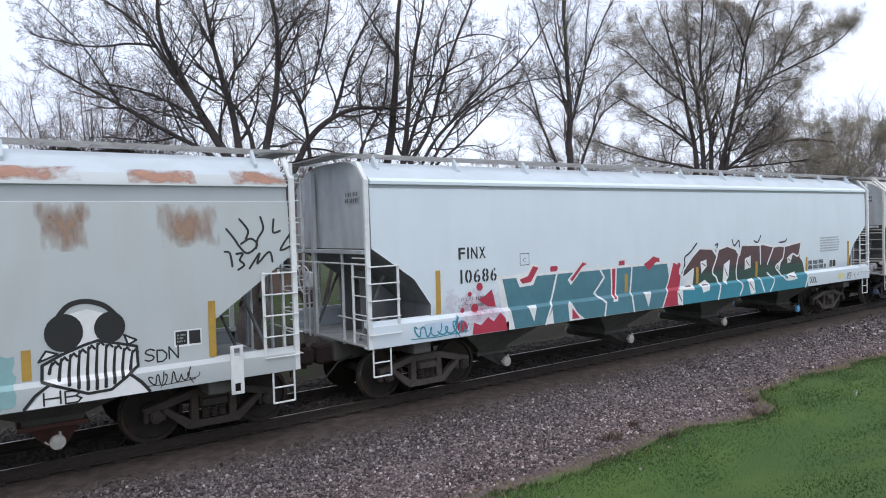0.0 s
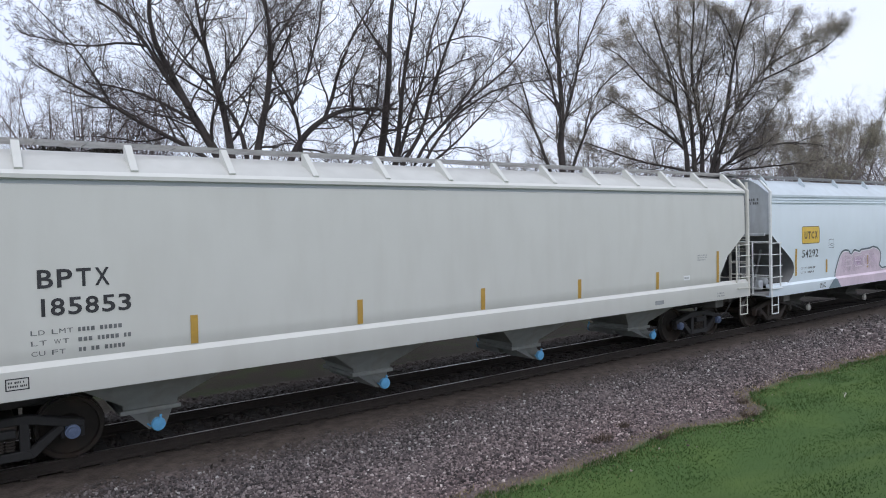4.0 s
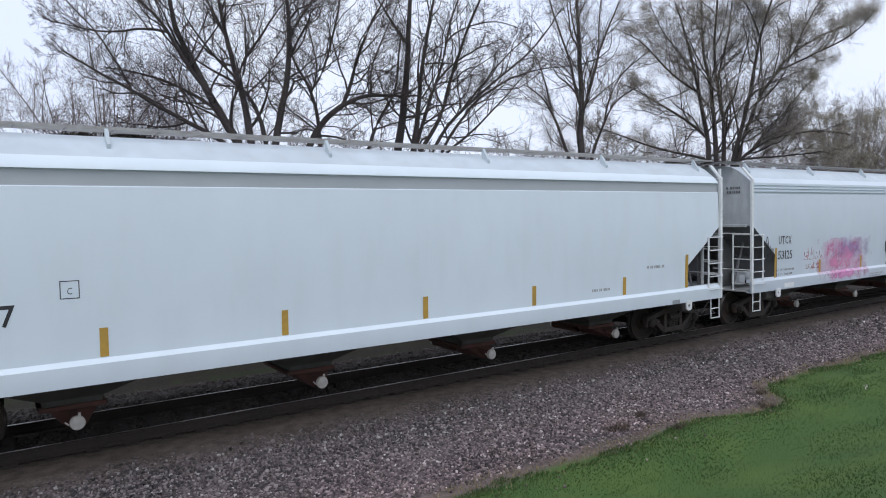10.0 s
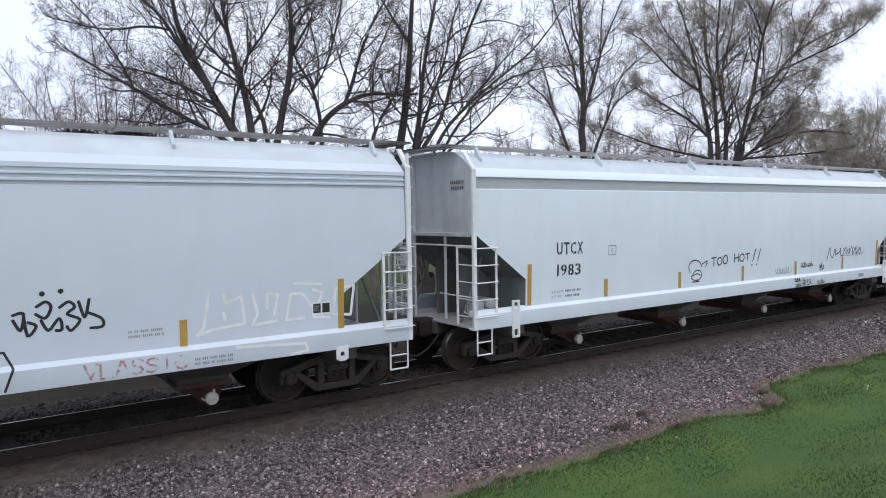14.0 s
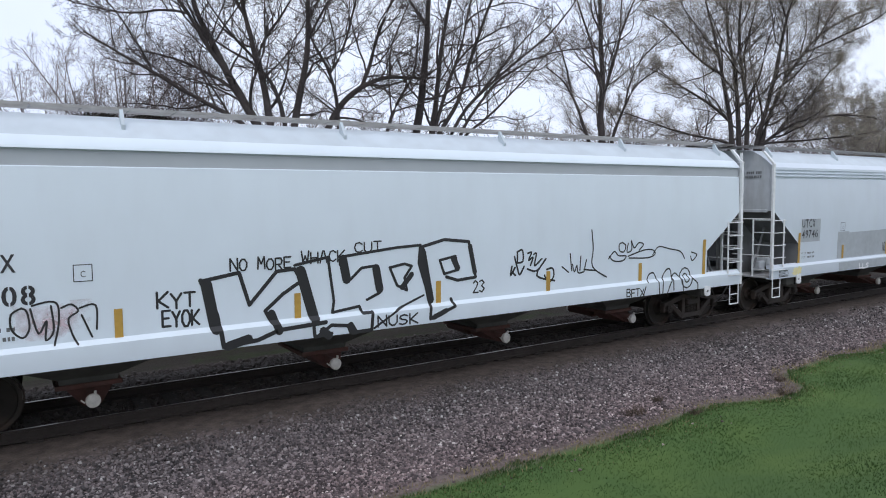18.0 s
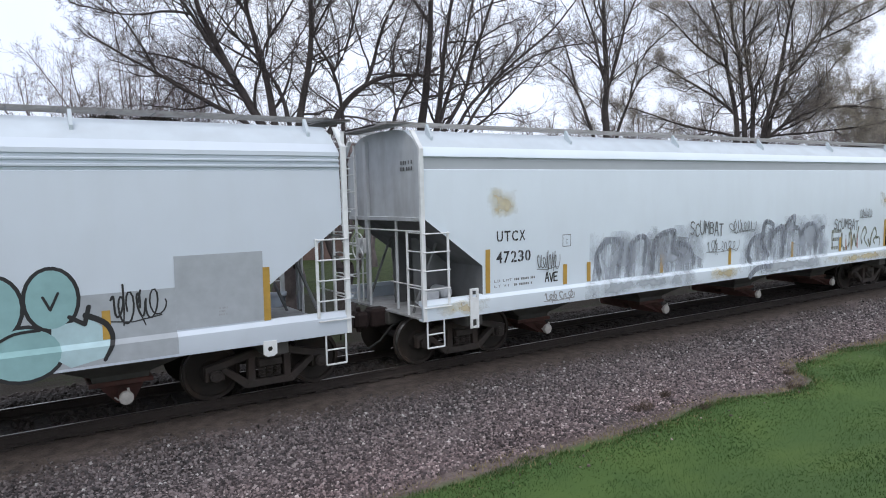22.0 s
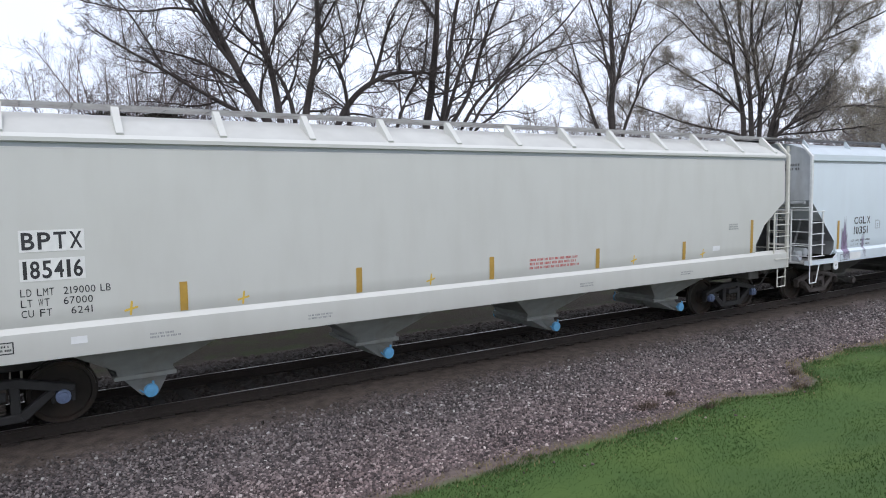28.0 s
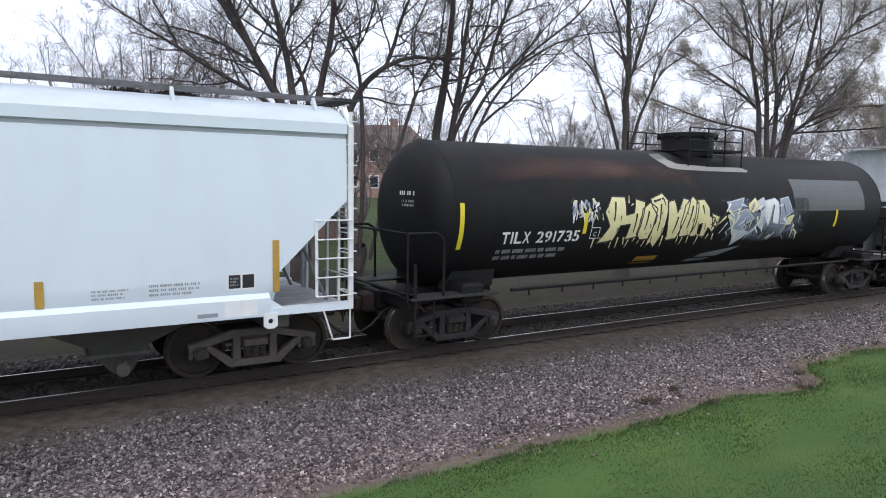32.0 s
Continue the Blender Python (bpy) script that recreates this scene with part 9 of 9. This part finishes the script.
def limb_path(x, z, leans, length, r, n=17, depth=0.0, crook=0.05):
    """A limb that bends through the given leans (degrees from upright), in its tree's own plane, with small crooks."""
    a = np.radians(np.interp(np.linspace(0, 1, n), np.linspace(0.06, 0.94, len(leans)), leans))
    st = length / (n - 1)
    p = np.zeros((n, 3))
    p[0] = (x, 0, z)
    dy = dx = 0.0
    for k in range(1, n):
        dy = 0.8 * dy + RNG.normal() * 0.10
        kick = RNG.normal() * crook
        dx = 0.45 * dx + kick
        p[k] = p[k - 1] + st * np.array([math.sin(a[k]) + dx * math.cos(a[k]), depth + dy, math.cos(a[k]) - dx * math.sin(a[k])])
    return p, 0.9 * r * np.linspace(1.0, 0.30, n)


def leaf_mesh(name, centres, size, material):
    """Many small folded leaves."""
    m = len(centres)
    a = RNG.normal(size=(m, 3))
    a /= np.linalg.norm(a, axis=1, keepdims=True)
    b = np.cross(a, RNG.normal(size=(m, 3)))
    b /= np.linalg.norm(b, axis=1, keepdims=True)
    s = size * (0.5 + RNG.random(m))[:, None]
    V = np.stack([centres, centres + a * s + b * s * 0.45, centres + a * s * 2, centres + a * s - b * s * 0.45], 1).reshape(-1, 3)
    F = np.arange(4 * m).reshape(-1, 4)
    me = bpy.data.meshes.new(name)
    me.from_pydata(V.tolist(), [], F.tolist())
    me.materials.append(material)
    return me


def bare_tree(x, y, turn, limbs, label, foot=(0.0, 0.0), trunk_r=0.3, dens=(11, 6, 5, 3), buds=0, thin=twig_bark, limb_mat=bark, extend=1.25, trunk_z=None, bud_size=0.020, reach=0.46):
    """A leafless tree: trunk, main limbs, and a crown of branches and twigs."""
    gz = ground_height(x, y) - 0.08
    tree = thing("bare_tree", label, "tree", "trees along the track")
    tree.matrix_world = pose(x, y, gz, 0, 0, turn)
    P, R = [], []
    low = [l for l in limbs if l[1] < 5.7 and abs(l[2]) < 58]
    for lx, lz, *leans, ln, r in limbs:
        p, rr = limb_path(lx, lz - gz, leans, ln * extend, r, depth=RNG.uniform(-0.14, 0.14))
        if lz >= 5.7 and P:
            # a fork: it leaves the nearest limb
            A = np.concatenate(P)
            k = int(np.argmin((A[:, 0] - p[0, 0]) ** 2 + (A[:, 2] - p[0, 2]) ** 2))
            p = p + (A[k] - p[0])
            rr = np.minimum(rr, np.concatenate(R)[k] * 0.8)
        P.append(p)
        R.append(rr)
    # stems below, from a common foot
    fork = trunk_z or 1.6
    stems = []
    for k, l in enumerate(low):
        top = np.array([l[0], 0, l[1] - gz])
        bot = np.array([foot[0] + l[0] * 0.22, 0.12 * math.sin(k * 2.4), fork * 0.75])
        t = np.linspace(0, 1, 7)[:, None]
        a = math.radians(l[2])
        ctrl = top - np.array([math.sin(a), 0, math.cos(a)]) * (top[2] - bot[2]) * 0.5
        q = (1 - t) ** 2 * bot + 2 * t * (1 - t) * ctrl + t ** 2 * top
        stems.append(q)
        me = tubes_mesh("stem", [(q[None], np.linspace(l[-1] * 1.05, l[-1] * 0.88, 7)[None], 8)], limb_mat)
        part("stem", me, None, tree)
    for l in limbs:
        if l[1] < 5.7 and abs(l[2]) >= 58 and stems:
            # a side limb arches out of the nearest stem, lower down
            top, t = np.array([l[0], 0, l[1] - gz]), np.linspace(0, 1, 7)[:, None]
            bot = min(stems, key=lambda q: abs(q[-1][0] - l[0]))[4]
            a = math.radians(l[2])
            ctrl = top - np.array([math.sin(a), 0, math.cos(a)]) * 0.5 * abs(top[0] - bot[0])
            q = (1 - t) ** 2 * bot + 2 * t * (1 - t) * ctrl + t ** 2 * top
            part("limb", tubes_mesh("limb", [(q[None], np.linspace(l[-1] * 1.15, l[-1] * 0.9, 7)[None], 8)], limb_mat), None, tree)
    n = 9
    bark_p = np.stack([np.array([foot[0] + 0.05 * math.sin(i), 0.04 * math.cos(1.7 * i), fork * i / n]) for i in range(n + 1)])
    me = tubes_mesh("trunk", [(bark_p[None], (trunk_r * (1 + 0.45 * np.exp(-np.arange(n + 1) * 0.9)) * np.linspace(1, 0.9, n + 1))[None], 12)], limb_mat)
    part("trunk", me, None, tree)
    P, R = np.stack(P), np.stack(R)
    for p, r in zip(P, R):
        part("limb", tubes_mesh("limb", [(p[None], r[None], 8)], limb_mat), None, tree)
    d1, d2, d3, d4 = dens
    far = d4 == 0
    Q1, S1 = sprout(P, R, d1, 9, reach, 48, 0.07, 0.20, lo=0.0)
    Q2, S2 = sprout(Q1, S1, d2, 6, 0.56, 46, 0.06, 0.19, lo=0.08)
    Q3, S3 = sprout(Q2, S2, d3, 3 if far else 4, 0.58, 46, 0.05, 0.17, lo=0.1)
    Q4, S4 = sprout(Q3, S3, d4, 2, 0.60, 38, 0.06, 0.08) if d4 else (np.zeros((0, 2, 3)), np.zeros((0, 2)))
    # the limbs' own ends run out into branches
    E1, T1 = sprout(P[:, -4:], R[:, -4:], 4, 7, 1.0, 24, 0.05, 0.16, lo=0.3)
    E2, T2 = sprout(E1, T1, 6, 4, 0.55, 42, 0.06, 0.13)
    E3, T3 = sprout(E2, T2, 2 if far else 3, 3, 0.60, 40, 0.06, 0.1)
    tagged(part("branch_wood", tubes_mesh("branch_wood", [(Q1, S1, 5), (E1, T1, 5)], limb_mat), None, tree), kind="stuff")
    c = part("crown", tubes_mesh("crown", [(Q2, S2, 3), (Q3, S3, 3), (Q4, S4, 3), (E2, T2, 3), (E3, T3, 3)], thin), None, tree, "fine bare twigs")
    tagged(c, kind="stuff")
    if buds:
        ends = np.concatenate([Q4[:, 1:].reshape(-1, 3), Q3[:, 2:].reshape(-1, 3), E3[:, 1:].reshape(-1, 3)])
        # buds open in clumps, some boughs ahead of others
        lush = np.array([noise.noise((p[0] * 0.75, p[1] * 0.75, p[2] * 0.75)) for p in ends])
        ends = ends[RNG.random(len(ends)) < np.clip(0.5 + 1.3 * lush, 0.08, 1)]
        ends = ends[RNG.integers(0, len(ends), buds)] + RNG.normal(size=(buds, 3)) * 0.11
        b = part("bud_foliage", leaf_mesh("bud_foliage", ends, bud_size, far_bud if far else bud_leaf), None, tree, "small olive spring buds")
        tagged(b, kind="stuff")
    return tree


# limbs: offset, height, four leans on the way, length, radius
bare_tree(6.6, 6.8, -19, [(-0.5, 5.5, -28, -27, -16, 11, 4.4, 0.142), (-0.1, 5.5, -6, -13, -14, -6, 4.3, 0.117), (0.6, 5.5, 13, 10, -1, -18, 4.4, 0.117), (0.3, 5.5, -10, -25, -53, -63, 2.8, 0.075), (-1.1, 5.6, -64, -63, -59, -60, 3.6, 0.075), (-1.1, 6.8, -42, -23, -53, -66, 4.0, 0.067), (-1.0, 6.3, -54, -61, -72, -81, 2.8, 0.058), (-0.3, 7.4, 24, 35, 40, 39, 2.6, 0.05), (1.1, 8.1, 25, 32, 34, 32, 2.2, 0.05), (-2.1, 8.2, -78, -105, -88, -79, 2.6, 0.042), (-0.7, 8.4, -26, -26, -32, -36, 1.4, 0.042), (-3.1, 6.7, -20, -30, -41, -42, 3.0, 0.033)],
          "large leafless tree with several dark spreading stems", trunk_r=0.36, dens=(13, 7, 6, 2), extend=1.12, reach=0.5)
bare_tree(8.4, 6.6, -24, [(-0.1, 5.6, 31, 51, 81, 90, 3.3, 0.111), (0.1, 5.6, -3, -14, -33, -6, 2.8, 0.068), (0.7, 6.7, 19, 23, 25, 30, 3.6, 0.068), (0.0, 7.0, 38, 19, 13, 19, 3.5, 0.051), (1.6, 6.9, -1, 14, 26, 25, 2.4, 0.043), (1.6, 5.5, 18, 32, 7, 7, 3.2, 0.06), (0.9, 6.7, 108, 82, 70, 59, 1.6, 0.043), (-0.1, 7.0, 29, -6, -15, 7, 2.8, 0.034)],
          "leafless tree with a dark crooked fork", trunk_r=0.26, dens=(13, 7, 6, 2), extend=1.1, reach=0.5)
bare_tree(11.9, 6.4, -33, [(-0.7, 5.5, 10, 7, 4, 8, 5.2, 0.147), (-0.2, 5.5, 10, 4, 10, 11, 5.2, 0.101), (0.1, 5.5, 28, 23, 26, 26, 5.8, 0.083), (-0.1, 5.6, 20, 22, 11, 18, 5.2, 0.073), (0.5, 5.5, 30, 46, 55, 38, 6.1, 0.064), (0.8, 5.5, 27, 45, 67, 88, 4.7, 0.055), (1.1, 5.5, 54, 47, 43, 43, 3.1, 0.046), (-0.3, 8.7, -36, -29, -28, -30, 2.0, 0.064), (1.2, 6.8, 47, 40, 42, 48, 3.1, 0.046), (0.5, 7.8, 41, 49, 64, 75, 2.3, 0.046), (1.0, 9.0, 37, 73, 90, 108, 2.6, 0.037)],
          "tall leafless tree with a sheaf of upright stems", trunk_r=0.38, dens=(12, 6, 5, 2), extend=1.08, reach=0.42)
bare_tree(19.5, 6.6, -46, [(0.0, 5.5, 0, -1, -1, 2, 6.6, 0.147), (-0.5, 5.5, -17, -13, -28, -54, 3.0, 0.079), (0.4, 5.5, 16, 23, 30, 64, 2.9, 0.068), (0.2, 6.7, 14, 17, 18, 28, 5.4, 0.068), (0.0, 7.3, -18, -13, -17, -15, 4.8, 0.068), (0.2, 7.1, 15, 13, 6, 10, 5.0, 0.056), (0.8, 6.9, 8, 15, 44, 56, 3.2, 0.045), (-0.9, 7.3, -6, -11, -22, -33, 2.8, 0.045), (0.0, 9.3, -17, -14, -7, 8, 2.7, 0.045)],
          "slender leafless tree with upright stems", trunk_r=0.28, dens=(13, 7, 5, 2), buds=30000, thin=grey_twig, extend=1.06, reach=0.38, bud_size=0.013)
bare_tree(26.9, 5.2, -57, [(-0.7, 5.6, -2, -12, -10, -20, 6.9, 0.12), (-0.4, 5.6, -4, -10, -7, -3, 7.5, 0.12), (-0.1, 5.5, 2, -7, -3, 7, 7.6, 0.107), (0.3, 5.5, 11, 15, 13, 21, 7.4, 0.107), (0.5, 5.5, 14, 21, 39, 72, 7.5, 0.107), (0.6, 5.5, 53, 67, 85, 104, 4.5, 0.08), (-0.9, 5.6, -75, -71, -69, -66, 5.1, 0.067), (-0.8, 6.5, -43, -51, -55, -59, 4.6, 0.08), (1.1, 5.9, 37, 45, 32, 46, 3.9, 0.067), (-1.1, 8.5, -57, -45, -37, -57, 4.4, 0.067), (2.0, 9.2, 77, 70, 69, 39, 4.0, 0.053), (-0.1, 8.6, 13, 10, 6, 6, 3.9, 0.053)]
          + [(1.3, 10.3, -15, -15, -26, -30, 2.1, 0.053), (2.4, 10.2, 24, 24, 27, 31, 2.5, 0.053), (-1.3, 9.5, -41, -33, -27, -18, 4.1, 0.053), (0.8, 5.5, 89, 89, 87, 83, 4.1, 0.053)],
          "broad vase-shaped tree in fine olive bud", trunk_r=0.45, dens=(15, 9, 6, 2), buds=360000, thin=grey_twig, extend=0.98, reach=0.44, bud_size=0.0145)


def random_limbs(n, z0, length, spread, r, bend=12):
    return [(RNG.uniform(-0.3, 0.3), z0 + RNG.uniform(-0.4, 0.4), a, a + RNG.uniform(-bend, bend), a + RNG.uniform(-bend, bend) - a * 0.3, length * RNG.uniform(0.75, 1.15), r * RNG.uniform(0.7, 1.1)) for a in np.linspace(-spread, spread, n)]


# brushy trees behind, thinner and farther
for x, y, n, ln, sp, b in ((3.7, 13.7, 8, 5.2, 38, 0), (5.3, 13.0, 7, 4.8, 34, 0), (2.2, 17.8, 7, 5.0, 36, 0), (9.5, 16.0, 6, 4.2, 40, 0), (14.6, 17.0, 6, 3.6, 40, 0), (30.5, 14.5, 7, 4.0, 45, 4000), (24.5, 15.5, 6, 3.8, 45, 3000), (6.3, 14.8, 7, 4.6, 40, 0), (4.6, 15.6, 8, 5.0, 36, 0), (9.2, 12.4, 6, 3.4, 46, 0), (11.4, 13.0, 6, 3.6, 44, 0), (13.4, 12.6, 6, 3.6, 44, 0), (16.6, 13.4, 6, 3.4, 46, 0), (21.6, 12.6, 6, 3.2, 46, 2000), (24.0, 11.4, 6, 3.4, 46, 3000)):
    bare_tree(x, y, RNG.uniform(-50, 0), random_limbs(n, 3.4, ln, sp, 0.05), "brushy leafless tree behind the row", trunk_r=0.13, dens=(9, 7, 6, 0), buds=b, thin=hazed_bark, limb_mat=hazed_bark, extend=1.0, trunk_z=2.0)
# thin saplings
for x, y, h in ((0.4, 11.9, 4.6), (1.35, 11.9, 4.9), (-0.6, 13.0, 4.2), (1.9, 12.6, 4.0)):
    bare_tree(x, y, -10, [(0.0, 2.6, 4, 2, h, 0.035), (0.05, 3.6, 22, 12, h * 0.4, 0.018)], "thin bare grey sapling by the lane", trunk_r=0.05, dens=(9, 3, 2, 0), limb_mat=hazed_bark, thin=hazed_bark, extend=1.0, trunk_z=2.4)
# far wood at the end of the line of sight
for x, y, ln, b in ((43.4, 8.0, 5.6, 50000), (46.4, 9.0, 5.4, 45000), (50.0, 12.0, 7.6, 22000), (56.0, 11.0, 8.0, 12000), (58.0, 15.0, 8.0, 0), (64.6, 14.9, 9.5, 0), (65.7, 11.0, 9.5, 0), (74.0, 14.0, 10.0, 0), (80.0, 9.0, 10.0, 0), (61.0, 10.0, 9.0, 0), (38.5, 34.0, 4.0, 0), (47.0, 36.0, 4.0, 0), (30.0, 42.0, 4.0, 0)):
    bare_tree(x, y, RNG.uniform(-90, -30), random_limbs(8, 3.2, ln, 42, 0.07), "distant budding tree at the wood's edge" if b else "distant grey leafless tree", trunk_r=0.18, dens=(8, 6, 4, 0), buds=b, bud_size=0.028, thin=hazed_bark, limb_mat=hazed_bark, extend=1.0, trunk_z=2.0)

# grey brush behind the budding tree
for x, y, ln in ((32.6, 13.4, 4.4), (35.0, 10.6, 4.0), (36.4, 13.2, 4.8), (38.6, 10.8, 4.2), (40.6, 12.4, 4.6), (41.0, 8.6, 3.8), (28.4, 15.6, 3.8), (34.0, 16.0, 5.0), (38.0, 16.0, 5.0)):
    bare_tree(x, y, RNG.uniform(-80, -35), random_limbs(8, 3.0, ln, 50, 0.055), "brushy leafless tree behind the row", trunk_r=0.13, dens=(10, 7, 6, 0), thin=hazed_bark, limb_mat=hazed_bark, extend=1.0, trunk_z=2.0)


def conifer(x, y, h, r, label):
    """A dark, shaggy evergreen: whorled boughs with short dense sprays."""
    gz = ground_height(x, y) - 0.05
    tree = thing("conifer", label, "tree")
    tree.matrix_world = pose(x, y, gz)
    p = np.stack([np.array([0.05 * math.sin(3 * t), 0.05 * math.cos(2 * t), h * t]) for t in np.linspace(0, 1, 10)])
    part("trunk", tubes_mesh("trunk", [(p[None], (0.16 * np.linspace(1, 0.1, 10))[None], 8)], bark), None, tree)
    B = []
    for k in range(210):
        z = h * (0.04 + 0.94 * RNG.random())
        w = RNG.uniform(0, 2 * math.pi)
        ln = r * (1.05 - z / h) ** 0.5 * RNG.uniform(0.35, 1.35)
        t = np.linspace(0, 1, 6)
        B.append(np.stack([ln * t * math.cos(w), ln * t * math.sin(w), z + ln * (0.30 * t - 0.45 * t * t)], 1))
    B = np.stack(B)
    RB = np.full((len(B), 6), 0.014) * np.linspace(1, 0.3, 6)
    tagged(part("bough_wood", tubes_mesh("bough_wood", [(B, RB, 4)], bark), None, tree), kind="stuff")
    S, RS = sprout(B, RB, 16, 4, 0.30, 50, -0.04, 0.12, lo=0.1)
    pts = np.concatenate([S.reshape(-1, 3), S[:, 1:].reshape(-1, 3) + RNG.normal(size=(len(S) * 3, 3)) * 0.05])
    c = part("needle_foliage", leaf_mesh("needle_foliage", np.concatenate([pts, pts + RNG.normal(size=pts.shape) * 0.06]), 0.048, needle), None, tree, "dense dark green sprays")
    tagged(c, kind="stuff")
    return tree


conifer(2.45, 9.6, 5.9, 1.65, "dark shaggy evergreen beside the gravel strip")
conifer(3.95, 11.0, 6.2, 1.7, "dark shaggy evergreen beside the gravel strip")


trim = mat("white_house_trim", (0.72, 0.72, 0.70), 0.6, var=0.06)
glass = mat("dark_window_glass", (0.03, 0.035, 0.04), 0.1, var=0.1)
shingle = mat("brown_roof_shingles", (0.15, 0.115, 0.105), 0.9, var=0.25, scale=9, bump=0.3)
tan_siding = mat("tan_house_siding", (0.50, 0.43, 0.33), 0.8, var=0.1, scale=8)
brown_brick = mat("brown_house_brick", (0.17, 0.115, 0.10), 0.9, var=0.25, scale=9, bump=0.3)
pink_brick = mat("faded_house_brick", (0.32, 0.20, 0.17), 0.9, var=0.2, scale=9, bump=0.3)


def house(x, y, turn, half, deep, eave, ridge, siding, label, porch=True, storeys=2):
    """A hip-roofed house across the lawn, seen between the cars; half its width and depth, then its heights."""
    h = thing("house", label, "house", "houses beyond the lawn")
    h.matrix_world = pose(x, y, ground_height(x, y), 0, 0, turn)
    part("wall", box(bmesh.new(), (-half, -deep, -0.3), (half, deep, eave), 0.02), siding, h)
    bm = bmesh.new()
    o, e = 0.5, eave - 0.1
    v = [bm.verts.new(p) for p in ((-half - o, -deep - o, e), (half + o, -deep - o, e), (half + o, deep + o, e), (-half - o, deep + o, e), (2 - half, 0, ridge), (half - 2, 0, ridge))]
    for f in ((0, 1, 5, 4), (2, 3, 4, 5), (1, 2, 5), (3, 0, 4), (3, 2, 1, 0)):
        bm.faces.new([v[i] for i in f])
    part("roof", bm, shingle, h)
    part("chimney", box(bmesh.new(), (half * 0.3, -0.4, ridge - 1.2), (half * 0.3 + 0.9, 0.4, ridge + 0.7), 0.02), pink_brick, h)
    if porch:
        bm = bmesh.new()
        a, c = -half * 0.62, half * 0.86
        v = [bm.verts.new(p) for p in ((a, -deep - 2.9, 2.7), (c, -deep - 2.9, 2.7), (c, -deep, 3.7), (a, -deep, 3.7), (a, -deep, 2.7), (c, -deep, 2.7))]
        for f in ((0, 1, 2, 3), (0, 3, 4), (1, 5, 2), (0, 4, 5, 1)):
            bm.faces.new([v[i] for i in f])
        part("porch_roof", bm, shingle, h)
        for k in range(4):
            p = a + 0.2 + (c - a - 0.4) * k / 3
            part("porch_post", box(bmesh.new(), (p - 0.08, -deep - 2.7, 0), (p + 0.08, -deep - 2.54, 2.7)), trim, h)
    for k in range(5):
        p = -half * 0.76 + half * 0.38 * k
        for z in (1.0, 3.9)[:storeys]:
            w = part("window", box(bmesh.new(), (p - 0.55, -deep - 0.06, z - 0.1), (p + 0.55, -deep + 0.01, z + 1.35)), trim, h)
            part("pane", box(bmesh.new(), (p - 0.43, -deep - 0.09, z + 0.02), (p + 0.43, -deep - 0.05, z + 1.23)), glass, w)


def shed(x, y):
    sh = thing("shed", "small tan garden shed on the lawn", "shed")
    sh.matrix_world = pose(x, y, ground_height(x, y))
    part("wall", box(bmesh.new(), (-1.6, -1.2, -0.1), (1.6, 1.2, 2.2), 0.02), tan_siding, sh)
    bm = bmesh.new()
    v = [bm.verts.new(p) for p in ((-1.8, -1.4, 2.15), (1.8, -1.4, 2.15), (1.8, 1.4, 2.15), (-1.8, 1.4, 2.15), (-1.8, 0, 3.0), (1.8, 0, 3.0))]
    for f in ((0, 1, 5, 4), (2, 3, 4, 5), (1, 2, 5), (3, 0, 4), (3, 2, 1, 0)):
        bm.faces.new([v[i] for i in f])
    part("roof", bm, shingle, sh)
    part("door", box(bmesh.new(), (-0.4, -1.24, 0.05), (0.5, -1.19, 1.95)), trim, sh)


shed(1.7, 48.0)
house(-2.2, 61.0, 4, 7.0, 4.5, 5.3, 8.0, tan_siding, "tan two-storey house with a brown shingle roof")
house(11.5, 25.5, -17, 4.5, 3.2, 2.5, 4.3, brown_brick, "low brown brick house behind bare trees", porch=False, storeys=1)
house(34.5, 60.0, -26, 6.0, 4.0, 5.4, 8.2, pink_brick, "faded brick two-storey house behind bare trees", porch=False)


def run_at(t):
    """The train's way at t, between the rows of TRAVEL."""
    for (t0, s0), (t1, s1) in zip(TRAVEL, TRAVEL[1:]):
        if t <= t1:
            return s0 + (s1 - s0) * (t - t0) / (t1 - t0)
    return TRAVEL[-1][1]


def motions():
    for car, x0 in CARS:
        walk(car, [(t, pose(x0 - s, 0, 0)) for t, s in TRAVEL])
    for w in ROLLING:
        base = w.location.copy()
        step = 0.08
        rows = []
        for k in range(401):
            t = min(32.0, k * step)
            rows.append((t, pose(base.x, base.y, base.z, 0, -math.degrees(run_at(t) / WHEEL_R) % 360, 0)))
        walk(w, rows)


motions()
